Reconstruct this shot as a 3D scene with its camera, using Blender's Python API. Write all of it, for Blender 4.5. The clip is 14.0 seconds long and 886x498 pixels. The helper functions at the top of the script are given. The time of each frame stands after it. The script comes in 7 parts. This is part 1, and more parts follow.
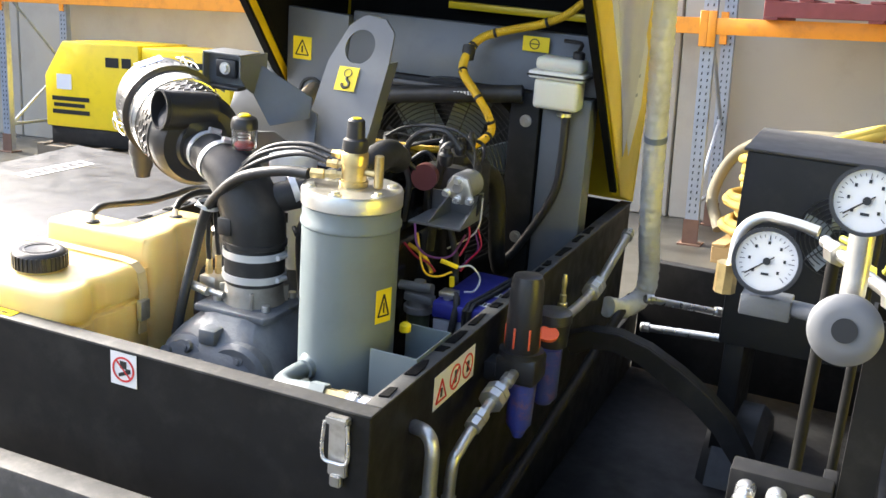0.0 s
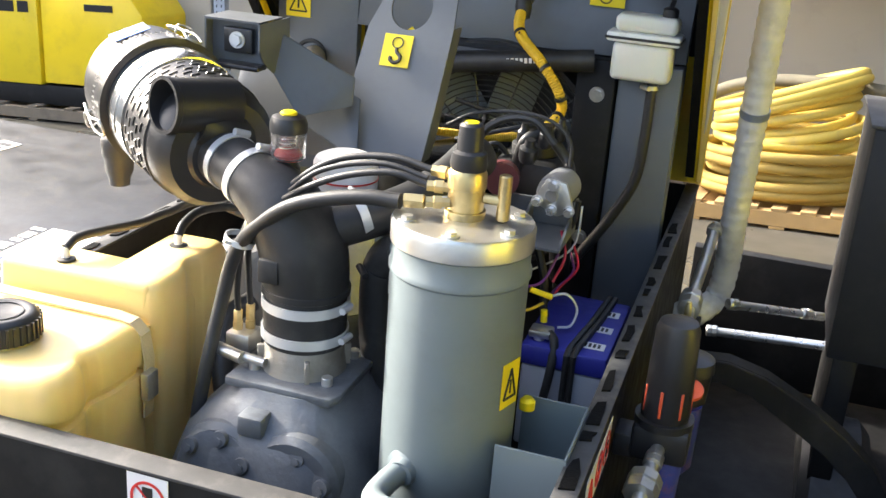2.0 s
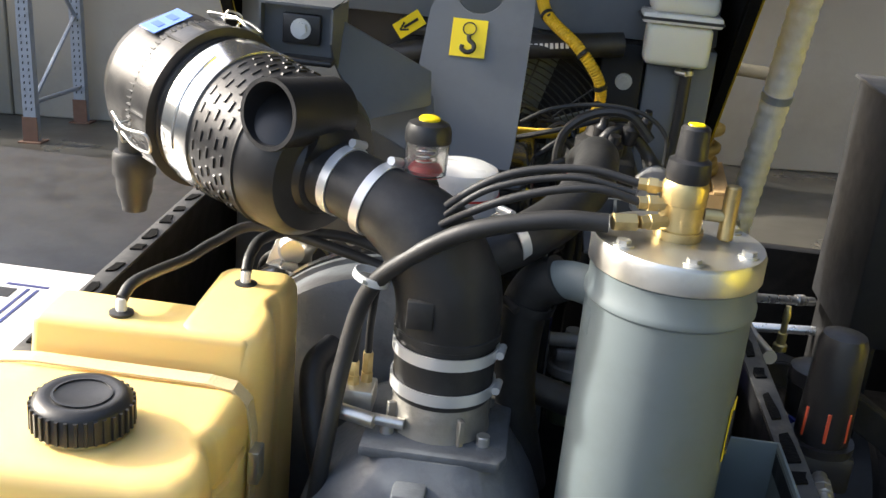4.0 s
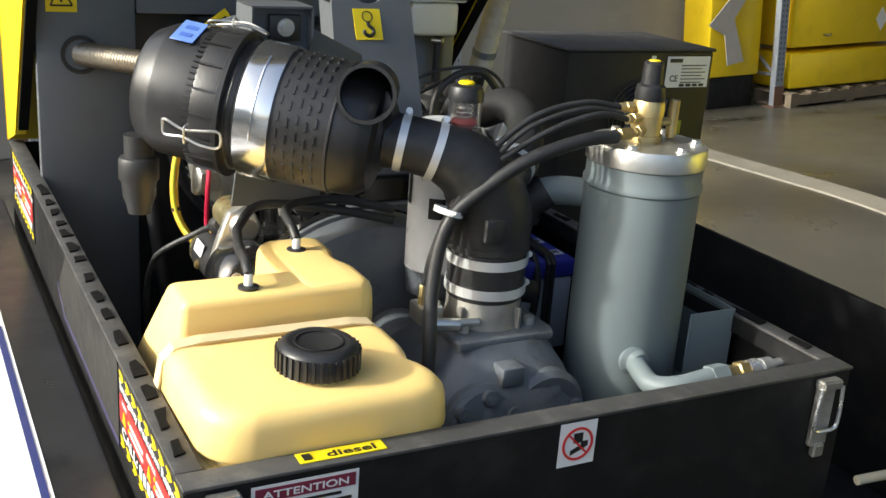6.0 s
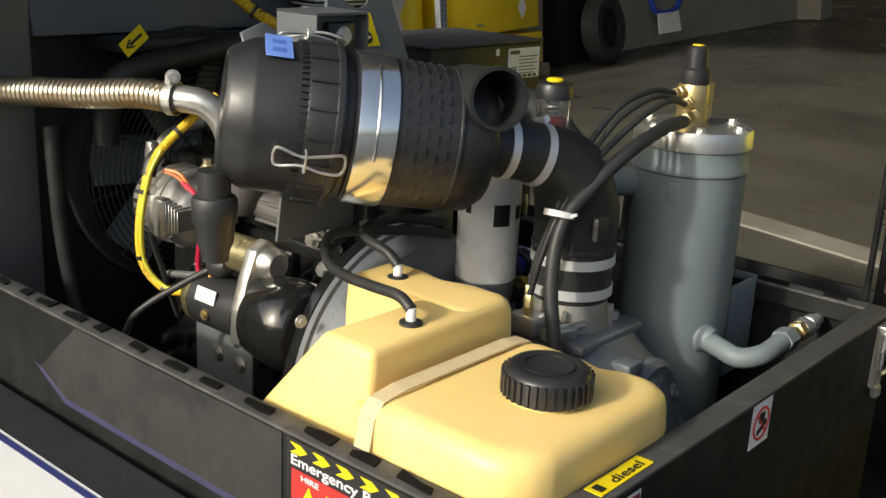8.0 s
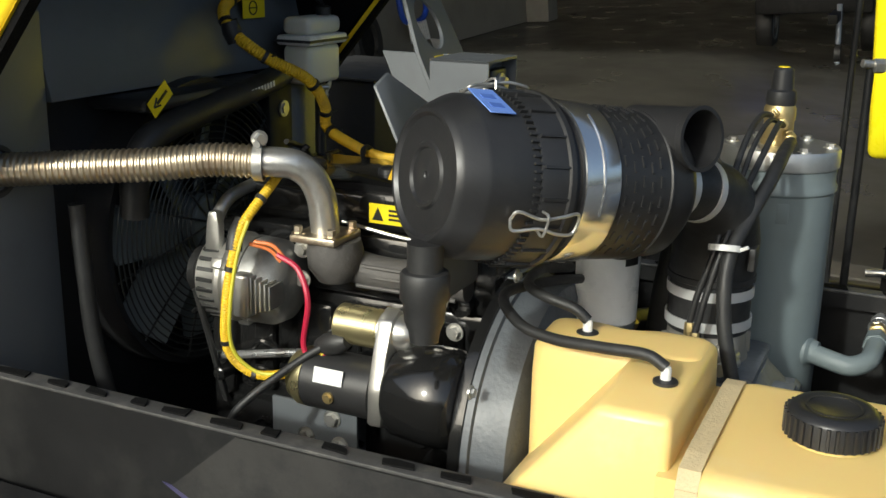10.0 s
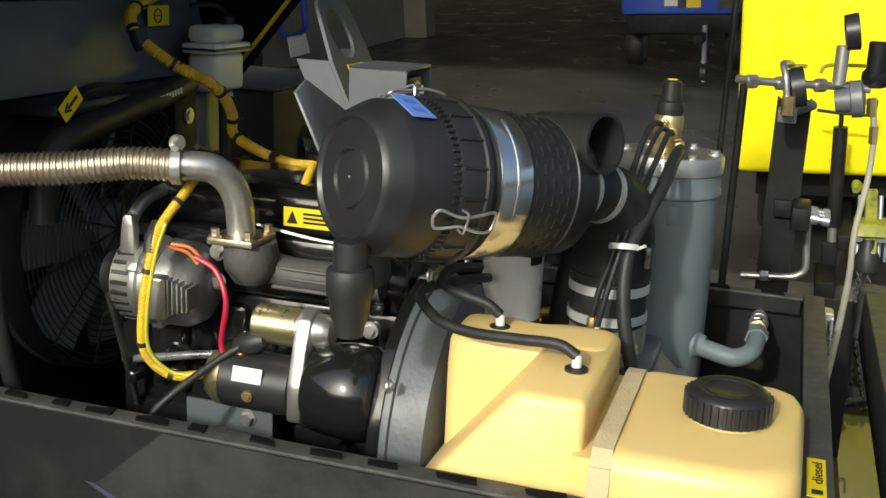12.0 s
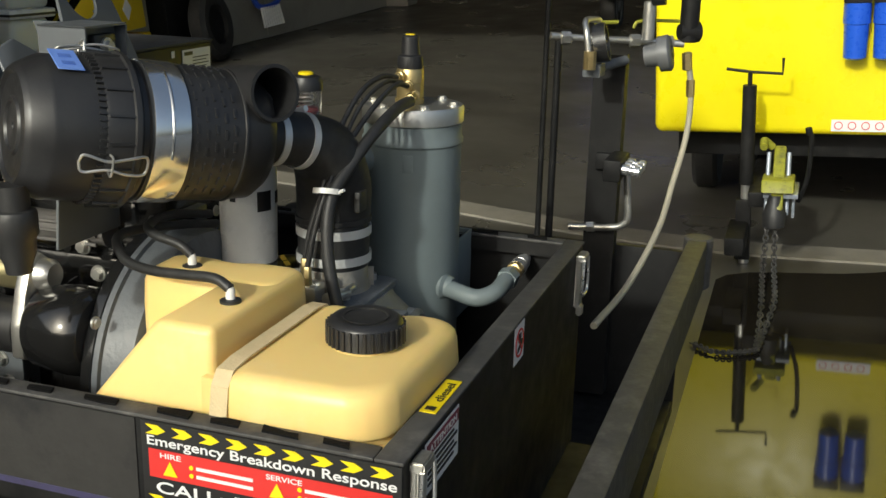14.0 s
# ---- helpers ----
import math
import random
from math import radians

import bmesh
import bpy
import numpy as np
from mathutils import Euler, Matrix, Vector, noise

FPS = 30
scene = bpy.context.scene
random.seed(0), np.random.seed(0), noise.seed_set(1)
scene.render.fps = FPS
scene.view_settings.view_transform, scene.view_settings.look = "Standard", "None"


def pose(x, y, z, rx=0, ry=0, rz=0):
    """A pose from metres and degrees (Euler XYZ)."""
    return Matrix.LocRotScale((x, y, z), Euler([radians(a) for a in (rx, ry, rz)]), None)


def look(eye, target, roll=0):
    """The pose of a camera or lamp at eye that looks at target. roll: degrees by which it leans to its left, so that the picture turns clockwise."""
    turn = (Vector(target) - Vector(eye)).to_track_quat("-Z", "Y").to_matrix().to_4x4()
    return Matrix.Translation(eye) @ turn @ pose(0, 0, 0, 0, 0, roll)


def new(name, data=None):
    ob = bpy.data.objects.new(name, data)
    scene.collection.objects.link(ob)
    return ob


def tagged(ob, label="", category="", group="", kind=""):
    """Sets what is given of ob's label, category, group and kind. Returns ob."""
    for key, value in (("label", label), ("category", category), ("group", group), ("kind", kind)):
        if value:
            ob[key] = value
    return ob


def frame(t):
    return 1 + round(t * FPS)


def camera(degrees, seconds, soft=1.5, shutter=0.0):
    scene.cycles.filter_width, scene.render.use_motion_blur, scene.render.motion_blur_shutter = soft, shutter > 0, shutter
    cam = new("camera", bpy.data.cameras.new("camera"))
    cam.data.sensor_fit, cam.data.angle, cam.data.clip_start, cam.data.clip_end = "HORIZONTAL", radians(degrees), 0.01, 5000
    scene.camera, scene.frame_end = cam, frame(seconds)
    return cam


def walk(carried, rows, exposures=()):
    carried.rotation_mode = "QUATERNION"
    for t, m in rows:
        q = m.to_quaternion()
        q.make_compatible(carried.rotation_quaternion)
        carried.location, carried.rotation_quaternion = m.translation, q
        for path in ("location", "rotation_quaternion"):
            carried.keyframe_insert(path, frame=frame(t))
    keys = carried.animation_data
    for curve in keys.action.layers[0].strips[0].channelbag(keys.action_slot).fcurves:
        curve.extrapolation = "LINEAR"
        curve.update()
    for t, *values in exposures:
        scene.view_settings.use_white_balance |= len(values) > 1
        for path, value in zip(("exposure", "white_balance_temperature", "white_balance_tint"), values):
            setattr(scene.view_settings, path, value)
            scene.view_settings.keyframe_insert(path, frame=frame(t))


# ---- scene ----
cam = camera(45.2, 14.0)
PATH = [
    (0, (1.952, -1.592, 1.689), (1.21, 0.167, 1.092), 4.1),
    (0.5, (1.856, -1.456, 1.682), (1.091, 0.294, 1.088), 3.1),
    (1, (1.711, -1.312, 1.655), (0.935, 0.414, 1.009), 3.7),
    (1.5, (1.525, -1.204, 1.649), (0.874, 0.572, 1.0), 2.6),
    (2, (1.331, -1.101, 1.639), (0.785, 0.691, 0.939), 4.4),
    (2.5, (1.214, -0.945, 1.618), (0.543, 0.808, 0.927), 4.6),
    (3, (1.093, -0.813, 1.582), (0.439, 0.913, 0.813), 4.8),
    (3.2, (1.031, -0.796, 1.565), (0.456, 0.961, 0.801), 5.0),
    (5.3, (0.074, -1.222, 1.556), (0.63, 0.594, 0.929), 4.5),
    (5.5, (-0.036, -1.217, 1.563), (0.62, 0.571, 0.952), 3.8),
    (6, (-0.288, -1.155, 1.529), (0.616, 0.513, 0.895), 4.4),
    (6.5, (-0.377, -1.058, 1.509), (0.658, 0.549, 0.922), 5.2),
    (7, (-0.479, -0.9, 1.496), (0.709, 0.608, 0.936), 3.6),
    (7.5, (-0.632, -0.754, 1.485), (0.664, 0.652, 0.897), 5.1),
    (8, (-0.863, -0.576, 1.459), (0.601, 0.656, 0.878), 3.0),
    (8.2, (-0.882, -0.582, 1.478), (0.58, 0.636, 0.862), 3.3),
    (10.3, (-1.181, 0.158, 1.475), (0.617, 0.859, 0.949), 1.5),
    (10.5, (-1.199, 0.179, 1.48), (0.617, 0.835, 0.96), 1.9),
    (11, (-1.242, 0.218, 1.495), (0.56, 0.942, 1.017), 2.1),
    (11.5, (-1.243, 0.195, 1.49), (0.571, 0.892, 1.018), 2.4),
    (12, (-1.242, 0.115, 1.469), (0.6, 0.705, 0.959), 2.5),
    (12.5, (-1.255, -0.008, 1.46), (0.606, 0.472, 0.903), 2.2),
    (13, (-1.217, -0.191, 1.454), (0.619, 0.371, 0.893), 0.7),
    (13.5, (-1.218, -0.363, 1.496), (0.607, 0.216, 0.917), 3.5),
    (14, (-1.192, -0.453, 1.474), (0.625, 0.162, 0.91), 1.4),
]
# the compressor stands a little askew on its trailer: TILT lays its own frame into the level world
TILT = Matrix(((0.99821, 0.00183, 0.0598, 0), (0.00183, 0.99812, -0.0612, 0), (-0.0598, 0.0612, 0.99633, 0.25), (0, 0, 0, 1)))
walk(cam, [(t, TILT @ look(eye, target, roll)) for t, eye, target, roll in PATH], [(0, 2.76, 6400, 8), (2, 2.7, 6500, 8), (3.2, 2.24, 6550, 9), (5.5, 1.34, 6300, 3), (7, 0.96, 6500, 3), (8, 0.55, 6600, 3), (10.5, 0.24, 6150, 0), (12, 0.2, 6250, 0), (14, 0.08, 6400, 0)])

# ---- daylight ----
world = bpy.data.worlds.new("sky")
scene.world = world
world.use_nodes = True
wn = world.node_tree.nodes
sky = wn.new("ShaderNodeTexSky")
sky.sky_type, sky.sun_disc = "NISHITA", False
sky.sun_elevation, sky.sun_rotation = radians(30), radians(281)
sky.air_density, sky.dust_density, sky.ozone_density = 0.7, 5.0, 0.6
world.node_tree.links.new(sky.outputs[0], wn["Background"].inputs[0])
wn["Background"].inputs[1].default_value = 0.15
sun = new("sun", bpy.data.lights.new("sun", "SUN"))
sun.data.energy, sun.data.angle, sun.data.color = 2.0, radians(2.5), (1, 0.96, 0.9)
sun.matrix_world = look((-8.5, 1.2, 4.9), (0, 0, 0))

# ---- materials ----
def mat(name, col, rough=0.5, metal=0.0, var=0.12, scale=12.0, bump=0.0, bscale=60.0, dirt=None, dirt_amt=0.0, dscale=5.0, coat=0.0, trans=0.0, alpha=1.0, sss=0.0, rvar=0.15, spec=0.5, ddet=9):
    m = bpy.data.materials.new(name)
    m.use_nodes = True
    nt = m.node_tree
    n, l = nt.nodes, nt.links
    b = n["Principled BSDF"]
    b.inputs["Metallic"].default_value = metal
    b.inputs["Coat Weight"].default_value = coat
    b.inputs["Transmission Weight"].default_value = trans
    b.inputs["Specular IOR Level"].default_value = spec
    if sss:
        b.inputs["Subsurface Weight"].default_value = sss
        b.inputs["Subsurface Radius"].default_value = (0.04, 0.025, 0.01)
    tc = n.new("ShaderNodeTexCoord")
    a = n.new("ShaderNodeTexNoise")
    a.inputs["Scale"].default_value, a.inputs["Detail"].default_value = scale, 6
    l.new(tc.outputs["Object"], a.inputs["Vector"])
    mix = n.new("ShaderNodeMix")
    mix.data_type = "RGBA"
    c = Vector(col)
    mix.inputs[6].default_value = (*(c * (1 - var)), 1)
    mix.inputs[7].default_value = (*[min(1, v * (1 + var)) for v in c], 1)
    l.new(a.outputs[0], mix.inputs[0])
    out = mix.outputs[2]
    if dirt:
        d = n.new("ShaderNodeTexNoise")
        d.inputs["Scale"].default_value, d.inputs["Detail"].default_value, d.inputs["Roughness"].default_value = dscale, ddet, 0.68 if ddet > 5 else 0.5
        l.new(tc.outputs["Object"], d.inputs["Vector"])
        r = n.new("ShaderNodeMapRange")
        r.inputs[1].default_value, r.inputs[2].default_value, r.inputs[4].default_value = 0.5, 0.68, dirt_amt
        l.new(d.outputs[0], r.inputs[0])
        m2 = n.new("ShaderNodeMix")
        m2.data_type = "RGBA"
        m2.inputs[7].default_value = (*dirt, 1)
        l.new(r.outputs[0], m2.inputs[0])
        l.new(out, m2.inputs[6])
        out = m2.outputs[2]
    l.new(out, b.inputs["Base Color"])
    g = n.new("ShaderNodeTexNoise")
    g.inputs["Scale"].default_value, g.inputs["Detail"].default_value = scale * 2.3, 5
    l.new(tc.outputs["Object"], g.inputs["Vector"])
    rr = n.new("ShaderNodeMapRange")
    rr.inputs[3].default_value, rr.inputs[4].default_value = max(0.02, rough - rvar), min(1, rough + rvar)
    l.new(g.outputs[0], rr.inputs[0])
    l.new(rr.outputs[0], b.inputs["Roughness"])
    if bump:
        f = n.new("ShaderNodeTexNoise")
        f.inputs["Scale"].default_value, f.inputs["Detail"].default_value = bscale, 6
        l.new(tc.outputs["Object"], f.inputs["Vector"])
        bp = n.new("ShaderNodeBump")
        bp.inputs["Strength"].default_value, bp.inputs["Distance"].default_value = bump, 0.004
        l.new(f.outputs[0], bp.inputs["Height"])
        l.new(bp.outputs[0], b.inputs["Normal"])
    return m


BLACK = mat("black_painted_steel", (0.011, 0.011, 0.0112), 0.55, 0, 0.3, 9, 0.1, 40, (0.04, 0.039, 0.036), 0.4, 7, rvar=0.2, spec=0.22)
RAILM = mat("worn_black_rail_paint", (0.05, 0.049, 0.047), 0.62, 0, 0.3, 20, 0.2, 60, (0.11, 0.105, 0.095), 0.8, 14)
SLATE = mat("slate_grey_paint", (0.118, 0.128, 0.137), 0.4, 0, 0.06, 6, 0.03, 90, (0.08, 0.085, 0.09), 0.4, 6)
GREY = mat("machine_grey_paint", (0.165, 0.198, 0.204), 0.48, 0, 0.05, 7, 0.03, 60, (0.13, 0.15, 0.15), 0.35, 9)
CASTG = mat("cast_grey_paint", (0.12, 0.131, 0.143), 0.45, 0, 0.12, 10, 0.3, 110, (0.05, 0.052, 0.055), 0.5, 12)
ALU = mat("bare_aluminium", (0.62, 0.61, 0.57), 0.36, 0.9, 0.08, 18, 0.1, 120, (0.4, 0.38, 0.33), 0.4, 9)
CHROME = mat("polished_steel", (0.78, 0.78, 0.77), 0.3, 0.85, 0.05, 20, dirt=(0.55, 0.54, 0.5), dirt_amt=0.3, dscale=14)
BANDM = mat("mirror_bright_steel", (0.8, 0.8, 0.79), 0.17, 0.95, 0.04, 14, 0.02, 40, rvar=0.06)
GUARDM = mat("black_coated_wire", (0.035, 0.036, 0.035), 0.35, 0, 0.1, 20)
FOAMM = mat("dull_black_foam", (0.007, 0.007, 0.007), 0.95, 0, 0.3, 40, 0.5, 200, spec=0.1)
CLAMPM = mat("bright_clamp_steel", (0.8, 0.8, 0.79), 0.42, 0.55, 0.05, 30)
ZINC = mat("zinc_plated_steel", (0.62, 0.61, 0.57), 0.36, 0.85, 0.1, 20, dirt=(0.25, 0.22, 0.17), dirt_amt=0.5, dscale=14)
YZINC = mat("yellow_zinc", (0.62, 0.55, 0.3), 0.3, 0.9, 0.15, 15)
BRASS = mat("brass", (0.6, 0.47, 0.22), 0.36, 0.85, 0.15, 20, 0.1, 80, (0.25, 0.17, 0.07), 0.5, 16)
COPPER = mat("heat_stained_steel", (0.52, 0.45, 0.34), 0.36, 0.9, 0.2, 18, 0.2, 90, (0.3, 0.18, 0.1), 0.55, 9)
RUBBER = mat("black_rubber", (0.022, 0.022, 0.022), 0.5, 0, 0.15, 25, 0.1, 120, (0.06, 0.058, 0.055), 0.4, 12)
PLAST = mat("black_moulded_plastic", (0.02, 0.02, 0.021), 0.38, 0, 0.1, 16, 0.06, 160, (0.042, 0.042, 0.04), 0.35, 6)
GLOSSB = mat("gloss_black_paint", (0.012, 0.012, 0.012), 0.14, 0, 0.1, 14, 0.15, 50, coat=0.4)
TANK = mat("translucent_cream_plastic", (0.88, 0.64, 0.24), 0.4, 0, 0.05, 4, 0.03, 30, (0.88, 0.72, 0.4), 0.5, 3, sss=0.25)
YELLOW = mat("yellow_paint", (0.86, 0.62, 0.015), 0.35, 0, 0.05, 5, 0, 60, (0.6, 0.42, 0.03), 0.3, 6)
YELLOWB = mat("bright_yellow_paint", (0.9, 0.78, 0.01), 0.3, 0, 0.04, 3)
STICKY = mat("yellow_sticker", (0.85, 0.66, 0.01), 0.4, 0, 0.04, 20)
WHITE = mat("white_vinyl", (0.78, 0.78, 0.77), 0.4, 0, 0.04, 20)
RED = mat("red_vinyl", (0.62, 0.03, 0.025), 0.4, 0, 0.08, 20)
DARKV = mat("black_vinyl", (0.012, 0.012, 0.012), 0.45, 0, 0.1, 20)
BLUEV = mat("blue_vinyl", (0.08, 0.16, 0.5), 0.4, 0, 0.1, 20)
WHITEP = mat("white_painted_can", (0.74, 0.74, 0.72), 0.3, 0, 0.03, 12, dirt=(0.5, 0.49, 0.46), dirt_amt=0.3, dscale=7)
RESM = mat("off_white_translucent_plastic", (0.72, 0.71, 0.62), 0.45, 0, 0.05, 10, sss=0.2)
BATB = mat("battery_blue_plastic", (0.035, 0.04, 0.3), 0.4, 0, 0.1, 20)
BATG = mat("battery_grey_plastic", (0.4, 0.42, 0.46), 0.45, 0, 0.06, 20)
WIREY = mat("yellow_corrugated_sleeve", (0.78, 0.5, 0.02), 0.45, 0, 0.12, 60, 0.5, 220, (0.3, 0.2, 0.05), 0.35, 20)
WIRER = mat("red_wire", (0.45, 0.015, 0.05), 0.4, 0, 0.1, 30)
WIREW = mat("white_wire", (0.7, 0.7, 0.7), 0.4, 0, 0.05, 30)
WIREP = mat("purple_wire", (0.16, 0.04, 0.2), 0.4, 0, 0.1, 30)
TAPE = mat("white_wrapping_tape", (0.72, 0.69, 0.61), 0.7, 0, 0.12, 25, 0.9, 45, (0.5, 0.46, 0.38), 0.5, 16)
FOIL = mat("silvered_insulation", (0.66, 0.66, 0.7), 0.4, 0.2, 0.1, 12, 0.6, 14)
FLOORW = mat("wet_concrete_floor", (0.082, 0.077, 0.064), 0.34, 0, 0.25, 0.7, 0.06, 30, (0.036, 0.033, 0.028), 0.9, 0.42, rvar=0.26, ddet=3)
WATER = mat("dark_standing_water", (0.016, 0.014, 0.011), 0.03, 0, 0.3, 1.5, 0.03, 5, (0.05, 0.045, 0.03), 0.35, 2.0, rvar=0.04)
CONC = mat("precast_concrete_wall", (0.36, 0.34, 0.29), 0.85, 0, 0.1, 1.2, 0.3, 30, (0.27, 0.25, 0.21), 0.6, 0.9)
ROOFM = mat("dark_steel_roof", (0.1, 0.1, 0.1), 0.7, 0, 0.2, 1.0)
ORANGE = mat("orange_rack_paint", (0.8, 0.3, 0.02), 0.45, 0, 0.1, 6, 0, 60, (0.4, 0.14, 0.03), 0.4, 8)
RACKG = mat("galvanised_rack_steel", (0.36, 0.4, 0.46), 0.45, 0.5, 0.15, 12, dirt=(0.2, 0.2, 0.2), dirt_amt=0.4, dscale=9)
RUSTP = mat("rusty_base_plate", (0.16, 0.09, 0.06), 0.8, 0, 0.3, 14, 0.3, 60)
PALLET = mat("weathered_pallet_wood", (0.2, 0.16, 0.11), 0.85, 0, 0.25, 9, 0.4, 60, (0.1, 0.08, 0.06), 0.6, 6)
PALLETR = mat("dark_red_pallet_paint", (0.2, 0.05, 0.05), 0.8, 0, 0.25, 9, 0.3, 60)
HOSEY = mat("yellow_air_hose", (0.72, 0.53, 0.1), 0.5, 0, 0.12, 14, 0.2, 60, (0.45, 0.32, 0.12), 0.6, 7)
HOSEO = mat("dusty_ochre_hose", (0.4, 0.27, 0.06), 0.7, 0, 0.2, 10)
HOSEG = mat("pale_grey_hose", (0.4, 0.37, 0.28), 0.65, 0, 0.12, 14)
DECK = mat("wet_black_trailer_deck", (0.036, 0.0365, 0.038), 0.38, 0, 0.25, 5, 0.1, 50, (0.016, 0.016, 0.017), 0.9, 4.2, rvar=0.22)
BLUEF = mat("blue_filter_housing", (0.02, 0.1, 0.62), 0.3, 0, 0.08, 20)
BLUEC = mat("blue_compressor_paint", (0.03, 0.09, 0.55), 0.35, 0, 0.06, 8)
GLASS = mat("clear_plastic", (0.9, 0.88, 0.85), 0.08, 0, 0.02, 10, trans=0.95, rvar=0.04)
LIME = mat("green_yellow_paint", (0.3, 0.3, 0.03), 0.5, 0, 0.25, 20, 0.2, 60, (0.06, 0.06, 0.03), 0.8, 14)
FINM = mat("grey_fan_plastic", (0.17, 0.19, 0.19), 0.5, 0, 0.08, 20)


# ---- builders ----
def thing(name, base, label, category, group="", level=False):
    e = new(name)
    e.empty_display_size = 0.05
    e.matrix_world = (Matrix() if level else TILT) @ Matrix.Translation(base)
    return tagged(e, label, category, group)


def shade(me, angle=38):
    for p in me.polygons:
        p.use_smooth = True
    me.set_sharp_from_angle(angle=radians(angle))


def part(name, bm, material, parent, label="", smooth=True):
    """Links bm, given in its parent thing's outer frame, as one mesh under parent."""
    bmesh.ops.recalc_face_normals(bm, faces=bm.faces)
    me = bpy.data.meshes.new(name)
    bm.to_mesh(me)
    bm.free()
    if smooth:
        shade(me)
    me.materials.append(material)
    ob = new(name, me)
    root = parent
    off = Vector()
    while root:
        off += root.matrix_basis.translation if root.parent else Vector()
        if not root.parent:
            break
        root = root.parent
    ob.parent = parent
    base = BASES[root.name]
    me.transform(Matrix.Translation(-base))
    if label:
        tagged(ob, label)
    return ob


BASES = {}


def start(name, base, label, category, group="", level=False):
    e = thing(name, base, label, category, group, level)
    BASES[e.name] = Vector(base)
    return e


def solo(name, bm, material, label, category, kind="", level=False, group="", smooth=True):
    """One mesh that is a thing by itself."""
    bmesh.ops.recalc_face_normals(bm, faces=bm.faces)
    me = bpy.data.meshes.new(name)
    bm.to_mesh(me)
    bm.free()
    if smooth:
        shade(me)
    me.materials.append(material)
    ob = new(name, me)
    if not level:
        ob.matrix_world = TILT
    return tagged(ob, label, category, group, kind)


def B():
    return bmesh.new()


def box(bm, lo, hi, bev=0.0, seg=2, m=None):
    lo, hi = Vector(lo), Vector(hi)
    r = bmesh.ops.create_cube(bm, size=1, matrix=Matrix.Translation((lo + hi) / 2) @ Matrix.Diagonal((*(hi - lo), 1)))
    vs = r["verts"]
    if bev:
        es = list({e for v in vs for e in v.link_edges})
        rr = bmesh.ops.bevel(bm, geom=es, offset=bev, segments=seg, affect="EDGES", profile=0.5)
        vs = list({v for v in rr["verts"]} | {v for v in vs if v.is_valid})
    if m is not None:
        bmesh.ops.transform(bm, matrix=m, verts=[v for v in vs if v.is_valid])
    return bm


def prism(bm, pts, axis, a, b, bev=0.0, seg=2):
    """A flat outline (the two other axes, in order) pulled from a to b along axis."""
    i = "xyz".index(axis)
    o = [k for k in range(3) if k != i]
    rings = []
    for c in (a, b):
        ring = []
        for p in pts:
            q = [0, 0, 0]
            q[i], q[o[0]], q[o[1]] = c, p[0], p[1]
            ring.append(bm.verts.new(q))
        rings.append(ring)
    fs = [bm.faces.new(rings[0]), bm.faces.new(rings[1][::-1])]
    n = len(pts)
    for k in range(n):
        fs.append(bm.faces.new((rings[0][k], rings[0][(k + 1) % n], rings[1][(k + 1) % n], rings[1][k])))
    bmesh.ops.recalc_face_normals(bm, faces=fs)
    if bev:
        es = list({e for f in fs for e in f.edges})
        bmesh.ops.bevel(bm, geom=es, offset=bev, segments=seg, affect="EDGES", profile=0.5)
    return bm


def frame_of(d):
    d = Vector(d).normalized()
    s = d.orthogonal().normalized()
    return d, s, d.cross(s)


def lathe(bm, p0, axis, prof, seg=32, close=True):
    """Turns (along, radius) pairs round the axis from p0."""
    d, s, u = frame_of(axis)
    p0 = Vector(p0)
    rings = []
    for h, r in prof:
        c = p0 + d * h
        rings.append([bm.verts.new(c + (s * math.cos(k * math.tau / seg) + u * math.sin(k * math.tau / seg)) * max(r, 1e-4)) for k in range(seg)])
    for a, b in zip(rings, rings[1:]):
        for k in range(seg):
            bm.faces.new((a[k], a[(k + 1) % seg], b[(k + 1) % seg], b[k]))
    if close:
        bm.faces.new(rings[0][::-1])
        bm.faces.new(rings[-1])
    return bm


def cyl(bm, p0, p1, r0, r1=None, seg=24, bev=0.0):
    r1 = r0 if r1 is None else r1
    L = (Vector(p1) - Vector(p0)).length
    prof = [(0, r0), (L, r1)] if not bev else [(0, r0 - bev), (bev, r0), (L - bev, r1), (L, r1 - bev)]
    return lathe(bm, p0, Vector(p1) - Vector(p0), prof, seg)


def spline(pts, n=10):
    P = [Vector(p) for p in pts]
    P = [2 * P[0] - P[1]] + P + [2 * P[-1] - P[-2]]
    out = []
    for i in range(1, len(P) - 2):
        a, b, c, d = P[i - 1:i + 3]
        for k in range(n):
            t = k / n
            out.append(0.5 * ((2 * b) + (c - a) * t + (2 * a - 5 * b + 4 * c - d) * t * t + (3 * b - a - 3 * c + d) * t ** 3))
    out.append(P[-2])
    return out


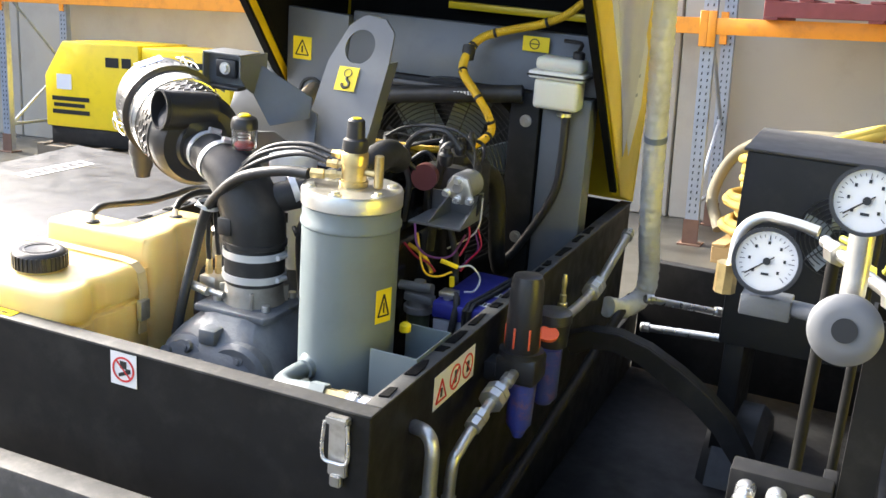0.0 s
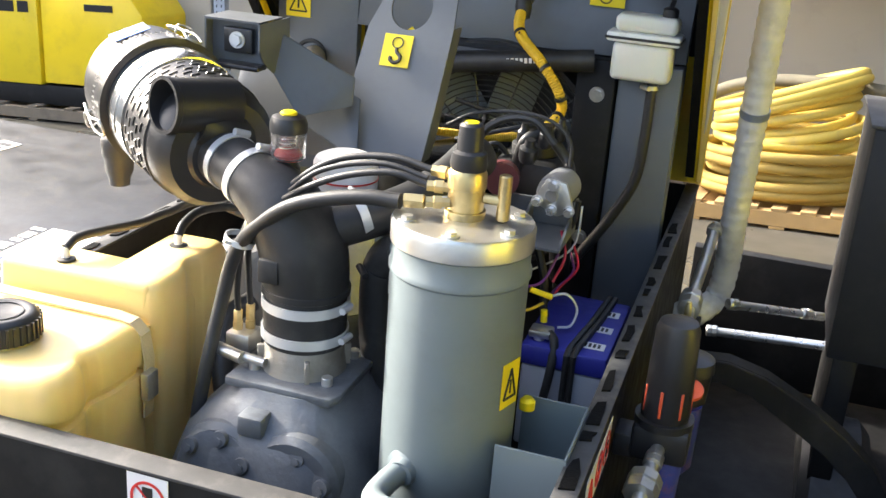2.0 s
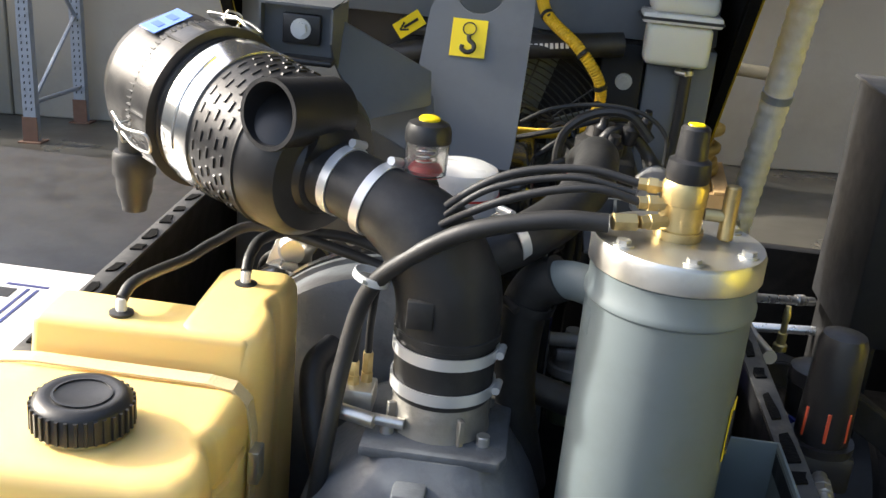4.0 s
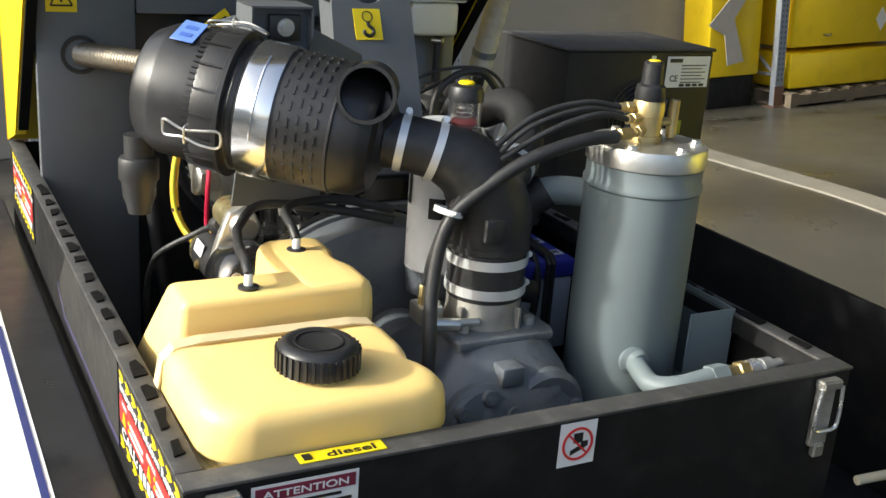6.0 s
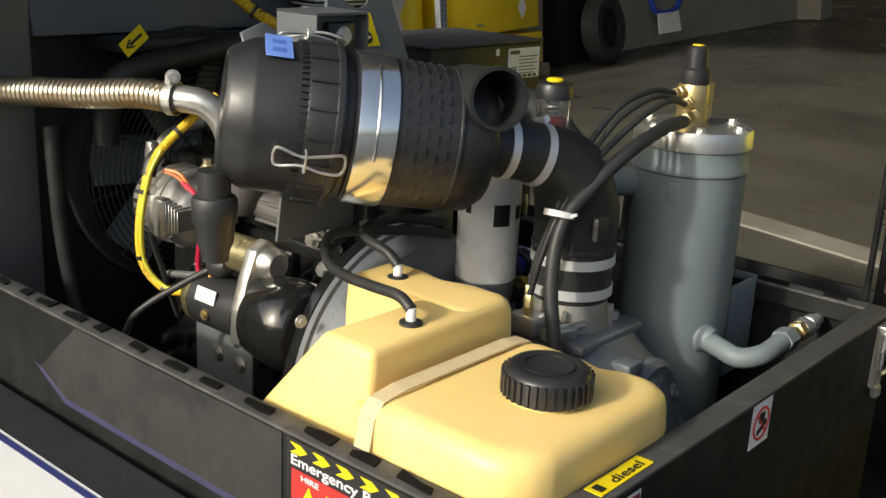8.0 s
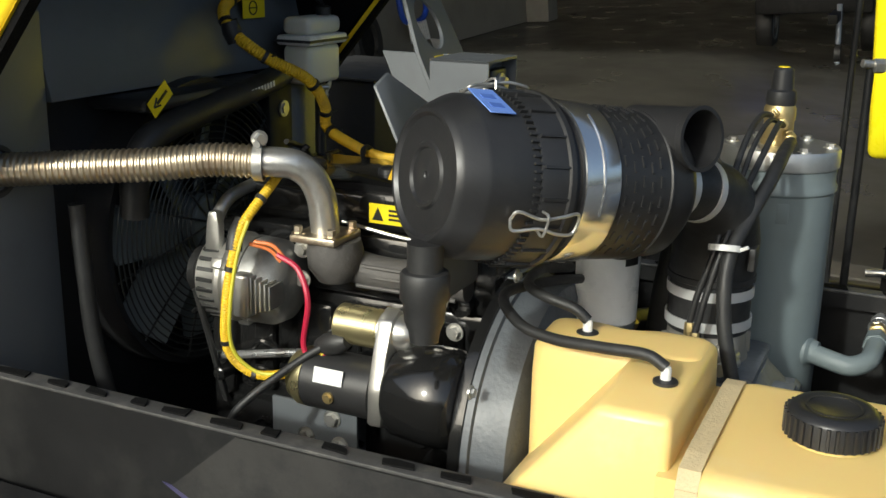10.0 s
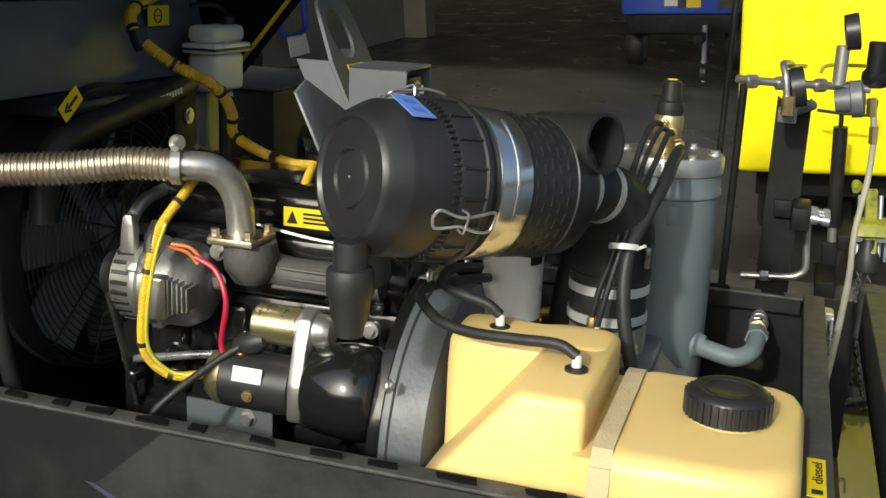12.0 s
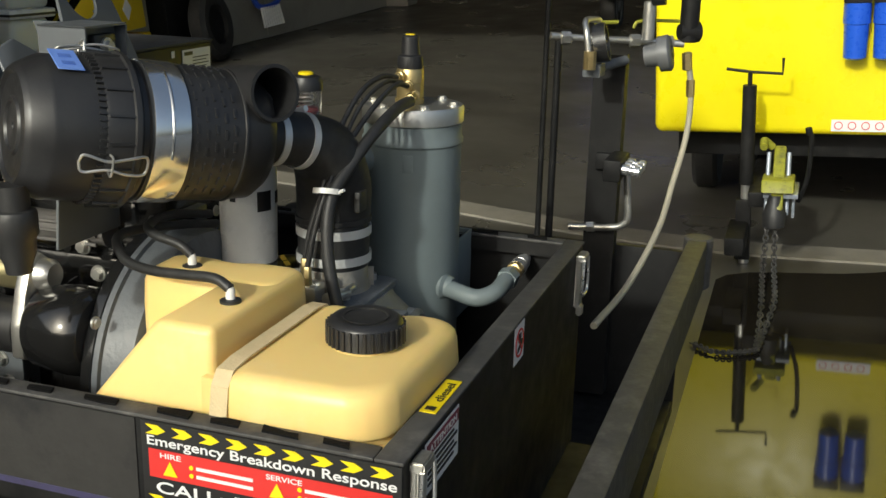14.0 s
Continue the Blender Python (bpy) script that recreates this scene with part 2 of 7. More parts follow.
def tube(bm, pts, r, seg=12, n=10, curve=True, ripple=0.0, pitch=0.0, radii=None):
    """A hose or pipe along pts; ripple and pitch give a corrugated skin."""
    path = spline(pts, n) if curve else [Vector(p) for p in pts]
    if ripple:
        fine, step = [path[0]], pitch / 4
        acc = 0.0
        for a, b in zip(path, path[1:]):
            L = (b - a).length
            s = step - acc
            while s <= L:
                fine.append(a.lerp(b, s / L))
                s += step
            acc = L - (s - step)
        path = fine
    side = None
    rings = []
    for i, p in enumerate(path):
        d = (path[min(i + 1, len(path) - 1)] - path[max(i - 1, 0)]).normalized()
        side = d.orthogonal().normalized() if side is None else (side - d * side.dot(d)).normalized()
        u = d.cross(side)
        rad = r
        if radii:
            f = i / (len(path) - 1) * (len(radii) - 1)
            k = min(int(f), len(radii) - 2)
            rad = radii[k] + (radii[k + 1] - radii[k]) * (f - k)
        if ripple:
            rad += ripple * (1 if i % 4 < 2 else -1)
        rings.append([bm.verts.new(p + (side * math.cos(k * math.tau / seg) + u * math.sin(k * math.tau / seg)) * rad) for k in range(seg)])
    for a, b in zip(rings, rings[1:]):
        for k in range(seg):
            bm.faces.new((a[k], a[(k + 1) % seg], b[(k + 1) % seg], b[k]))
    bm.faces.new(rings[0][::-1])
    bm.faces.new(rings[-1])
    return bm


def bolt(bm, p, axis, r=0.009, h=0.008):
    cyl(bm, p, Vector(p) + Vector(axis).normalized() * h, r, r, 6)
    cyl(bm, Vector(p) - Vector(axis).normalized() * 0.001, Vector(p) + Vector(axis).normalized() * 0.0025, r * 1.45, r * 1.45, 16)
    return bm


def clamp(bm, c, axis, r, w=0.014, turn=(0, 0, 1)):
    """A worm-drive hose clamp: a band and its screw housing."""
    d = Vector(axis).normalized()
    c = Vector(c)
    lathe(bm, c - d * w / 2, d, [(0, r), (0, r + 0.0025), (w, r + 0.0025), (w, r)], 32, False)
    t = Vector(turn)
    t = (t - d * t.dot(d)).normalized()
    k = d.cross(t)
    q = c + t * (r + 0.006)
    cyl(bm, q - k * 0.014, q + k * 0.016, 0.006, 0.006, 10)
    return bm


def sticker(bm, o, ux, uy, w, h, t=0.0012):
    """A thin plate with its lower-left corner at o."""
    o, ux, uy = Vector(o), Vector(ux).normalized(), Vector(uy).normalized()
    n = ux.cross(uy)
    v = [bm.verts.new(o + ux * a * w + uy * b * h + n * c) for c in (0, t) for a, b in ((0, 0), (1, 0), (1, 1), (0, 1))]
    for f in ((3, 2, 1, 0), (4, 5, 6, 7), (0, 1, 5, 4), (1, 2, 6, 5), (2, 3, 7, 6), (3, 0, 4, 7)):
        bm.faces.new([v[k] for k in f])
    return bm


def letters(body, o, ux, uy, size, material, parent, label="", width=None):
    """Raised lettering in the built-in font as a mesh; o is the lower-left corner."""
    cu = bpy.data.curves.new("writing", "FONT")
    cu.body, cu.size, cu.extrude, cu.offset = body, size, 0.0004, size * 0.012
    tmp = bpy.data.objects.new("writing", cu)
    me = bpy.data.meshes.new_from_object(tmp)
    bpy.data.objects.remove(tmp)
    bm = B()
    bm.from_mesh(me)
    bpy.data.meshes.remove(me)
    ux, uy = Vector(ux).normalized(), Vector(uy).normalized()
    sx = 1.0
    if width:
        xs = [v.co.x for v in bm.verts]
        sx = width / (max(xs) - min(xs))
    m = Matrix.Identity(4)
    m.col[0], m.col[1], m.col[2], m.col[3] = (*(ux * sx), 0), (*uy, 0), (*ux.cross(uy), 0), (*Vector(o), 1)
    bmesh.ops.transform(bm, matrix=m, verts=bm.verts)
    return part("lettering", bm, material, parent, label, smooth=False)


# ---- the yard: floor, walls, roof ----
def fall(y):
    """Height of the floor, which falls from the wall towards the yard."""
    u = min(1.0, max(0.0, (3.8 - y) / 4.2))
    return -0.35 * u * u * (3 - 2 * u)


bm = B()
ys = [-60, -20, -6, -2] + [-0.6 + k * 0.2 for k in range(25)] + [4.6, 8, 20, 60]
rows = [[bm.verts.new((x, y, fall(y))) for x in (-60, -10, 0, 10, 30, 60)] for y in ys]
for p, q in zip(rows, rows[1:]):
    for k in range(5):
        bm.faces.new((p[k], p[k + 1], q[k + 1], q[k]))
solo("floor", bm, FLOORW, "wet stained concrete workshop floor", "floor", "structure", True)
WALLM = Matrix.Translation((0, 7.55, 0)) @ Matrix.Rotation(radians(-4.0), 4, "Z")
bm = B()
for k in range(9):
    box(bm, (-19.8 + k * 4.0, 0, 0), (-19.8 + k * 4.0 + 3.985, 0.2, 5.0), 0.012, 1, WALLM)
box(bm, (15.9, 6.05, 0), (16.35, 6.6, 5.0), 0.01, 1)
solo("wall_north", bm, CONC, "grey precast concrete panel wall", "wall", "structure", True)
bm = B()
box(bm, (29.0, -14, 0), (29.25, 17, 5.0))
box(bm, (16.0, 16.8, 0), (29.0, 17.0, 5.0))
solo("wall_east", bm, CONC, "grey concrete end wall in shade", "wall", "structure", True)
# Added wall, never in view: screens low western sky off the left-facing surfaces.
bm = B()
box(bm, (-16.25, -14, -0.4), (-16.0, 8.6, 5.2))
solo("unseen_west_screen", bm, CONC, "unseen concrete wall added to screen the low western sky", "wall", "structure", True)
# Roof out of view; its edge at x 3.6 sets how much sky gets in.
bm = B()
box(bm, (3.6, -14, 5.0), (30, 17, 5.15))
solo("ceiling", bm, ROOFM, "unseen dark steel roof over the workshop", "ceiling", "structure", True)

bm = B()
ys = [-14, -2] + [-0.6 + k * 0.2 for k in range(30)]
rows = [[bm.verts.new((5.13 + 0.03 * (y + 0.4) + x, y, fall(y) + z)) for x, z in ((-0.12, 0.0), (-0.115, 0.012), (0.115, 0.012), (0.12, 0.0))] for y in ys]
for p, q in zip(rows, rows[1:]):
    for k in range(3):
        bm.faces.new((p[k], p[k + 1], q[k + 1], q[k]))
solo("kerb", bm, mat("worn_kerb_concrete", (0.2, 0.185, 0.15), 0.8, 0, 0.25, 3, 0.3, 40, (0.12, 0.11, 0.09), 0.7, 1.6), "pale worn concrete strip across the floor", "kerb", "structure", True)

bm = B()
ring = []
for k in range(96):
    a = k * math.tau / 96
    r = 1 + 0.05 * math.sin(3 * a + 1) + 0.03 * math.sin(11 * a)
    c, d = math.cos(a), math.sin(a)
    ring.append((2.75 + math.copysign(abs(c) ** 0.5, c) * 2.15 * r, -3.2 + math.copysign(abs(d) ** 0.5, d) * 3.7 * r))
prism(bm, ring, "z", -0.352, -0.343)
solo("puddle", bm, WATER, "shallow puddle of water on the floor", "water", "structure", True)

# ---- trailer under the compressor ----
tr = start("trailer", (0.5, 1.0, -0.5), "black steel trailer with a flat wet side deck", "trailer")
bm = B()
box(bm, (-1.3, 0.12, 0.56), (-0.02, 1.95, 0.63), 0.012)
part("side_deck", bm, DECK, tr, "wet dark grey flat side deck")
bm = B()
box(bm, (-1.1, -0.215, 0.44), (2.08, -0.155, 0.60), 0.006)
part("edge_rail", bm, RAILM, tr, "scuffed black edge rail")
bm = B()
cyl(bm, (2.06, -0.185, 0.44), (2.06, -0.185, 0.602), 0.045, bev=0.006)
part("rail_end", bm, RAILM, tr, "scuffed round rail end")
# Deck box, with a skirt added down to -0.1 to block sun under the tub.
bm = B()
box(bm, (-0.05, -0.15, -0.1), (1.15, 2.3, 0.298), 0.005)
part("chassis_deck_and_skirt", bm, BLACK, tr)
bm = B()
box(bm, (1.152, -0.15, 0.0), (2.05, 2.5, 0.05), 0.005)
part("well_floor", bm, BLACK, tr)
bm = B()
box(bm, (2.052, -0.15, 0.0), (2.07, 2.5, 0.55), 0.003)
part("side_board", bm, BLACK, tr)
bm = B()
box(bm, (1.16, 2.25, 0.06), (2.04, 2.3, 0.5), 0.005)
part("tail_board", bm, BLACK, tr)
bm = B()
AR = [(1.2, 0.50), (1.26, 0.533), (1.316, 0.54), (1.392, 0.522), (1.484, 0.468), (1.564, 0.418), (1.632, 0.362), (1.69, 0.29), (1.715, 0.2), (1.72, 0.06)]
AO = [(1.17, 0.555), (1.25, 0.588), (1.33, 0.594), (1.42, 0.572), (1.52, 0.522), (1.608, 0.466), (1.685, 0.4), (1.745, 0.31), (1.775, 0.205), (1.78, 0.06)]
prism(bm, [(x, z) for x, z in AO] + [(x - 0.008, z - 0.01) for x, z in reversed(AO)], "y", 1.206, 1.25)
mg = part("mudguard", bm, BLACK, tr, "black pressed-steel mudguard")
bm = B()
prism(bm, AO + AR[::-1], "y", 1.195, 1.205, 0.002, 1)
part("flange", bm, BLACK, mg, "curved mudguard flange")
for x in (-0.75, 1.65):
    bm = B()
    lathe(bm, (x - 0.09, 1.75, -0.08), (1, 0, 0), [(0, 0.16), (0, 0.27), (0.03, 0.3), (0.15, 0.3), (0.18, 0.27), (0.18, 0.16)], 40)
    part("wheel", bm, RUBBER, tr)
for x in (-0.7, 1.5):
    bm = B()
    box(bm, (x, 0.3, -0.58), (x + 0.07, 0.37, 0.0 if x > 0 else 0.56), 0.004)
    part("prop_stand", bm, BLACK, tr)
bm = B()
sticker(bm, (-1.08, 1.725, 0.631), (-0.12, -1, 0), (1, -0.12, 0), 0.325, 0.078)
bp = part("number_plate", bm, WHITE, tr, "white number plate lying flat")
bm = B()
for k in range(7):
    o = Vector((-1.066, 1.712, 0.6325)) + Vector((-0.12, -1, 0)).normalized() * (0.012 + k * 0.043)
    sticker(bm, o, (-0.12, -1, 0), (1, -0.12, 0), 0.028, 0.05)
part("plate_print", bm, DARKV, bp)
# deck decal: white field with navy lines and unreadable bars
bm = B()
sticker(bm, (-0.115, 0.2, 0.6305), (0, 1, 0), (-1, 0, 0), 0.91, 0.305)
dc = part("deck_decal", bm, WHITE, tr, "white vinyl decal with navy lines and bars")
bm = B()
for x, h in ((-0.122, 0.012), (-0.238, 0.007), (-0.258, 0.007), (-0.392, 0.006)):
    sticker(bm, (x, 0.22, 0.632), (0, 1, 0), (-1, 0, 0), 0.78, h)
sticker(bm, (-0.225, 1.01, 0.632), (0, 1, 0), (-1, 0, 0), 0.01, 0.09)
part("border", bm, mat("navy_vinyl", (0.03, 0.04, 0.16), 0.4), dc, "navy border lines")
bm = B()
for k in range(11):
    sticker(bm, (-0.282, 0.25 + k * 0.07, 0.632), (0, 1, 0), (-1, 0, 0), 0.044 if k % 3 else 0.03, 0.092)
part("decal_print", bm, DARKV, dc, "dark printed bars")
bm = B()
for k in range(29):
    sticker(bm, (-0.432, 0.24 + k * 0.03, 0.6305), (0, 1, 0), (-1, 0, 0), 0.012 + 0.006 * (k % 3), 0.03 if k % 4 else 0.038)
tagged(part("white_bars", bm, WHITE, tr, "row of small white printed bars"), kind="stuff")

# ---- compressor tub ----
W, L = 1.16, 1.9
tub = start("compressor_tub", (0.57, 0.9, 0.3), "black sheet-steel lower canopy of a compressor", "machine housing")
bm = B()
box(bm, (0, 0, 0.3), (W, 0.004, 0.797), 0.001, 1)
part("front_wall", bm, BLACK, tub)
for x in (0.0, W - 0.004):
    bm = B()
    box(bm, (x, 0.005, 0.3), (x + 0.004, L, 0.797), 0.001, 1)
    part("side_wall", bm, BLACK, tub)
bm = B()
box(bm, (0.005, L - 0.005, 0.3), (W - 0.005, L, 0.797))
part("rear_wall", bm, BLACK, tub)
bm = B()
box(bm, (0.005, 0.006, 0.31), (W - 0.005, L - 0.006, 0.325))
part("floor_pan", bm, BLACK, tub)
RAILS = (((-0.003, -0.003, 0.797), (W + 0.003, 0.04, 0.803)), ((-0.003, 0.041, 0.797), (0.034, L, 0.803)), ((W - 0.034, 0.041, 0.797), (W + 0.003, L, 0.803)))
for lo, hi in RAILS:
    bm = B()
    box(bm, lo, hi, 0.002, 2)
    part("top_rail", bm, RAILM, tub, "scuffed black folded rail")
bm = B()
box(bm, (0.04, 0.036, 0.755), (W - 0.04, 0.04, 0.797))
part("inner_lip", bm, BLACK, tub)
for x in (0.03, W - 0.034):
    bm = B()
    box(bm, (x, 0.045, 0.765), (x + 0.004, 1.45, 0.797))
    part("inner_lip", bm, BLACK, tub)
rnd = random.Random(4)
for side in (0, 1):
    y = 0.08
    while y < 1.45:
        w = rnd.uniform(0.03, 0.095)
        x = 0.006 if side == 0 else W - 0.028
        bm = B()
        pts = [(x + rnd.uniform(0, 0.004), y), (x + 0.02 + rnd.uniform(-0.008, 0.004), y + 0.006), (x + 0.019 + rnd.uniform(-0.006, 0.004), y + w * rnd.uniform(0.3, 0.7)), (x + 0.02 + rnd.uniform(-0.008, 0.004), y + w), (x + rnd.uniform(0, 0.005), y + w * 0.9), (x + rnd.uniform(0.0, 0.004), y + w * rnd.uniform(0.3, 0.6))]
        prism(bm, pts, "z", 0.8028, 0.8062)
        part("seal_remnant", bm, FOAMM, tub, "torn remnant of a black rubber seal", smooth=False)
        y += w + rnd.uniform(0.02, 0.07)


def latch(o, ux, n):
    """A bright over-centre toggle latch on a wall."""
    o, ux, n = Vector(o), Vector(ux), Vector(n)
    z = Vector((0, 0, 1))
    def pl(bm, a, b, c, d, t0, t1):
        vs = [bm.verts.new(o + ux * p + z * q + n * t) for t in (t0, t1) for p, q in ((a, c), (b, c), (b, d), (a, d))]
        for f in ((3, 2, 1, 0), (4, 5, 6, 7), (0, 1, 5, 4), (1, 2, 6, 5), (2, 3, 7, 6), (3, 0, 4, 7)):
            bm.faces.new([vs[k] for k in f])
    bm = B()
    pl(bm, -0.02, 0.02, -0.115, 0.0, 0.0, 0.012)
    pl(bm, -0.023, 0.023, -0.005, 0.012, 0.0, 0.022)
    pl(bm, -0.012, 0.012, -0.135, -0.11, 0.004, 0.018)
    bmesh.ops.bevel(bm, geom=bm.edges[:], offset=0.003, segments=2, affect="EDGES")
    lt = part("latch", bm, ZINC, tub, "zinc-plated toggle latch")
    bm = B()
    ring = [o + ux * a + z * b + n * 0.02 for a, b in ((-0.024, 0.0), (-0.028, -0.05), (-0.024, -0.078), (0.0, -0.082), (0.024, -0.078), (0.028, -0.05), (0.024, 0.0))]
    tube(bm, ring, 0.0035, 8, 4)
    part("wire_bail", bm, CHROME, lt)


latch((W - 0.06, -0.001, 0.78), (1, 0, 0), (0, -1, 0))
latch((0.045, -0.001, 0.78), (1, 0, 0), (0, -1, 0))

# stickers on the tub
FX, FZ = Vector((1, 0, 0)), Vector((0, 0, 1))
LX = Vector((0, -1, 0))
RX = Vector((0, 1, 0))


def ringmark(bm, c, ux, uy, r, t):
    n = Vector(ux).cross(Vector(uy))
    lathe(bm, c, n, [(0, r - t), (0.0012, r - t), (0.0012, r), (0, r)], 28, False)


def triangle(bm, o, ux, uy, w, h, t=0.001):
    o, ux, uy = Vector(o), Vector(ux), Vector(uy)
    n = ux.cross(uy)
    a = [bm.verts.new(o + ux * p * w + uy * q * h + n * c) for c in (0, t) for p, q in ((0, 0), (1, 0), (0.5, 1))]
    for f in ((2, 1, 0), (3, 4, 5), (0, 1, 4, 3), (1, 2, 5, 4), (2, 0, 3, 5)):
        bm.faces.new([a[k] for k in f])


def chevron(bm, o, ux, uy, w, h, t=0.001):
    o, ux, uy = Vector(o), Vector(ux), Vector(uy)
    n = ux.cross(uy)
    P = [(0, 0), (0.6, 0), (1, 0.5), (0.6, 1), (0, 1), (0.4, 0.5)]
    a = [[bm.verts.new(o + ux * p * w + uy * q * h + n * c) for p, q in P] for c in (0, t)]
    bm.faces.new(a[1])
    for k in range(6):
        bm.faces.new((a[0][k], a[0][(k + 1) % 6], a[1][(k + 1) % 6], a[1][k]))


def nostep(o, ux, w, h):
    n = Vector(ux).cross(FZ)
    o = Vector(o)
    bm = B()
    sticker(bm, o, ux, FZ, w, h)
    st = part("warning_sticker", bm, WHITE, tub, "white sticker with a red prohibition ring")
    c = o + Vector(ux) * w / 2 + FZ * h / 2 + n * 0.0015
    bm = B()
    ringmark(bm, c, ux, FZ, w * 0.42, w * 0.06)
    d = (Vector(ux) * -1 + FZ).normalized()
    sticker(bm, c - d * w * 0.38 - d.cross(n) * -w * 0.02, d, n.cross(d), w * 0.76, w * 0.05)
    part("ring", bm, RED, st, "red ring and bar")
    bm = B()
    sticker(bm, c + Vector(ux) * -0.012 + FZ * -0.018, (Vector(ux) + FZ * 0.4).normalized(), FZ, 0.028, 0.008)
    sticker(bm, c + Vector(ux) * -0.008 + FZ * 0.002, ux, FZ, 0.016, 0.016)
    sticker(bm, c + Vector(ux) * 0.006 + FZ * -0.006, ux, FZ, 0.012, 0.009)
    part("pictogram", bm, DARKV, st)


nostep((0.559, -0.001, 0.722), FX, 0.066, 0.073)
bm = B()
sticker(bm, (0.085, -0.001, 0.705), FX, FZ, 0.15, 0.083)
at = part("attention_sticker", bm, WHITE, tub, "white attention notice with a dark red heading")
bm = B()
sticker(bm, (0.09, -0.0025, 0.765), FX, FZ, 0.14, 0.019)
part("heading", bm, mat("maroon_vinyl", (0.2, 0.02, 0.05), 0.4), at)
letters("ATTENTION", (0.1, -0.004, 0.769), FX, FZ, 0.015, WHITE, at, width=0.12)
bm = B()
for k in range(5):
    sticker(bm, (0.095, -0.0025, 0.755 - k * 0.0095), FX, FZ, 0.13 if k % 2 else 0.115, 0.004)
part("printed_text", bm, DARKV, at)
bm = B()
sticker(bm, (0.155, 0.008, 0.8035), FX, RX, 0.125, 0.026)
ds = part("fuel_sticker", bm, STICKY, tub, "small yellow fuel sticker")
letters("diesel", (0.195, 0.013, 0.805), FX, RX, 0.02, DARKV, ds, width=0.07)
bm = B()
sticker(bm, (0.162, 0.013, 0.805), FX, RX, 0.012, 0.015)
part("pump_mark", bm, DARKV, ds)
# triple warning on the right wall
bm = B()
sticker(bm, (W + 0.001, 0.288, 0.69), RX, FZ, 0.222, 0.078)
tw = part("warning_sticker", bm, WHITE, tub, "white strip with three red warning signs")
bm = B()
for k in range(2):
    ringmark(bm, (W + 0.0025, 0.40 + k * 0.07, 0.729), RX, FZ, 0.03, 0.005)
for a, b in (((0.3, 0.703), (0.352, 0.703)), ((0.352, 0.703), (0.326, 0.752)), ((0.326, 0.752), (0.3, 0.703)), ((0.38, 0.71), (0.42, 0.748)), ((0.45, 0.748), (0.49, 0.71))):
    tube(bm, [(W + 0.003, *a), (W + 0.003, *b)], 0.0022, 5, 1, False)
part("signs", bm, RED, tw)
bm = B()
sticker(bm, (W + 0.0028, 0.395, 0.715), RX, FZ, 0.012, 0.03)
sticker(bm, (W + 0.0028, 0.465, 0.715), RX, FZ, 0.012, 0.026)
sticker(bm, (W + 0.0028, 0.321, 0.711), RX, FZ, 0.009, 0.02)
part("pictogram", bm, DARKV, tw)


def emergency(y0, w=0.405, h=0.138, top=0.795):
    """The breakdown sticker: chevrons, a title and a red panel; y0 is its edge with the larger y."""
    o = Vector((-0.001, y0, top - h))
    n = Vector((-1, 0, 0)) * 0.0014
    bm = B()
    sticker(bm, o, LX, FZ, w, h)
    st = part("breakdown_sticker", bm, DARKV, tub, "black, red and yellow breakdown response sticker")
    k = w / 0.4
    for row in (h - 0.02, 0.005):
        for j in range(9):
            bm = B()
            chevron(bm, o + n + LX * (0.008 + j * 0.0435) * k + FZ * row, LX, FZ, 0.033 * k, 0.015)
            part("chevron", bm, STICKY, st, "yellow chevron")
    bm = B()
    sticker(bm, o + n + LX * 0.012 * k + FZ * 0.05, LX, FZ, 0.376 * k, 0.045)
    part("red_panel", bm, RED, st, "red panel")
    letters("Emergency Breakdown Response", o + n + LX * 0.008 * k + FZ * 0.101, LX, FZ, 0.021, WHITE, st, width=0.384 * k)
    letters("HIRE", o + n * 2 + LX * 0.03 * k + FZ * 0.083, LX, FZ, 0.0115, WHITE, st, width=0.034 * k)
    letters("SERVICE", o + n * 2 + LX * 0.2 * k + FZ * 0.083, LX, FZ, 0.0115, WHITE, st, width=0.055 * k)
    letters("CALL:", o + n + LX * 0.02 * k + FZ * 0.025, LX, FZ, 0.026, WHITE, st, width=0.11 * k)
    bm = B()
    for j in range(9):
        sticker(bm, o + n + LX * (0.15 + j * 0.025) * k + FZ * 0.025, LX, FZ, 0.017 * k, 0.018)
    for j in range(2):
        for i in range(2):
            sticker(bm, o + n * 2 + LX * (0.09 + i * 0.17) * k + FZ * (0.074 - j * 0.013), LX, FZ, (0.1 if i else 0.09) * k, 0.005)
    part("printed_text", bm, WHITE, st)
    for i in range(2):
        bm = B()
        triangle(bm, o + n * 2 + LX * (0.035 + i * 0.17) * k + FZ * 0.056, LX, FZ, 0.024, 0.023)
        part("warning_triangle", bm, STICKY, st)
        for j in range(2):
            bm = B()
            ringmark(bm, o + n * 2 + LX * (0.082 + i * 0.17) * k + FZ * (0.0765 - j * 0.013), LX, FZ, 0.0035, 0.003)
            part("bullet", bm, STICKY, st)


bm = B()
prism(bm, [(0.415, 0.795), (0.93, 0.795), (1.05, 0.69), (0.97, 0.655), (0.415, 0.655)], "x", -0.0022, -0.0008)
wp = part("worn_decal", bm, mat("dusty_worn_vinyl", (0.036, 0.035, 0.033), 0.7, 0, 0.3, 14, 0.3, 60, (0.018, 0.018, 0.019), 0.85, 9, spec=0.2), tub, "dusty worn decal with a faded edge")
bm = B()
prism(bm, [(0.415, 0.655), (0.97, 0.655), (1.05, 0.69), (1.068, 0.692), (0.974, 0.644), (0.415, 0.644)], "x", -0.0026, -0.0008)
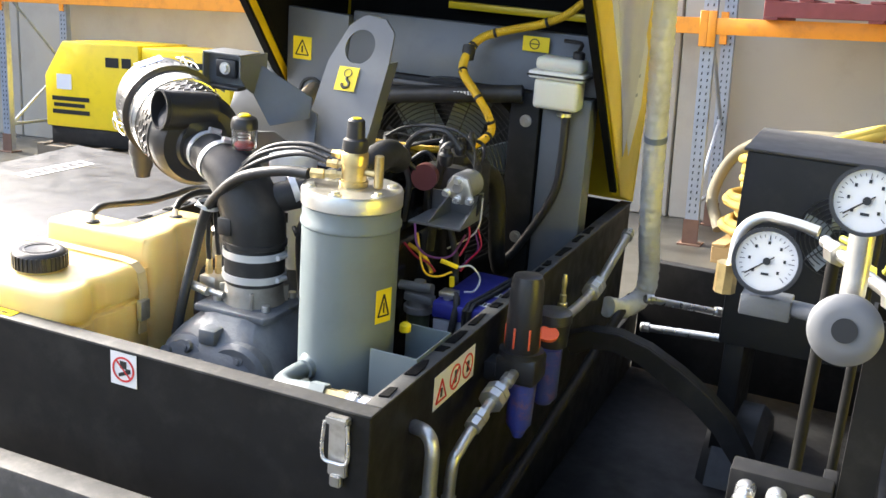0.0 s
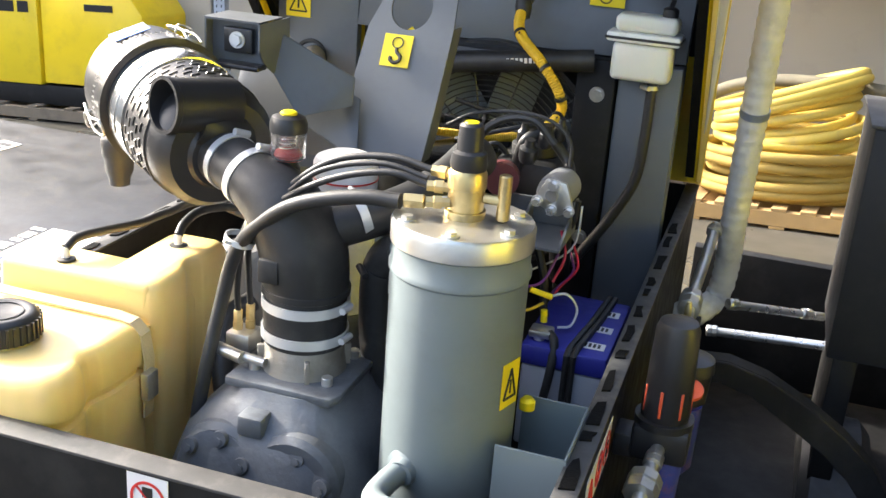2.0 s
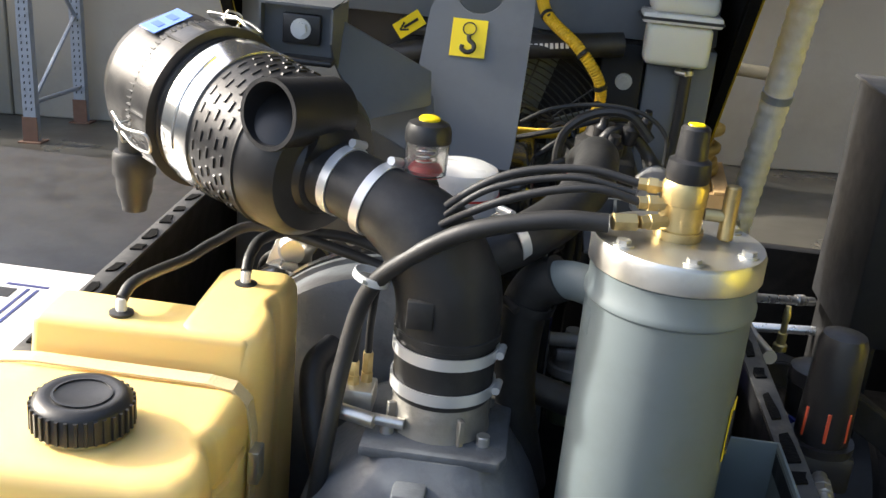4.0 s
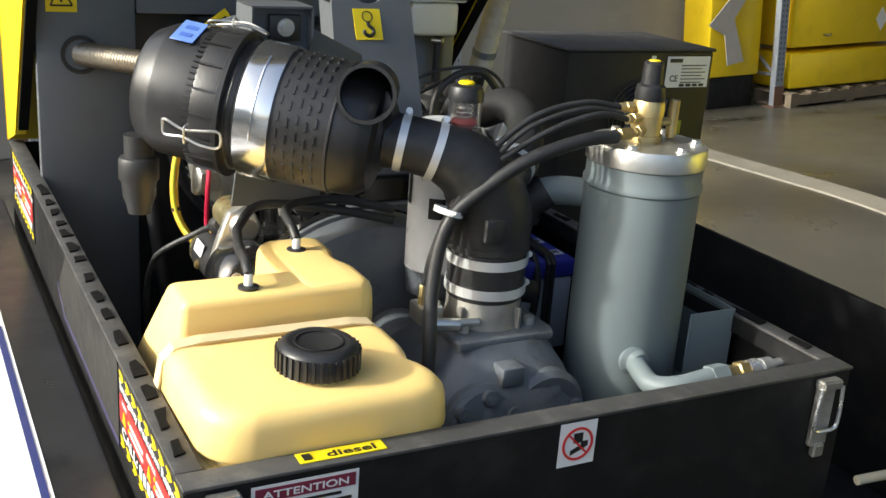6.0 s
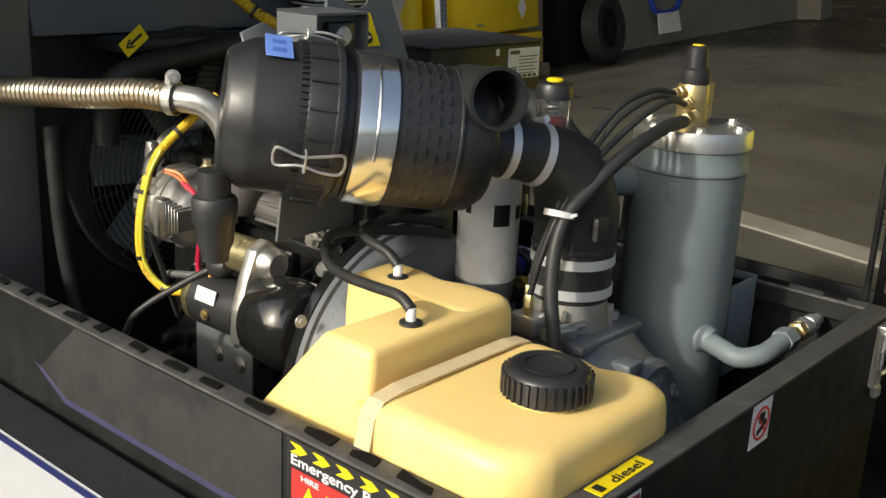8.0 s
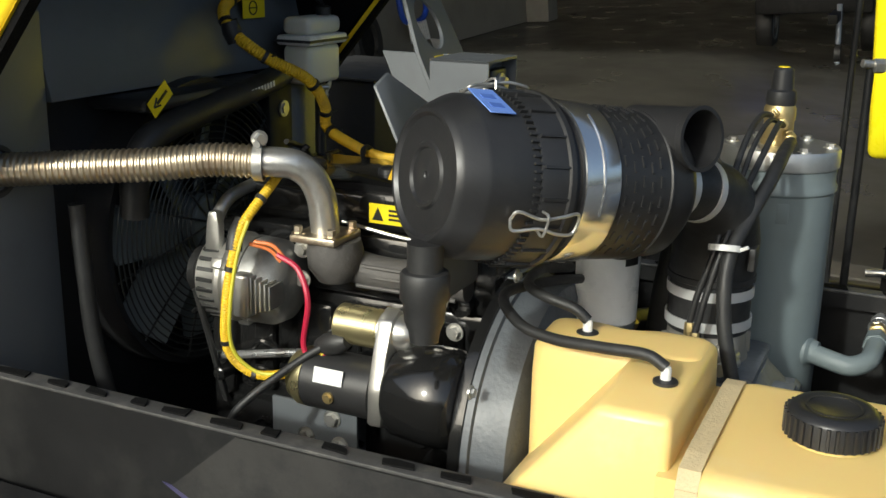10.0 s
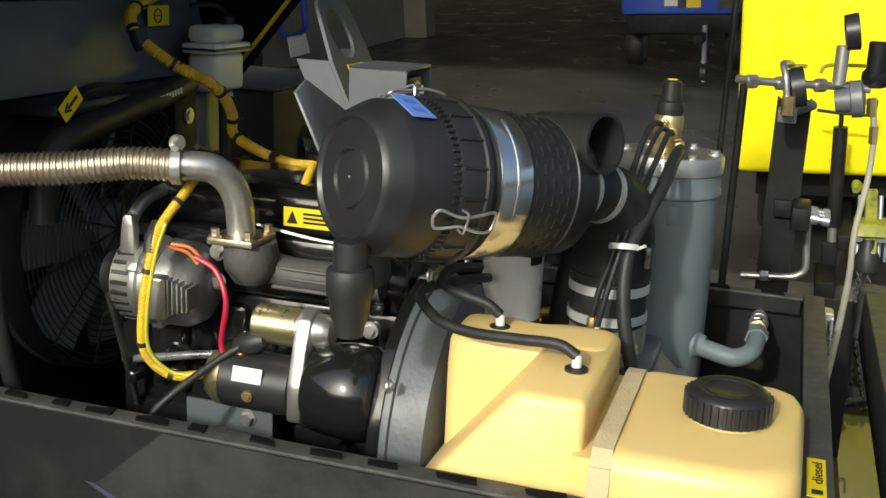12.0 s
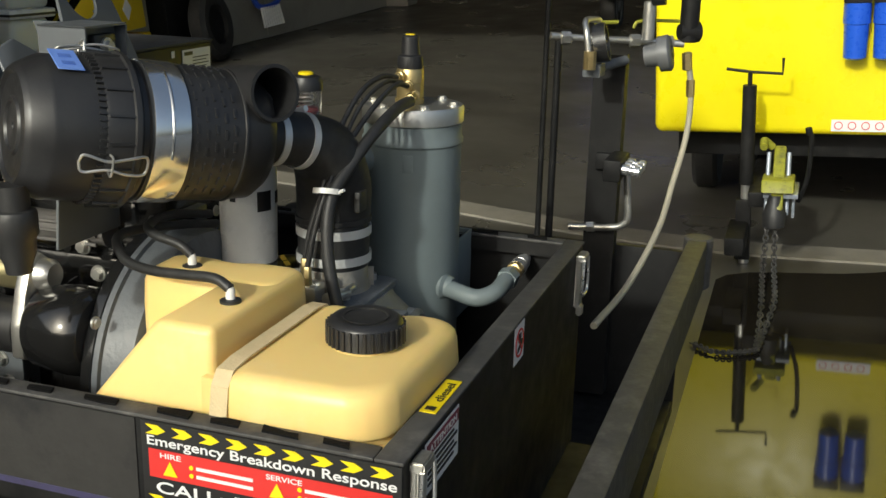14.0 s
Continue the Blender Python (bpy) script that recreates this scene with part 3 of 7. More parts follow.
part("faded_edge", bm, mat("faded_violet_vinyl", (0.05, 0.045, 0.11), 0.5, 0, 0.4, 12, dirt=(0.03, 0.03, 0.035), dirt_amt=0.8, dscale=12), wp, "faded violet edge")
emergency(0.405)
emergency(1.83)

# ---- lid ----
lid = start("canopy_lid", (0.57, 1.85, 0.8), "yellow compressor canopy lid propped open over the engine", "lid")
PR = [(1.72, 0.86), (1.9, 0.805), (1.97, 1.5), (0.9, 2.5), (0.6, 2.2)]
for x in (-0.004, W):
    bm = B()
    prism(bm, PR, "x", x, x + 0.004)
    part("lid_side", bm, YELLOW, lid)
    bm = B()
    d = Vector((0.6 - 1.72, 2.2 - 0.86)).normalized()
    e = Vector((-d.y, d.x))
    x0 = x if x < 0.5 else x - 0.022
    prism(bm, [(1.72, 0.86), (0.6, 2.2), (0.6 - e.x * 0.012, 2.2 - e.y * 0.012), (1.72 - e.x * 0.012, 0.86 - e.y * 0.012)], "x", x0, x0 + 0.026)
    part("lid_flange", bm, YELLOW, lid, "folded yellow edge of the lid")
    bm = B()
    prism(bm, [(1.70, 0.884), (0.6, 2.2), (0.6 + e.x * 0.012, 2.2 + e.y * 0.012), (1.70 + e.x * 0.012, 0.884 + e.y * 0.012)], "x", x0 + (0.006 if x < 0.5 else -0.004), x0 + (0.03 if x < 0.5 else 0.018))
    part("edge_seal", bm, FOAMM, lid, "black rubber edge seal")
bm = B()
prism(bm, [(1.344, 1.5), (1.62, 1.166), (1.758, 0.989), (1.849, 1.136), (1.853, 1.319), (1.707, 1.485)], "x", W + 0.0042, W + 0.0055)
ld = part("side_decal", bm, WHITE, lid, "white vinyl decal with faint print")
for q in range(5):
    bm = B()
    sticker(bm, (W + 0.0057, 1.6 + q * 0.012, 1.42 - q * 0.06), (0, 1, 0), (0, 0, 1), 0.13 + 0.02 * (q % 2), 0.01)
    part("printed_line", bm, RACKG, ld)
bm = B()
for a, b in zip(PR[1:4], PR[2:5]):
    d = Vector((b[0] - a[0], b[1] - a[1]))
    n = Vector((-d.y, d.x)).normalized() * 0.005
    prism(bm, [a, b, (b[0] + n.x, b[1] + n.y), (a[0] + n.x, a[1] + n.y)], "x", -0.006, W + 0.006)
part("lid_top", bm, YELLOW, lid)
bm = B()
prism(bm, [(1.74, 0.92), (1.87, 0.86), (1.935, 1.49), (0.9, 2.44), (0.67, 2.21)], "x", 0.004, 0.025)
prism(bm, [(1.74, 0.92), (1.87, 0.86), (1.935, 1.49), (0.9, 2.44), (0.632, 2.195), (1.60, 1.03)], "x", W - 0.027, W - 0.004)
prism(bm, [(1.93, 0.83), (1.95, 0.83), (1.955, 1.5), (0.9, 2.485), (0.88, 2.46), (1.93, 1.48)], "x", 0.03, W - 0.03)
part("foam_lining", bm, FOAMM, lid, "dark foam lining")
bm = B()
pts = [(1.60, 1.16), (1.68, 1.0), (1.74, 1.15), (1.83, 1.5), (1.3, 2.05), (1.1, 1.8), (1.42, 1.48)]
prism(bm, pts, "x", W + 0.005, W + 0.007)
part("side_decal", bm, FOIL, lid, "glossy white sheet on the lid side")
bm = B()
box(bm, (0.45, 1.86, 1.385), (W - 0.03, 1.89, 1.41), 0.003)
part("stiffener", bm, YELLOW, lid, "yellow stiffening bar")
bm = B()
for x in (0.25, 0.9):
    box(bm, (x, 1.86, 0.72), (x + 0.09, 1.915, 0.84), 0.004)
part("hinge", bm, BLACK, lid)

# ---- bulkhead and cooler ----
bh = start("cooler_bulkhead", (0.57, 1.52, 0.326), "slate-grey bulkhead with a radiator fan", "bulkhead")
bm = B()
prism(bm, [(0.03, 0.326), (0.26, 0.326), (0.26, 1.36), (0.03, 1.37)], "y", 1.50, 1.53, 0.004)
part("left_panel", bm, SLATE, bh)
bm = B()
prism(bm, [(1.49, 1.20), (1.53, 1.20), (1.56, 1.375), (1.53, 1.375)], "x", 0.262, W - 0.05, 0.003)
part("top_panel", bm, SLATE, bh)
bm = B()
box(bm, (0.96, 1.45, 0.326), (1.11, 1.53, 1.198), 0.006)
part("right_column", bm, SLATE, bh)
bm = B()
box(bm, (0.86, 1.44, 0.326), (0.955, 1.52, 1.198), 0.006)
part("cooler_frame", bm, BLACK, bh)
for z in (0.748, 1.114):
    bm = B()
    bolt(bm, (0.915, 1.438, z), (0, -1, 0), 0.013, 0.007)
    part("frame_bolt", bm, ZINC, bh)
FC = Vector((0.645, 1.5, 0.903))
bm = B()
box(bm, (0.27, 1.57, 0.326), (0.96, 1.68, 1.198))
part("cooler_core", bm, RUBBER, bh)
bm = B()
prism(bm, [(0.262, 0.34), (0.858, 0.34), (0.858, 1.198), (0.262, 1.198)], "y", 1.545, 1.56)
part("cowl", bm, PLAST, bh)
bm = B()
lathe(bm, FC + Vector((0, 0.045, 0)), (0, -1, 0), [(0, 0.29), (0.065, 0.285), (0.085, 0.292), (0.085, 0.305), (0.0, 0.31)], 56, False)
part("fan_shroud", bm, PLAST, bh)
for k in range(7):
    a = k * math.tau / 7 + 0.3
    m = Matrix.Translation(FC + Vector((0, 0.0, 0))) @ Matrix.Rotation(a, 4, "Y") @ Matrix.Translation((0, 0, 0.16)) @ Matrix.Rotation(radians(32), 4, "Z")
    bm = B()
    zs = [-0.1 + j * 0.0105 for j in range(21)]
    prism(bm, [(-0.003 - 0.003 * (j % 2), z) for j, z in enumerate(zs)] + [(0.002, z) for z in reversed(zs)], "x", -0.058, 0.058)
    bmesh.ops.transform(bm, matrix=m, verts=bm.verts)
    part("fan_blade", bm, FINM, bh, "ribbed grey plastic blade")
bm = B()
lathe(bm, FC, (0, -1, 0), [(-0.02, 0.06), (0.03, 0.06), (0.045, 0.05), (0.05, 0.02)], 32)
part("fan_hub", bm, FINM, bh)
for k in range(17):
    r = 0.07 + k * 0.0138
    bm = B()
    ring = [FC + Vector((math.cos(a * math.tau / 48) * r, -0.05 - 0.0 * r, math.sin(a * math.tau / 48) * r)) for a in range(49)]
    tube(bm, ring, 0.0018, 6, 1, False)
    part("guard_ring", bm, GUARDM, bh)
for k in range(6):
    a = k * math.pi / 6 + 0.2
    d = Vector((math.cos(a), 0, math.sin(a))) * 0.295
    bm = B()
    tube(bm, [FC + d + Vector((0, -0.045, 0)), FC + Vector((0, -0.052, 0)), FC - d + Vector((0, -0.045, 0))], 0.0025, 6, 1, False)
    part("guard_spoke", bm, GUARDM, bh)


def warnplate(o, ux, uy, w, h, parent, mark):
    o, ux, uy = Vector(o), Vector(ux).normalized(), Vector(uy).normalized()
    n = ux.cross(uy) * 0.0014
    bm = B()
    sticker(bm, o, ux, uy, w, h)
    st = part("warning_sticker", bm, STICKY, parent, "yellow warning sticker")
    bm = B()
    c = o + n
    L3 = lambda a, b: tube(bm, [c + ux * a[0] * w + uy * a[1] * h, c + ux * b[0] * w + uy * b[1] * h], 0.0022, 5, 1, False)
    if mark == "triangle":
        L3((0.15, 0.2), (0.85, 0.2)), L3((0.85, 0.2), (0.5, 0.85)), L3((0.5, 0.85), (0.15, 0.2))
        sticker(bm, c + ux * w * 0.47 + uy * h * 0.3, ux, uy, w * 0.07, h * 0.3)
    elif mark == "hook":
        pts = [(0.5, 0.58), (0.52, 0.45), (0.66, 0.34), (0.66, 0.2), (0.5, 0.12), (0.34, 0.2), (0.34, 0.3)]
        tube(bm, [c + ux * a * w + uy * b * h for a, b in pts], 0.004, 6, 4)
        ringmark(bm, c + ux * w * 0.5 + uy * h * 0.74, ux, uy, w * 0.2, 0.002)
    elif mark == "arrow":
        sticker(bm, c + ux * w * 0.3 + uy * h * 0.42, ux, uy, w * 0.55, h * 0.16)
        L3((0.15, 0.5), (0.4, 0.75)), L3((0.15, 0.5), (0.4, 0.25))
    elif mark == "ring":
        ringmark(bm, c + ux * w * 0.45 + uy * h * 0.5, ux, uy, h * 0.36, 0.003)
        sticker(bm, c + ux * w * 0.3 + uy * h * 0.47, ux, uy, w * 0.3, h * 0.06)
    part("symbol", bm, DARKV, st)


warnplate((0.055, 1.498, 1.2), FX, FZ, 0.07, 0.075, bh, "triangle")
warnplate((0.86, 1.505, 1.315), FX, FZ, 0.085, 0.045, bh, "ring")
bm = B()
box(bm, (0.40, 1.40, 1.168), (0.86, 1.544, 1.197), 0.012)
part("cowl_rim", bm, PLAST, bh, "black moulded top of the fan cowl")
warnplate((0.418, 1.395, 1.16), (0.8, 0, 0.6), (-0.6, 0, 0.8), 0.066, 0.036, bh, "arrow")
bm = B()
lathe(bm, (0.13, 1.50, 1.10), (0, -1, 0), [(0, 0.046), (0.006, 0.046), (0.006, 0.038), (0, 0.036)], 32, False)
part("pipe_grommet", bm, RUBBER, bh)

# ---- coolant reservoir, hoses at the bulkhead ----
rv = start("coolant_reservoir", (1.0, 1.43, 1.16), "off-white plastic coolant bottle with a white lid", "reservoir")
bm = B()
box(bm, (0.945, 1.385, 1.165), (1.085, 1.46, 1.255), 0.014, 3)
part("bottle", bm, RESM, rv)
bm = B()
box(bm, (0.93, 1.375, 1.255), (1.10, 1.465, 1.278), 0.006, 2)
part("collar", bm, WHITEP, rv)
bm = B()
box(bm, (0.9275, 1.3725, 1.262), (1.1025, 1.4675, 1.268), 0.001, 1)
part("strap", bm, RUBBER, rv, "thin black strap")
bm = B()
box(bm, (0.945, 1.385, 1.278), (1.09, 1.46, 1.318), 0.014, 3)
part("neck", bm, RESM, rv)
bm = B()
lathe(bm, (1.065, 1.42, 1.316), (0, 0, 1), [(0, 0.018), (0.02, 0.018), (0.024, 0.012)], 20)
tube(bm, [(1.065, 1.42, 1.34), (1.06, 1.45, 1.36), (1.0, 1.48, 1.36)], 0.006, 8)
part("cap", bm, PLAST, rv)
bm = B()
tube(bm, [(1.045, 1.42, 1.165), (1.045, 1.42, 1.03), (1.035, 1.42, 0.92), (0.99, 1.42, 0.82), (0.93, 1.42, 0.72), (0.9, 1.42, 0.68)], 0.013, 14)
part("drain_hose", bm, RUBBER, rv)
bm = B()
clamp(bm, (1.045, 1.42, 1.152), (0, 0, 1), 0.013, 0.01, (-1, -1, 0))
part("hose_clip", bm, ZINC, rv)

th = start("radiator_hose", (0.6, 1.4, 1.16), "thick black rubber radiator hose", "hose")
bm = B()
tube(bm, [(0.375, 1.42, 0.98), (0.372, 1.41, 1.06), (0.40, 1.405, 1.115), (0.47, 1.40, 1.14), (0.6, 1.40, 1.16), (0.75, 1.40, 1.18), (0.9, 1.43, 1.195)], 0.027, 20)
part("hose", bm, RUBBER, th)
bm = B()
for k in range(8):
    sticker(bm, (0.70 + k * 0.011, 1.3735, 1.172 + k * 0.0015), (1, 0, 0.13), (-0.13, 0, 1), 0.007, 0.012)
part("print_bars", bm, WHITE, th)
th2 = start("lower_radiator_hose", (0.9, 1.3, 0.8), "bent black rubber lower radiator hose", "hose")
bm = B()
tube(bm, [(0.80, 1.05, 0.98), (0.84, 1.15, 1.0), (0.875, 1.28, 0.97), (0.885, 1.33, 0.88), (0.885, 1.36, 0.72), (0.88, 1.42, 0.64)], 0.026, 18)
part("hose", bm, RUBBER, th2)
th3 = start("overflow_hose", (0.22, 1.46, 0.8), "grey-black hose hanging at the bulkhead", "hose")
bm = B()
tube(bm, [(0.27, 1.46, 1.02), (0.272, 1.455, 0.9), (0.28, 1.45, 0.75), (0.3, 1.42, 0.55), (0.33, 1.4, 0.4)], 0.016, 14)
part("hose", bm, RUBBER, th3)

hs = start("wiring_harness", (0.85, 1.2, 1.0), "yellow corrugated wiring harness with black ties", "wiring")
bm = B()
HP = [(1.08, 1.52, 1.52), (1.0, 1.5, 1.44), (0.92, 1.49, 1.40), (0.84, 1.485, 1.378), (0.745, 1.47, 1.345), (0.715, 1.43, 1.30), (0.73, 1.36, 1.25), (0.80, 1.30, 1.2), (0.85, 1.29, 1.14), (0.86, 1.29, 1.09), (0.83, 1.2, 1.06), (0.76, 1.1, 1.06), (0.66, 1.0, 1.08), (0.6, 0.98, 1.08), (0.54, 0.97, 1.05), (0.49, 0.98, 1.0)]
tube(bm, HP, 0.013, 14, 10, ripple=0.0008, pitch=0.006, radii=[0.0125, 0.0125, 0.0125, 0.0125, 0.012, 0.0115, 0.009, 0.008, 0.008])
part("sleeve", bm, WIREY, hs)
P9 = spline(HP, 10)
for k in (18, 36, 46, 60, 72, 83, 92, 104):
    bm = B()
    d = P9[k + 1] - P9[k - 1]
    lathe(bm, P9[k], d, [(-0.004, 0.0148), (0.004, 0.0148)], 14)
    cyl(bm, P9[k] + Vector((0, -0.012, 0)), P9[k] + Vector((0.004, -0.026, 0.006)), 0.002, seg=6)
    part("cable_tie", bm, RUBBER, hs)
bm = B()
lathe(bm, (0.715, 1.43, 1.30), (0.1, -0.3, -1), [(-0.02, 0.018), (0.0, 0.021), (0.025, 0.017)], 16)
part("tape_joint", bm, RUBBER, hs)
rnd = random.Random(31)
for a, b, r in (((0.60, 1.2, 1.06), (0.82, 1.24, 1.05), 0.004), ((0.64, 1.22, 1.0), (0.86, 1.26, 1.04), 0.005), ((0.58, 1.18, 1.09), (0.72, 1.25, 0.92), 0.004), ((0.7, 1.24, 1.08), (0.66, 1.2, 0.84), 0.007), ((0.62, 1.24, 1.1), (0.88, 1.3, 0.98), 0.006), ((0.74, 1.2, 1.03), (0.7, 1.2, 0.7), 0.005)):
    a, b = Vector(a), Vector(b)
    mid = [a.lerp(b, u) + Vector((rnd.uniform(-0.03, 0.03), rnd.uniform(-0.03, 0.02), rnd.uniform(-0.01, 0.05))) for u in (0.25, 0.5, 0.75)]
    bm = B()
    tube(bm, [a] + mid + [b], r, 8)
    part("wire", bm, RUBBER, hs, "loose black wire")
bm = B()
box(bm, (0.69, 1.24, 1.0), (0.76, 1.3, 1.035), 0.006)
part("connector", bm, PLAST, hs, "black plug connector")
h2 = start("alternator_harness", (0.27, 1.1, 0.85), "yellow corrugated cable loop at the alternator", "wiring")
bm = B()
HP = [(0.42, 1.1, 1.12), (0.36, 1.1, 1.08), (0.30, 1.12, 1.02), (0.275, 1.125, 0.97), (0.262, 1.135, 0.88), (0.27, 1.14, 0.80), (0.29, 1.11, 0.755), (0.30, 1.06, 0.755), (0.302, 1.0, 0.785), (0.31, 0.955, 0.83)]
tube(bm, HP, 0.0085, 14, 10, ripple=0.0005, pitch=0.005)
part("sleeve", bm, WIREY, h2)
P9 = spline(HP, 10)
for k in (14, 33, 48, 62, 78):
    bm = B()
    d = P9[k + 1] - P9[k - 1]
    lathe(bm, P9[k], d, [(-0.004, 0.0105), (0.004, 0.0105)], 12)
    part("cable_tie", bm, RUBBER, h2)
bm = B()
tube(bm, [(0.31, 1.06, 0.97), (0.31, 1.02, 0.95), (0.3, 0.995, 0.90), (0.3, 1.005, 0.82), (0.3, 0.98, 0.8), (0.31, 0.93, 0.845)], 0.005, 8)
part("red_cable", bm, WIRER, h2, "red battery cable")
bm = B()
tube(bm, [Vector(p) + Vector((-0.004, -0.012, 0.006)) for p in HP[2:]] + [(0.315, 0.93, 0.85), (0.33, 0.9, 0.875)], 0.0035, 8)
part("thin_cable", bm, mat("lime_yellow_wire", (0.6, 0.56, 0.05), 0.45), h2, "thin yellow-green cable")
bm = B()
tube(bm, [(0.3, 1.10, 0.99), (0.31, 1.07, 0.985), (0.315, 1.05, 0.965)], 0.0035, 8)
tube(bm, [(0.3, 1.11, 0.985), (0.315, 1.08, 0.975), (0.32, 1.06, 0.955)], 0.0035, 8)
part("orange_leads", bm, mat("orange_wire", (0.7, 0.2, 0.05), 0.45), h2, "orange leads")
bm = B()
tube(bm, [(0.31, 0.95, 0.835), (0.28, 1.0, 0.80), (0.22, 1.06, 0.745), (0.2, 1.09, 0.7), (0.19, 1.1, 0.62), (0.2, 1.1, 0.45)], 0.007, 10)
tube(bm, [(0.31, 1.13, 1.02), (0.29, 1.13, 1.0), (0.28, 1.128, 0.975)], 0.014, 12)
lathe(bm, (0.31, 0.95, 0.83), (0.1, 0.8, -0.3), [(-0.03, 0.012), (-0.015, 0.02), (0.015, 0.02), (0.035, 0.013)], 16)
part("black_cable", bm, RUBBER, h2)

# ---- separator vessel ----
VC = Vector((0.922, 0.337, 0.326))
ves = start("separator_vessel", VC, "grey painted upright oil separator vessel with a bare metal lid", "pressure vessel")
bm = B()
lathe(bm, VC, (0, 0, 1), [(0, 0.1), (0.01, 0.105), (0.724, 0.105), (0.728, 0.1085), (0.736, 0.1085), (0.741, 0.105), (0.769, 0.105)], 64)
part("shell", bm, GREY, ves)
bm = B()
lathe(bm, VC, (0, 0, 1), [(0.77, 0.106), (0.772, 0.1085), (0.80, 0.1085), (0.806, 0.1055)], 64)
part("lid", bm, ALU, ves, "bare aluminium lid")
for k in range(6):
    a = math.radians(k * 60 - 85)
    bm = B()
    bolt(bm, VC + Vector((math.cos(a) * 0.088, math.sin(a) * 0.088, 0.806)), (0, 0, 1), 0.009, 0.008)
    part("lid_bolt", bm, ZINC, ves)
bm = B()
box(bm, (-0.012, -0.106, 0.675), (0.012, -0.098, 0.715), 0.004, 2, Matrix.Translation((VC.x, VC.y, 0.326)) @ Matrix.Rotation(radians(-75), 4, "Z"))
part("lug", bm, GREY, ves)
# port on the side with a black hose down
bm = B()
tube(bm, [(0.86, 0.40, 1.02), (0.81, 0.435, 1.02), (0.775, 0.455, 1.01)], 0.027, 20)
part("outlet_stub", bm, GREY, ves)
bm = B()
tube(bm, [(0.79, 0.448, 1.018), (0.757, 0.463, 0.99), (0.742, 0.475, 0.93), (0.745, 0.49, 0.8), (0.78, 0.5, 0.65)], 0.034, 20)
part("outlet_hose", bm, RUBBER, ves, "black rubber hose")
bm = B()
clamp(bm, (0.752, 0.468, 0.97), (0.25, -0.15, 1), 0.035, 0.014, (-1, -1, 0))
part("hose_clamp", bm, RUBBER, ves)
# drain elbow along the front wall
bm = B()
tube(bm, [(0.885, 0.245, 0.745), (0.872, 0.205, 0.74), (0.868, 0.165, 0.735), (0.895, 0.135, 0.742), (0.95, 0.128, 0.75), (0.975, 0.128, 0.752)], 0.019, 18)
lathe(bm, (0.889, 0.255, 0.746), (-0.15, -1, -0.05), [(0, 0.032), (0.012, 0.032), (0.018, 0.024), (0.03, 0.021)], 28)
lathe(bm, (0.96, 0.128, 0.751), (1, 0, 0.02), [(0, 0.024), (0.035, 0.024)], 6)
part("drain_elbow", bm, GREY, ves)
bm = B()
lathe(bm, (0.995, 0.128, 0.752), (1, 0, 0.02), [(0, 0.016), (0.028, 0.016), (0.03, 0.02), (0.05, 0.02)], 6)
part("brass_nipple", bm, BRASS, ves, "brass nipple")
bm = B()
lathe(bm, (1.046, 0.128, 0.753), (1, 0, 0.02), [(0, 0.019), (0.02, 0.021), (0.022, 0.012), (0.03, 0.012), (0.032, 0.018), (0.055, 0.018), (0.056, 0.012), (0.085, 0.012)], 20)
part("coupling", bm, CHROME, ves, "bright steel coupling")
# open-topped box bracket beside it
bm = B()
for lo, hi in (((1.02, 0.262, 0.62), (1.13, 0.266, 0.812)), ((1.02, 0.436, 0.62), (1.13, 0.44, 0.812)), ((1.126, 0.266, 0.62), (1.13, 0.436, 0.812)), ((1.018, 0.266, 0.62), (1.126, 0.436, 0.624))):
    box(bm, lo, hi, 0.001, 1)
part("side_bracket", bm, GREY, ves, "open grey steel box bracket")
a = radians(-18)
o = VC + Vector((math.cos(a - 0.18) * 0.1065, math.sin(a - 0.18) * 0.1065, 0.53))
warnplate(o, (math.cos(a + math.pi / 2), math.sin(a + math.pi / 2), 0), FZ, 0.045, 0.075, ves, "triangle")
bm = B()
lathe(bm, (1.035, 0.40, 0.808), (0, 0, 1), [(0, 0.013), (0.014, 0.013), (0.02, 0.007)], 16)
part("breather_cap", bm, STICKY, ves, "small yellow cap")

# minimum-pressure valve on the lid
mv = start("pressure_valve", (0.92, 0.345, 1.132), "brass pressure valve with a black plastic cap", "valve")
bm = B()
lathe(bm, (0.92, 0.345, 1.132), (0, 0, 1), [(0, 0.03), (0.004, 0.031), (0.012, 0.031), (0.012, 0.0275), (0.045, 0.0275), (0.046, 0.029), (0.068, 0.029), (0.074, 0.026)], 28)
part("body", bm, BRASS, mv)
bm = B()
lathe(bm, (0.92, 0.345, 1.205), (0, 0, 1), [(0, 0.026), (0.008, 0.028), (0.026, 0.026), (0.03, 0.02), (0.066, 0.018), (0.07, 0.014)], 24)
part("adjuster_cap", bm, PLAST, mv, "black plastic adjuster cap")
bm = B()
lathe(bm, (0.92, 0.345, 1.2745), (0, 0, 1), [(0, 0.011), (0.002, 0.01)], 20)
part("cap_dot", bm, STICKY, mv, "yellow dot")
FIT = [(0.893, 0.335, 1.175, -1, -0.2), (0.893, 0.35, 1.192, -1, 0.1), (0.895, 0.325, 1.155, -1, -0.45)]
for x, y, z, dx, dy in FIT:
    bm = B()
    d = Vector((dx, dy, 0)).normalized()
    lathe(bm, (x, y, z), d, [(-0.006, 0.008), (0.006, 0.008), (0.006, 0.011), (0.018, 0.011), (0.019, 0.009), (0.03, 0.009)], 6)
    part("hose_fitting", bm, BRASS, mv)
bm = B()
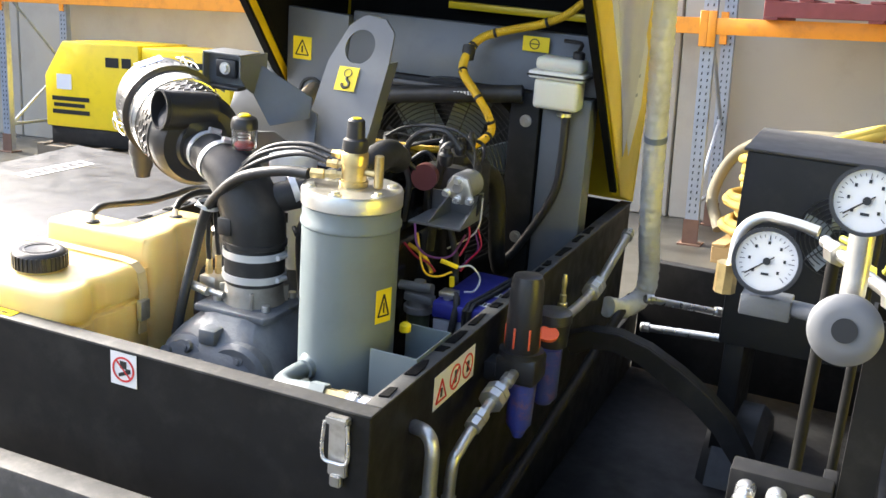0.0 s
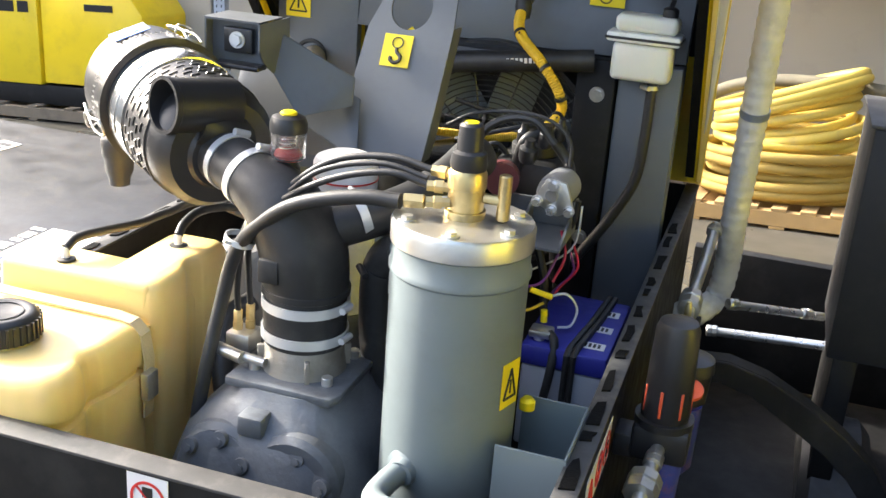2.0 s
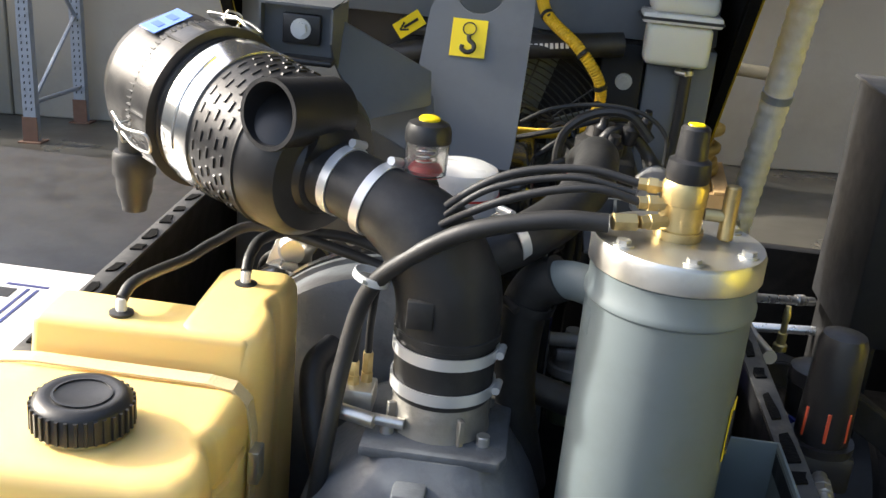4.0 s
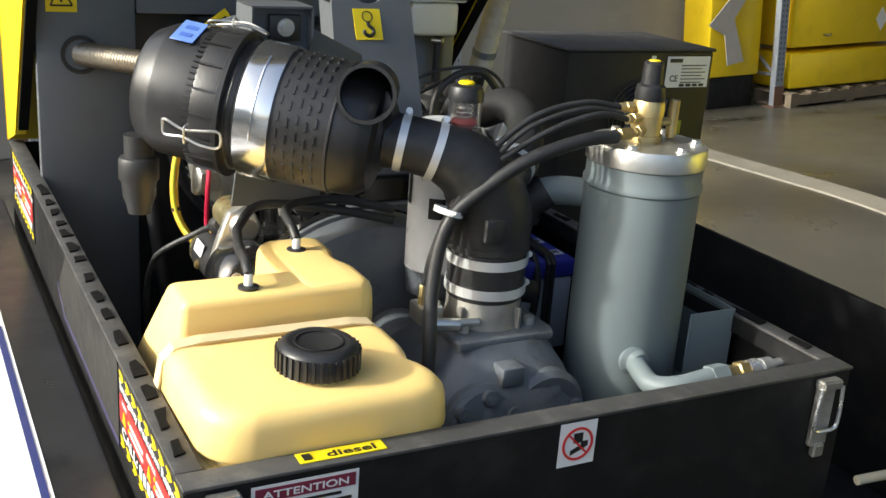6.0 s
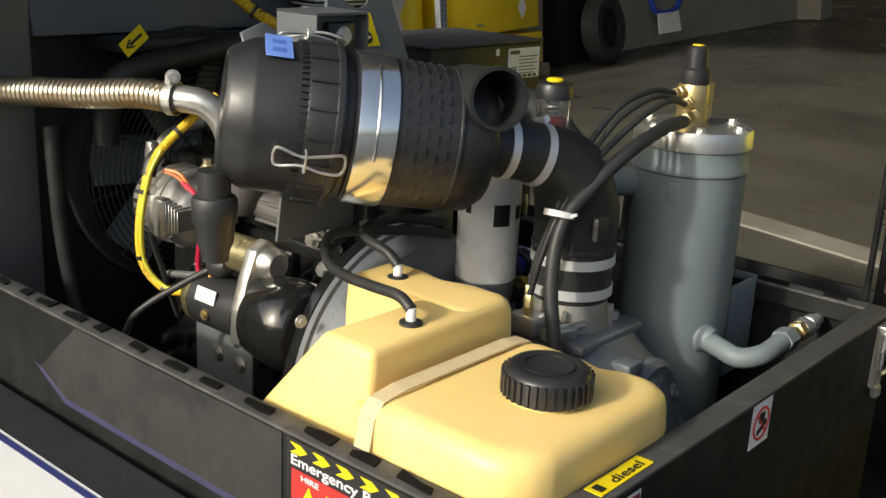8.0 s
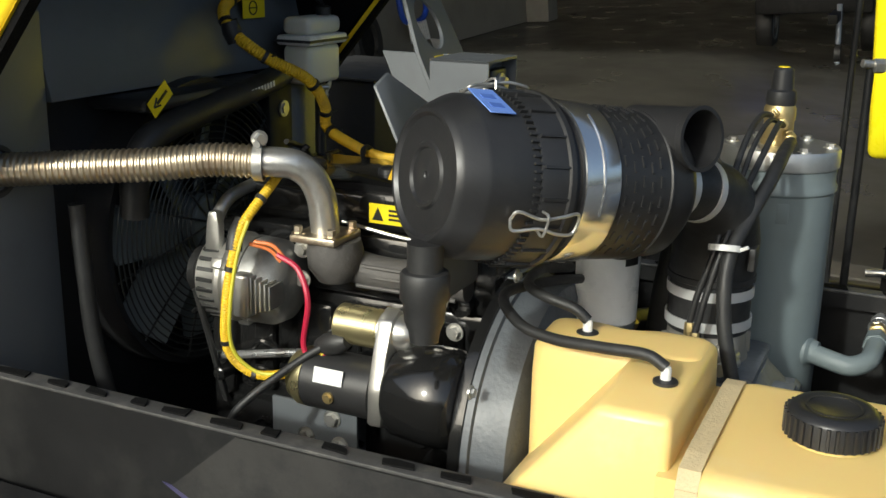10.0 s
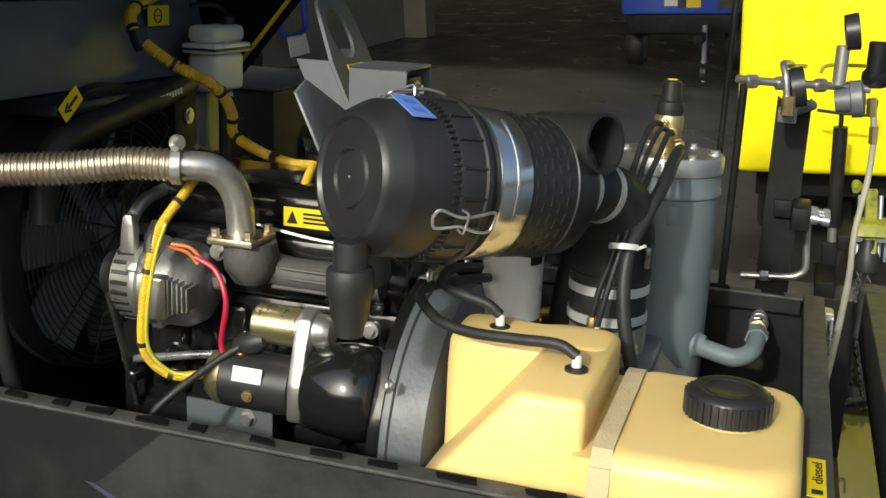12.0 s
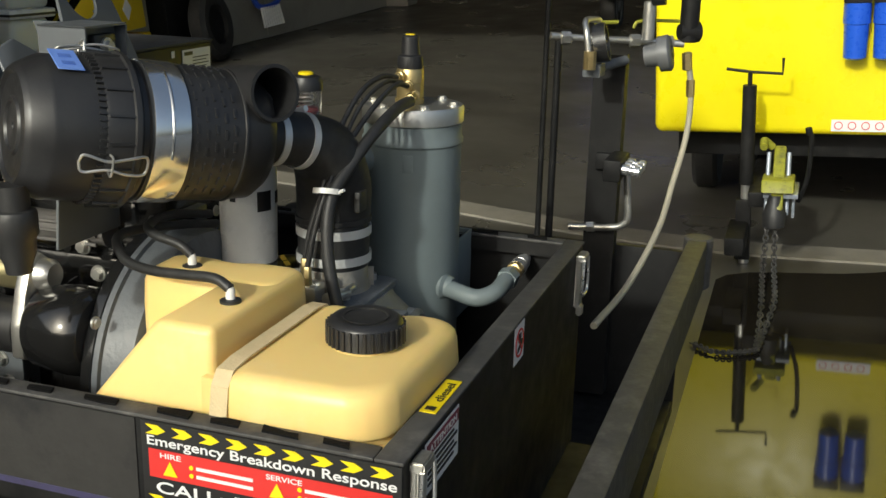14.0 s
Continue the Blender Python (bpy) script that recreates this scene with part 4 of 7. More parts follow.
cyl(bm, (0.948, 0.345, 1.165), (0.978, 0.345, 1.165), 0.008, seg=12)
cyl(bm, (0.978, 0.345, 1.135), (0.978, 0.345, 1.205), 0.01, bev=0.002, seg=14)
part("blow_off_pipe", bm, BRASS, mv)

# ---- control hoses ----
def hose(name, pts, r, label, material=None, ends=()):
    h = start(name, pts[0], label, "hose")
    bm = B()
    tube(bm, pts, r, 14, 10)
    part("hose", bm, material or RUBBER, h)
    for p, d, rr, L1 in ends:
        bm = B()
        lathe(bm, p, d, [(0, rr * 0.8), (0.002, rr), (L1, rr), (L1 + 0.002, rr * 0.7)], 6)
        part("end_fitting", bm, BRASS, h, "brass hose end")
    return h


DOWN = (0, 0, -1)
hose("control_hose", [(0.868, 0.33, 1.175), (0.80, 0.33, 1.185), (0.70, 0.335, 1.155), (0.60, 0.35, 1.09), (0.545, 0.364, 1.02), (0.523, 0.38, 0.94), (0.518, 0.392, 0.875)], 0.0055, "thin black rubber control hose", None, [((0.518, 0.392, 0.878), DOWN, 0.008, 0.03)])
hose("control_hose", [(0.868, 0.352, 1.192), (0.79, 0.36, 1.20), (0.69, 0.365, 1.175), (0.60, 0.372, 1.10), (0.55, 0.375, 1.02), (0.537, 0.395, 0.94), (0.535, 0.405, 0.885)], 0.0055, "thin black rubber control hose", None, [((0.535, 0.405, 0.888), DOWN, 0.008, 0.03)])
hose("control_hose", [(0.86, 0.34, 1.183), (0.78, 0.345, 1.192), (0.68, 0.352, 1.162), (0.60, 0.362, 1.098), (0.57, 0.38, 1.12), (0.585, 0.41, 1.145)], 0.0045, "thin black rubber control hose")
hose("return_hose", [(0.83, 0.31, 1.15), (0.76, 0.31, 1.145), (0.66, 0.315, 1.115), (0.585, 0.335, 1.06), (0.535, 0.352, 1.0), (0.51, 0.345, 0.9), (0.495, 0.31, 0.76), (0.48, 0.29, 0.6)], 0.012, "black rubber oil return hose", None, [((0.865, 0.318, 1.153), (-1, -0.2, -0.03), 0.012, 0.03)])
bm = B()
lathe(bm, (0.538, 0.36, 1.02), (0.3, 0.05, 1), [(-0.005, 0.024), (-0.005, 0.026), (0.005, 0.026), (0.005, 0.024)], 20, False)
cyl(bm, (0.535, 0.336, 1.02), (0.53, 0.322, 1.028), 0.003, seg=6)
solo("cable_tie", bm, WHITEP, "white plastic cable tie round the hoses", "cable tie")

# ---- fuel tank ----
tk = start("fuel_tank", (0.22, 0.3, 0.34), "cream translucent plastic fuel tank strapped down", "fuel tank")


def loft(bm, rings, bev):
    vs = [[bm.verts.new((x, y, z)) for x, y in pts] for z, pts in rings]
    n = len(vs[0])
    fs = [bm.faces.new(vs[0][::-1]), bm.faces.new(vs[-1])]
    for a, b in zip(vs, vs[1:]):
        for k in range(n):
            fs.append(bm.faces.new((a[k], a[(k + 1) % n], b[(k + 1) % n], b[k])))
    bmesh.ops.recalc_face_normals(bm, faces=fs)
    es = list({e for f in fs for e in f.edges})
    bmesh.ops.bevel(bm, geom=es, offset=bev, segments=3, affect="EDGES", profile=0.5)


def moulded(bm, rings):
    """Skins outlines of equal count, their corners cut round, one above the other."""
    rows = []
    for z, pts, ins in rings:
        for cut in (0.016, 0.005):
            ring = []
            for a, b in zip(pts, pts[1:] + pts[:1]):
                a, b = Vector(a), Vector(b)
                f = min(0.4, cut / (b - a).length)
                ring += [a.lerp(b, f), b.lerp(a, f)]
            pts = ring
        xs, ys = [p[0] for p in pts], [p[1] for p in pts]
        cx, cy, hx, hy = (min(xs) + max(xs)) / 2, (min(ys) + max(ys)) / 2, (max(xs) - min(xs)) / 2, (max(ys) - min(ys)) / 2
        rows.append([bm.verts.new((cx + (x - cx) * (1 - ins / hx), cy + (y - cy) * (1 - ins / hy), z)) for x, y in pts])
    n = len(rows[0])
    for a, b in zip(rows, rows[1:]):
        for k in range(n):
            bm.faces.new((a[k], a[(k + 1) % n], b[(k + 1) % n], b[k]))
    bm.faces.new(rows[0][::-1])
    bm.faces.new(rows[-1])


bm = B()
LOW = [(0.04, 0.085), (0.085, 0.042), (0.36, 0.038), (0.404, 0.058), (0.405, 0.122), (0.387, 0.14), (0.386, 0.172), (0.398, 0.192), (0.398, 0.306), (0.036, 0.306)]
moulded(bm, [(0.34, LOW, 0.006), (0.768, LOW, 0.0), (0.776, LOW, 0.002), (0.78, LOW, 0.009), (0.79, LOW, 0.009), (0.794, LOW, 0.002), (0.80, LOW, 0.0), (0.84, LOW, 0.003), (0.851, LOW, 0.006), (0.859, LOW, 0.012), (0.864, LOW, 0.021), (0.8655, LOW, 0.032)])
UP = [(0.272, 0.328), (0.402, 0.328), (0.402, 0.425), (0.383, 0.445), (0.383, 0.488), (0.395, 0.503), (0.395, 0.592), (0.268, 0.588)]
moulded(bm, [(0.34, UP, 0.0), (0.86, UP, 0.0), (0.90, UP, 0.002), (0.911, UP, 0.006), (0.917, UP, 0.013), (0.919, UP, 0.022)])
wedge = B()
prism(wedge, [(0.327, 0.34), (0.328, 0.916), (0.428, 0.916), (0.602, 0.70), (0.602, 0.34)], "x", 0.08, 0.384, 0.013, 3)
for v in wedge.verts:
    if v.co.x < 0.2:
        v.co.x -= 0.045 * (0.916 - v.co.z) / 0.3 if v.co.z > 0.616 else 0.045
mesh = bpy.data.meshes.new("shoulder")
wedge.to_mesh(mesh)
wedge.free()
bm.from_mesh(mesh)
bpy.data.meshes.remove(mesh)
prism(bm, [(0.06, 0.29), (0.385, 0.29), (0.385, 0.34), (0.06, 0.34)], "z", 0.36, 0.846)
lathe(bm, (0.23, 0.151, 0.858), (0, 0, 1), [(0, 0.062), (0.006, 0.056), (0.012, 0.05)], 40)
part("body", bm, TANK, tk)
bm = B()
lathe(bm, (0.23, 0.151, 0.868), (0, 0, 1), [(0, 0.052), (0.003, 0.059), (0.034, 0.059), (0.037, 0.0575), (0.043, 0.051), (0.044, 0.042), (0.042, 0.038)], 48)
fcap = part("filler_cap", bm, PLAST, tk, "ribbed black screw cap")
for k in range(34):
    a = k * math.tau / 34
    c, d = math.cos(a), math.sin(a)
    q = [(0.23 + c * r - d * w, 0.151 + d * r + c * w) for r, w in ((0.0585, -0.0026), (0.0622, -0.0018), (0.0622, 0.0018), (0.0585, 0.0026))]
    bm = B()
    prism(bm, q, "z", 0.872, 0.903)
    part("grip_rib", bm, PLAST, fcap)
bm = B()
lathe(bm, (0.23, 0.151, 0.9105), (0, 0, 1), [(0, 0.036), (0.0015, 0.036), (0.0015, 0.033), (0, 0.033)], 40, False)
part("cap_ring", bm, PLAST, tk)
bm = B()
S0 = [(0.031, 0.297, 0.70), (0.032, 0.297, 0.80), (0.04, 0.297, 0.845), (0.058, 0.298, 0.864), (0.1, 0.298, 0.869), (0.34, 0.298, 0.869), (0.375, 0.298, 0.864), (0.395, 0.297, 0.845), (0.403, 0.296, 0.80), (0.405, 0.285, 0.70)]
for a, b in zip(S0, S0[1:]):
    a, b = Vector(a), Vector(b)
    w = Vector((0, 0.014, 0))
    n = (b - a).cross(w).normalized() * 0.0015
    v = [bm.verts.new(q) for q in (a - w - n, a + w - n, b + w - n, b - w - n, a - w + n, a + w + n, b + w + n, b - w + n)]
    for f in ((3, 2, 1, 0), (4, 5, 6, 7), (0, 1, 5, 4), (1, 2, 6, 5), (2, 3, 7, 6), (3, 0, 4, 7)):
        bm.faces.new([v[k] for k in f])
part("strap", bm, mat("buff_webbing", (0.62, 0.5, 0.29), 0.8, 0, 0.15, 40, 0.4, 200), tk, "buff woven strap", smooth=False)
bm = B()
box(bm, (0.402, 0.268, 0.735), (0.418, 0.30, 0.785), 0.003)
part("strap_buckle", bm, ZINC, tk, "worn metal buckle")
bm = B()
box(bm, (0.026, 0.288, 0.75), (0.034, 0.316, 0.79), 0.002)
part("strap_buckle", bm, ZINC, tk, "worn metal buckle")
for x, y in ((0.193, 0.365), (0.326, 0.516)):
    bm = B()
    lathe(bm, (x, y, 0.916), (0, 0, 1), [(0, 0.017), (0.004, 0.017), (0.006, 0.01)], 20)
    g = part("grommet", bm, RUBBER, tk)
    bm = B()
    lathe(bm, (x, y, 0.918), (0, 0, 1), [(0, 0.0075), (0.018, 0.0075), (0.022, 0.006)], 14)
    part("nipple", bm, WHITEP, g, "white plastic nipple")
hose("fuel_hose", [(0.193, 0.365, 0.938), (0.197, 0.395, 0.95), (0.208, 0.46, 0.945), (0.228, 0.54, 0.938), (0.25, 0.60, 0.945), (0.31, 0.645, 0.965), (0.45, 0.62, 0.95), (0.55, 0.6, 0.93)], 0.0085, "black rubber fuel hose")
hose("fuel_hose", [(0.326, 0.516, 0.938), (0.325, 0.54, 0.955), (0.33, 0.59, 0.965), (0.37, 0.63, 0.968), (0.46, 0.64, 0.965), (0.56, 0.62, 0.945)], 0.0085, "black rubber fuel hose")

# ---- air filter ----
AX = Vector((0.801, -0.584, -0.126)).normalized()
A0 = Vector((0.085, 0.724, 1.186))
AZ = (Vector((0, 0, 1)) - AX * AX.z).normalized()
AY = AX.cross(AZ)
AM = Matrix((( *[0] * 4,), (*[0] * 4,), (*[0] * 4,), (0, 0, 0, 1)))
AM = Matrix.Identity(4)
AM.col[0], AM.col[1], AM.col[2], AM.col[3] = (*AX, 0), (*AY, 0), (*AZ, 0), (*A0, 1)
af = start("air_filter", A0, "black plastic air filter canister with a bright steel band", "air filter")
bm = B()
lathe(bm, A0, AX, [(0.052, 0.004), (0.05, 0.006), (0.051, 0.008), (0.05, 0.036), (0.046, 0.039), (0.046, 0.044), (0.05, 0.047), (0.05, 0.08), (0.045, 0.085), (0.045, 0.09), (0.05, 0.0955), (0.054, 0.098), (0.08, 0.1115), (0.086, 0.1135), (0.165, 0.116)], 72)
part("end_cover", bm, PLAST, af, "domed black end cover")
bm = B()
lathe(bm, A0, AX, [(0.158, 0.112), (0.158, 0.119), (0.162, 0.121), (0.199, 0.1225), (0.201, 0.1265), (0.209, 0.1265), (0.211, 0.112)], 72, False)
for k in range(18):
    a = (k + 0.4) * math.tau / 18
    box(bm, (0.16, -0.0018, 0.117), (0.204, 0.0018, 0.1252), 0.0, 1, AM @ Matrix.Rotation(a, 4, "X"))
part("cover_rim", bm, PLAST, af, "ribbed rim")
bm = B()
for k in range(72):
    box(bm, (0.147, -0.0016, 0.113), (0.1585, 0.0016, 0.1205), 0.0, 1, AM @ Matrix.Rotation(k * math.tau / 72, 4, "X"))
part("rim_comb", bm, PLAST, af, "fine moulded teeth beside the rim")
bm = B()
lathe(bm, A0, AX, [(0.2, 0.11), (0.212, 0.1135), (0.216, 0.1135), (0.218, 0.111), (0.226, 0.111), (0.229, 0.1145), (0.3, 0.114), (0.38, 0.1125), (0.432, 0.108), (0.453, 0.092), (0.458, 0.064), (0.466, 0.058), (0.468, 0.05), (0.49, 0.046)], 72)
for r in range(5):
    for k in range(13):
        a = radians(34 - (k + 0.3 * (r % 2)) * 14)
        prism(bm, [(-0.011, 0.109), (0.011, 0.109), (0.007, 0.1152), (-0.007, 0.1152)], "x", 0.302 + r * 0.016, 0.3055 + r * 0.016)
        bm.verts.ensure_lookup_table()
        bmesh.ops.transform(bm, matrix=AM @ Matrix.Rotation(a, 4, "X"), verts=bm.verts[-8:])
lathe(bm, A0, AX, [(0.386, 0.111), (0.388, 0.1145), (0.391, 0.1145), (0.393, 0.111)], 72, False)
part("canister", bm, PLAST, af)
bm = B()
lathe(bm, A0, AX, [(0.233, 0.1145), (0.2335, 0.1175), (0.236, 0.118), (0.289, 0.1175), (0.2915, 0.117), (0.292, 0.114)], 96, False)
part("steel_band", bm, BANDM, af, "bright steel clamping band")
bm = B()
tube(bm, [AM @ (Matrix.Rotation(radians(-28 - k * 3.0), 4, "X") @ Vector((0.2625, 0, 0.1178))) for k in range(26)], 0.0022, 8, 1, False)
part("band_bead", bm, BANDM, af, "pressed bead along the band")
N = Vector((-0.46, -0.87, 0.1)).normalized()
IM = Vector((0.385, 0.38, 1.218))
bm = B()
lathe(bm, IM, -N, [(0.13, 0.047), (0.012, 0.046), (0.01, 0.048), (0, 0.048), (0, 0.042), (0.05, 0.041), (0.12, 0.04), (0.121, 0.001)], 48, False)
part("inlet", bm, PLAST, af, "open black inlet mouth")
bm = B()
tube(bm, [IM - N * 0.07 + Vector((-0.01, 0, -0.03)), IM - N * 0.12 + Vector((0.0, 0, -0.05)), IM - N * 0.17 + Vector((-0.04, 0.02, -0.08))], 0.05, 20)
part("inlet_fairing", bm, PLAST, af)
# dust valve
bm = B()
D0 = A0 + AX * 0.05 - AZ * 0.105 + Vector((-0.023, -0.025, 0))
lathe(bm, D0, (0.0, 0.0, -1), [(-0.02, 0.025), (0.018, 0.025), (0.02, 0.032), (0.025, 0.0345), (0.058, 0.0345), (0.064, 0.03), (0.09, 0.028), (0.105, 0.022), (0.12, 0.02), (0.124, 0.006)], 28)
part("dust_valve", bm, RUBBER, af, "black rubber dust valve")
for ang in (-106, 21, 150):
    R2 = AM @ Matrix.Rotation(radians(ang), 4, "X")
    bm = B()
    q = lambda x, y, z: R2 @ Vector((x, y, z))
    tube(bm, [q(0.117, 0.0, 0.121), q(0.123, 0.014, 0.126), q(0.157, 0.007, 0.133), q(0.187, 0.013, 0.136), q(0.217, 0.014, 0.13), q(0.217, -0.014, 0.13), q(0.187, -0.013, 0.136), q(0.157, -0.007, 0.133), q(0.123, -0.014, 0.126), q(0.117, 0.0, 0.121)], 0.0023, 8, 5)
    tube(bm, [q(0.162, -0.014, 0.124), q(0.162, -0.014, 0.14), q(0.162, 0.014, 0.14), q(0.162, 0.014, 0.124)], 0.002, 6, 3)
    part("wire_clip", bm, ZINC, af, "bent wire clip")
bm = B()
R2 = AM @ Matrix.Rotation(radians(-19), 4, "X")
m = R2 @ Matrix.Translation((0.114, 0, 0.1152))
box(bm, (-0.02, -0.035, 0), (0.02, 0.035, 0.0018), 0.0005, 1, m)
lb_ = part("info_sticker", bm, mat("pale_blue_vinyl", (0.16, 0.28, 0.7), 0.4), af, "small blue sticker")
bm = B()
for k in (-0.018, 0.008):
    box(bm, (-0.01, k, 0.0018), (0.01, k + 0.012, 0.0026), 0, 1, m)
part("print_bars", bm, BLUEV, lb_)

# ---- inlet elbow ----
el = start("inlet_elbow", (0.64, 0.395, 0.82), "thick black rubber inlet elbow with steel clamps", "hose")
bm = B()
tube(bm, [(0.455, 0.452, 1.128), (0.478, 0.437, 1.124), (0.54, 0.405, 1.11), (0.60, 0.392, 1.075), (0.637, 0.392, 1.01), (0.643, 0.395, 0.945)], 0.06, 36, 8, radii=[0.047, 0.047, 0.05, 0.066, 0.073, 0.072])
lathe(bm, (0.643, 0.395, 0.95), (0, 0, -1), [(-0.002, 0.07), (0.0, 0.0745), (0.01, 0.0745), (0.012, 0.071)], 48)
part("elbow_hose", bm, RUBBER, el)
bm = B()
lathe(bm, (0.643, 0.395, 0.955), (0, 0, -1), [(0, 0.066), (0.02, 0.068), (0.055, 0.0705), (0.105, 0.0685), (0.11, 0.06)], 48)
part("sleeve", bm, RUBBER, el)
for c, ax, r in (((0.48, 0.436, 1.1235), (0.8, -0.45, -0.15), 0.0475), ((0.531, 0.41, 1.112), (0.8, -0.38, -0.25), 0.0505)):
    bm = B()
    clamp(bm, c, ax, r, 0.014, (0.3, 0.2, 1))
    part("hose_clamp", bm, CLAMPM, el, "bright worm-drive clamp")
for z in (0.922, 0.868):
    bm = B()
    clamp(bm, (0.643, 0.395, z), (0, 0, 1), 0.0715, 0.017, (1, -0.1, 0))
    part("hose_clamp", bm, CLAMPM, el, "bright worm-drive clamp")
bm = B()
tube(bm, [(0.64, 0.40, 1.03), (0.69, 0.43, 1.05), (0.735, 0.465, 1.065), (0.785, 0.53, 1.085), (0.82, 0.60, 1.115), (0.83, 0.68, 1.13), (0.82, 0.76, 1.1)], 0.035, 24)
part("branch_hose", bm, RUBBER, el, "black breather branch hose")
bm = B()
clamp(bm, (0.712, 0.448, 1.066), (0.045, 0.04, 0.02), 0.0375, 0.015, (0, 0, 1))
part("hose_clamp", bm, CLAMPM, el, "bright worm-drive clamp")
bm = B()
box(bm, (0.592, 0.318, 0.97), (0.628, 0.33, 1.01), 0.003)
part("moulded_mark", bm, RUBBER, el)
bm = B()
lathe(bm, (0.643, 0.395, 0.80), (0, 0, 1), [(0, 0.073), (0.02, 0.069), (0.05, 0.067), (0.056, 0.064)], 40)
for k in range(4):
    a = k * math.pi / 2 + 0.5
    box(bm, (0.06, -0.004, 0.0), (0.079, 0.004, 0.04), 0.001, 1, Matrix.Translation((0.643, 0.395, 0.80)) @ Matrix.Rotation(a, 4, "Z"))
part("throat", bm, mat("bare_cast_aluminium", (0.34, 0.32, 0.28), 0.5, 0.6, 0.12, 14, 0.3, 90, (0.2, 0.18, 0.15), 0.5, 12), el, "dull cast inlet throat")

di = start("dust_indicator", (0.59, 0.425, 1.13), "clear plastic dust indicator cup with a black cap", "indicator")
bm = B()
lathe(bm, (0.59, 0.425, 1.125), (0, 0, 1), [(0, 0.022), (0.012, 0.02), (0.02, 0.016), (0.026, 0.016)], 24)
part("stem", bm, RUBBER, di)
bm = B()
lathe(bm, (0.59, 0.425, 1.15), (0, 0, 1), [(0, 0.026), (0.002, 0.0285), (0.046, 0.0295), (0.047, 0.027), (0.003, 0.0255)], 32, False)
part("cup", bm, GLASS, di, "clear plastic cup")
bm = B()
lathe(bm, (0.59, 0.425, 1.152), (0, 0, 1), [(0, 0.02), (0.006, 0.024), (0.012, 0.02), (0.014, 0.012)], 24)
part("piston", bm, RED, di, "red indicator piston")
bm = B()
tube(bm, [Vector((0.59, 0.425, 1.164)) + Vector((math.cos(k * 0.9) * 0.014, math.sin(k * 0.9) * 0.014, k * 0.0011)) for k in range(28)], 0.0012, 6, 2)
part("spring", bm, CHROME, di)
bm = B()
lathe(bm, (0.59, 0.425, 1.196), (0, 0, 1), [(0, 0.031), (0.014, 0.031), (0.024, 0.027), (0.028, 0.018)], 32)
part("cap", bm, PLAST, di)
bm = B()
lathe(bm, (0.59, 0.425, 1.223), (0, 0, 1), [(0, 0.014), (0.004, 0.014), (0.006, 0.011)], 20)
part("reset_button", bm, STICKY, di, "yellow reset button")

# ---- oil filter ----
of = start("oil_filter", (0.63, 0.575, 0.80), "white spin-on oil filter canister with black print", "oil filter")
bm = B()
lathe(bm, (0.63, 0.575, 0.838), (0, 0, 1), [(0, 0.052), (0.004, 0.0565), (0.275, 0.0575), (0.284, 0.053), (0.29, 0.04), (0.291, 0.01)], 48)
part("canister", bm, WHITEP, of)
bm = B()
for k, (z0, z1, w, a0) in enumerate(((0.95, 0.99, 0.55, 3.95), (0.97, 1.05, 0.22, 3.0), (0.96, 0.985, 0.35, 4.75))):
    vs = [[bm.verts.new((0.63 + math.cos(a0 + w * j / 6) * 0.0583, 0.575 + math.sin(a0 + w * j / 6) * 0.0583, z)) for j in range(7)] for z in (z0, z1)]
    for j in range(6):
        bm.faces.new((vs[0][j], vs[0][j + 1], vs[1][j + 1], vs[1][j]))
part("print_mark", bm, DARKV, of)
bm = B()
lathe(bm, (0.63, 0.575, 1.085), (0, 0, 1), [(0, 0.058), (0, 0.0585), (0.003, 0.0585), (0.003, 0.058)], 48, False)
part("red_line", bm, RED, of)
bm = B()
lathe(bm, (0.63, 0.575, 0.79), (0, 0, 1), [(0, 0.05), (0.048, 0.056)], 32)
part("filter_head", bm, CASTG, of)

# ---- screw element ----
ce = start("screw_element", (0.63, 0.4, 0.34), "grey cast-iron screw compressor element", "compressor")
bm = B()


def oval(cx, cy, hx, hy, e=0.55, n=12):
    pts = []
    for k in range(n):
        a = (k + 0.5) * math.tau / n
        c, d = math.cos(a), math.sin(a)
        pts.append((cx + math.copysign(abs(c) ** e, c) * hx, cy + math.copysign(abs(d) ** e, d) * hy))
    return pts


moulded(bm, [(z, oval(cx, cy, hx, hy), 0) for z, cx, cy, hx, hy in ((0.34, 0.63, 0.38, 0.19, 0.215), (0.60, 0.63, 0.38, 0.19, 0.215), (0.665, 0.63, 0.39, 0.175, 0.185), (0.705, 0.63, 0.39, 0.16, 0.172), (0.738, 0.635, 0.39, 0.138, 0.15), (0.76, 0.64, 0.39, 0.118, 0.128), (0.776, 0.645, 0.39, 0.106, 0.11), (0.792, 0.645, 0.39, 0.1, 0.1))])
for x, r in ((0.57, 0.074), (0.70, 0.08)):
    lathe(bm, (x, 0.245, 0.672), (0, 1, 0), [(-0.01, r - 0.01), (0.0, r), (0.36, r), (0.37, r - 0.01)], 40)
box(bm, (0.60, 0.235, 0.735), (0.645, 0.275, 0.772), 0.006)
part("casting", bm, CASTG, ce)
bm = B()
prism(bm, [(0.545, 0.295), (0.735, 0.295), (0.745, 0.32), (0.745, 0.48), (0.545, 0.48)], "z", 0.785, 0.802, 0.005)
part("inlet_flange", bm, CASTG, ce)
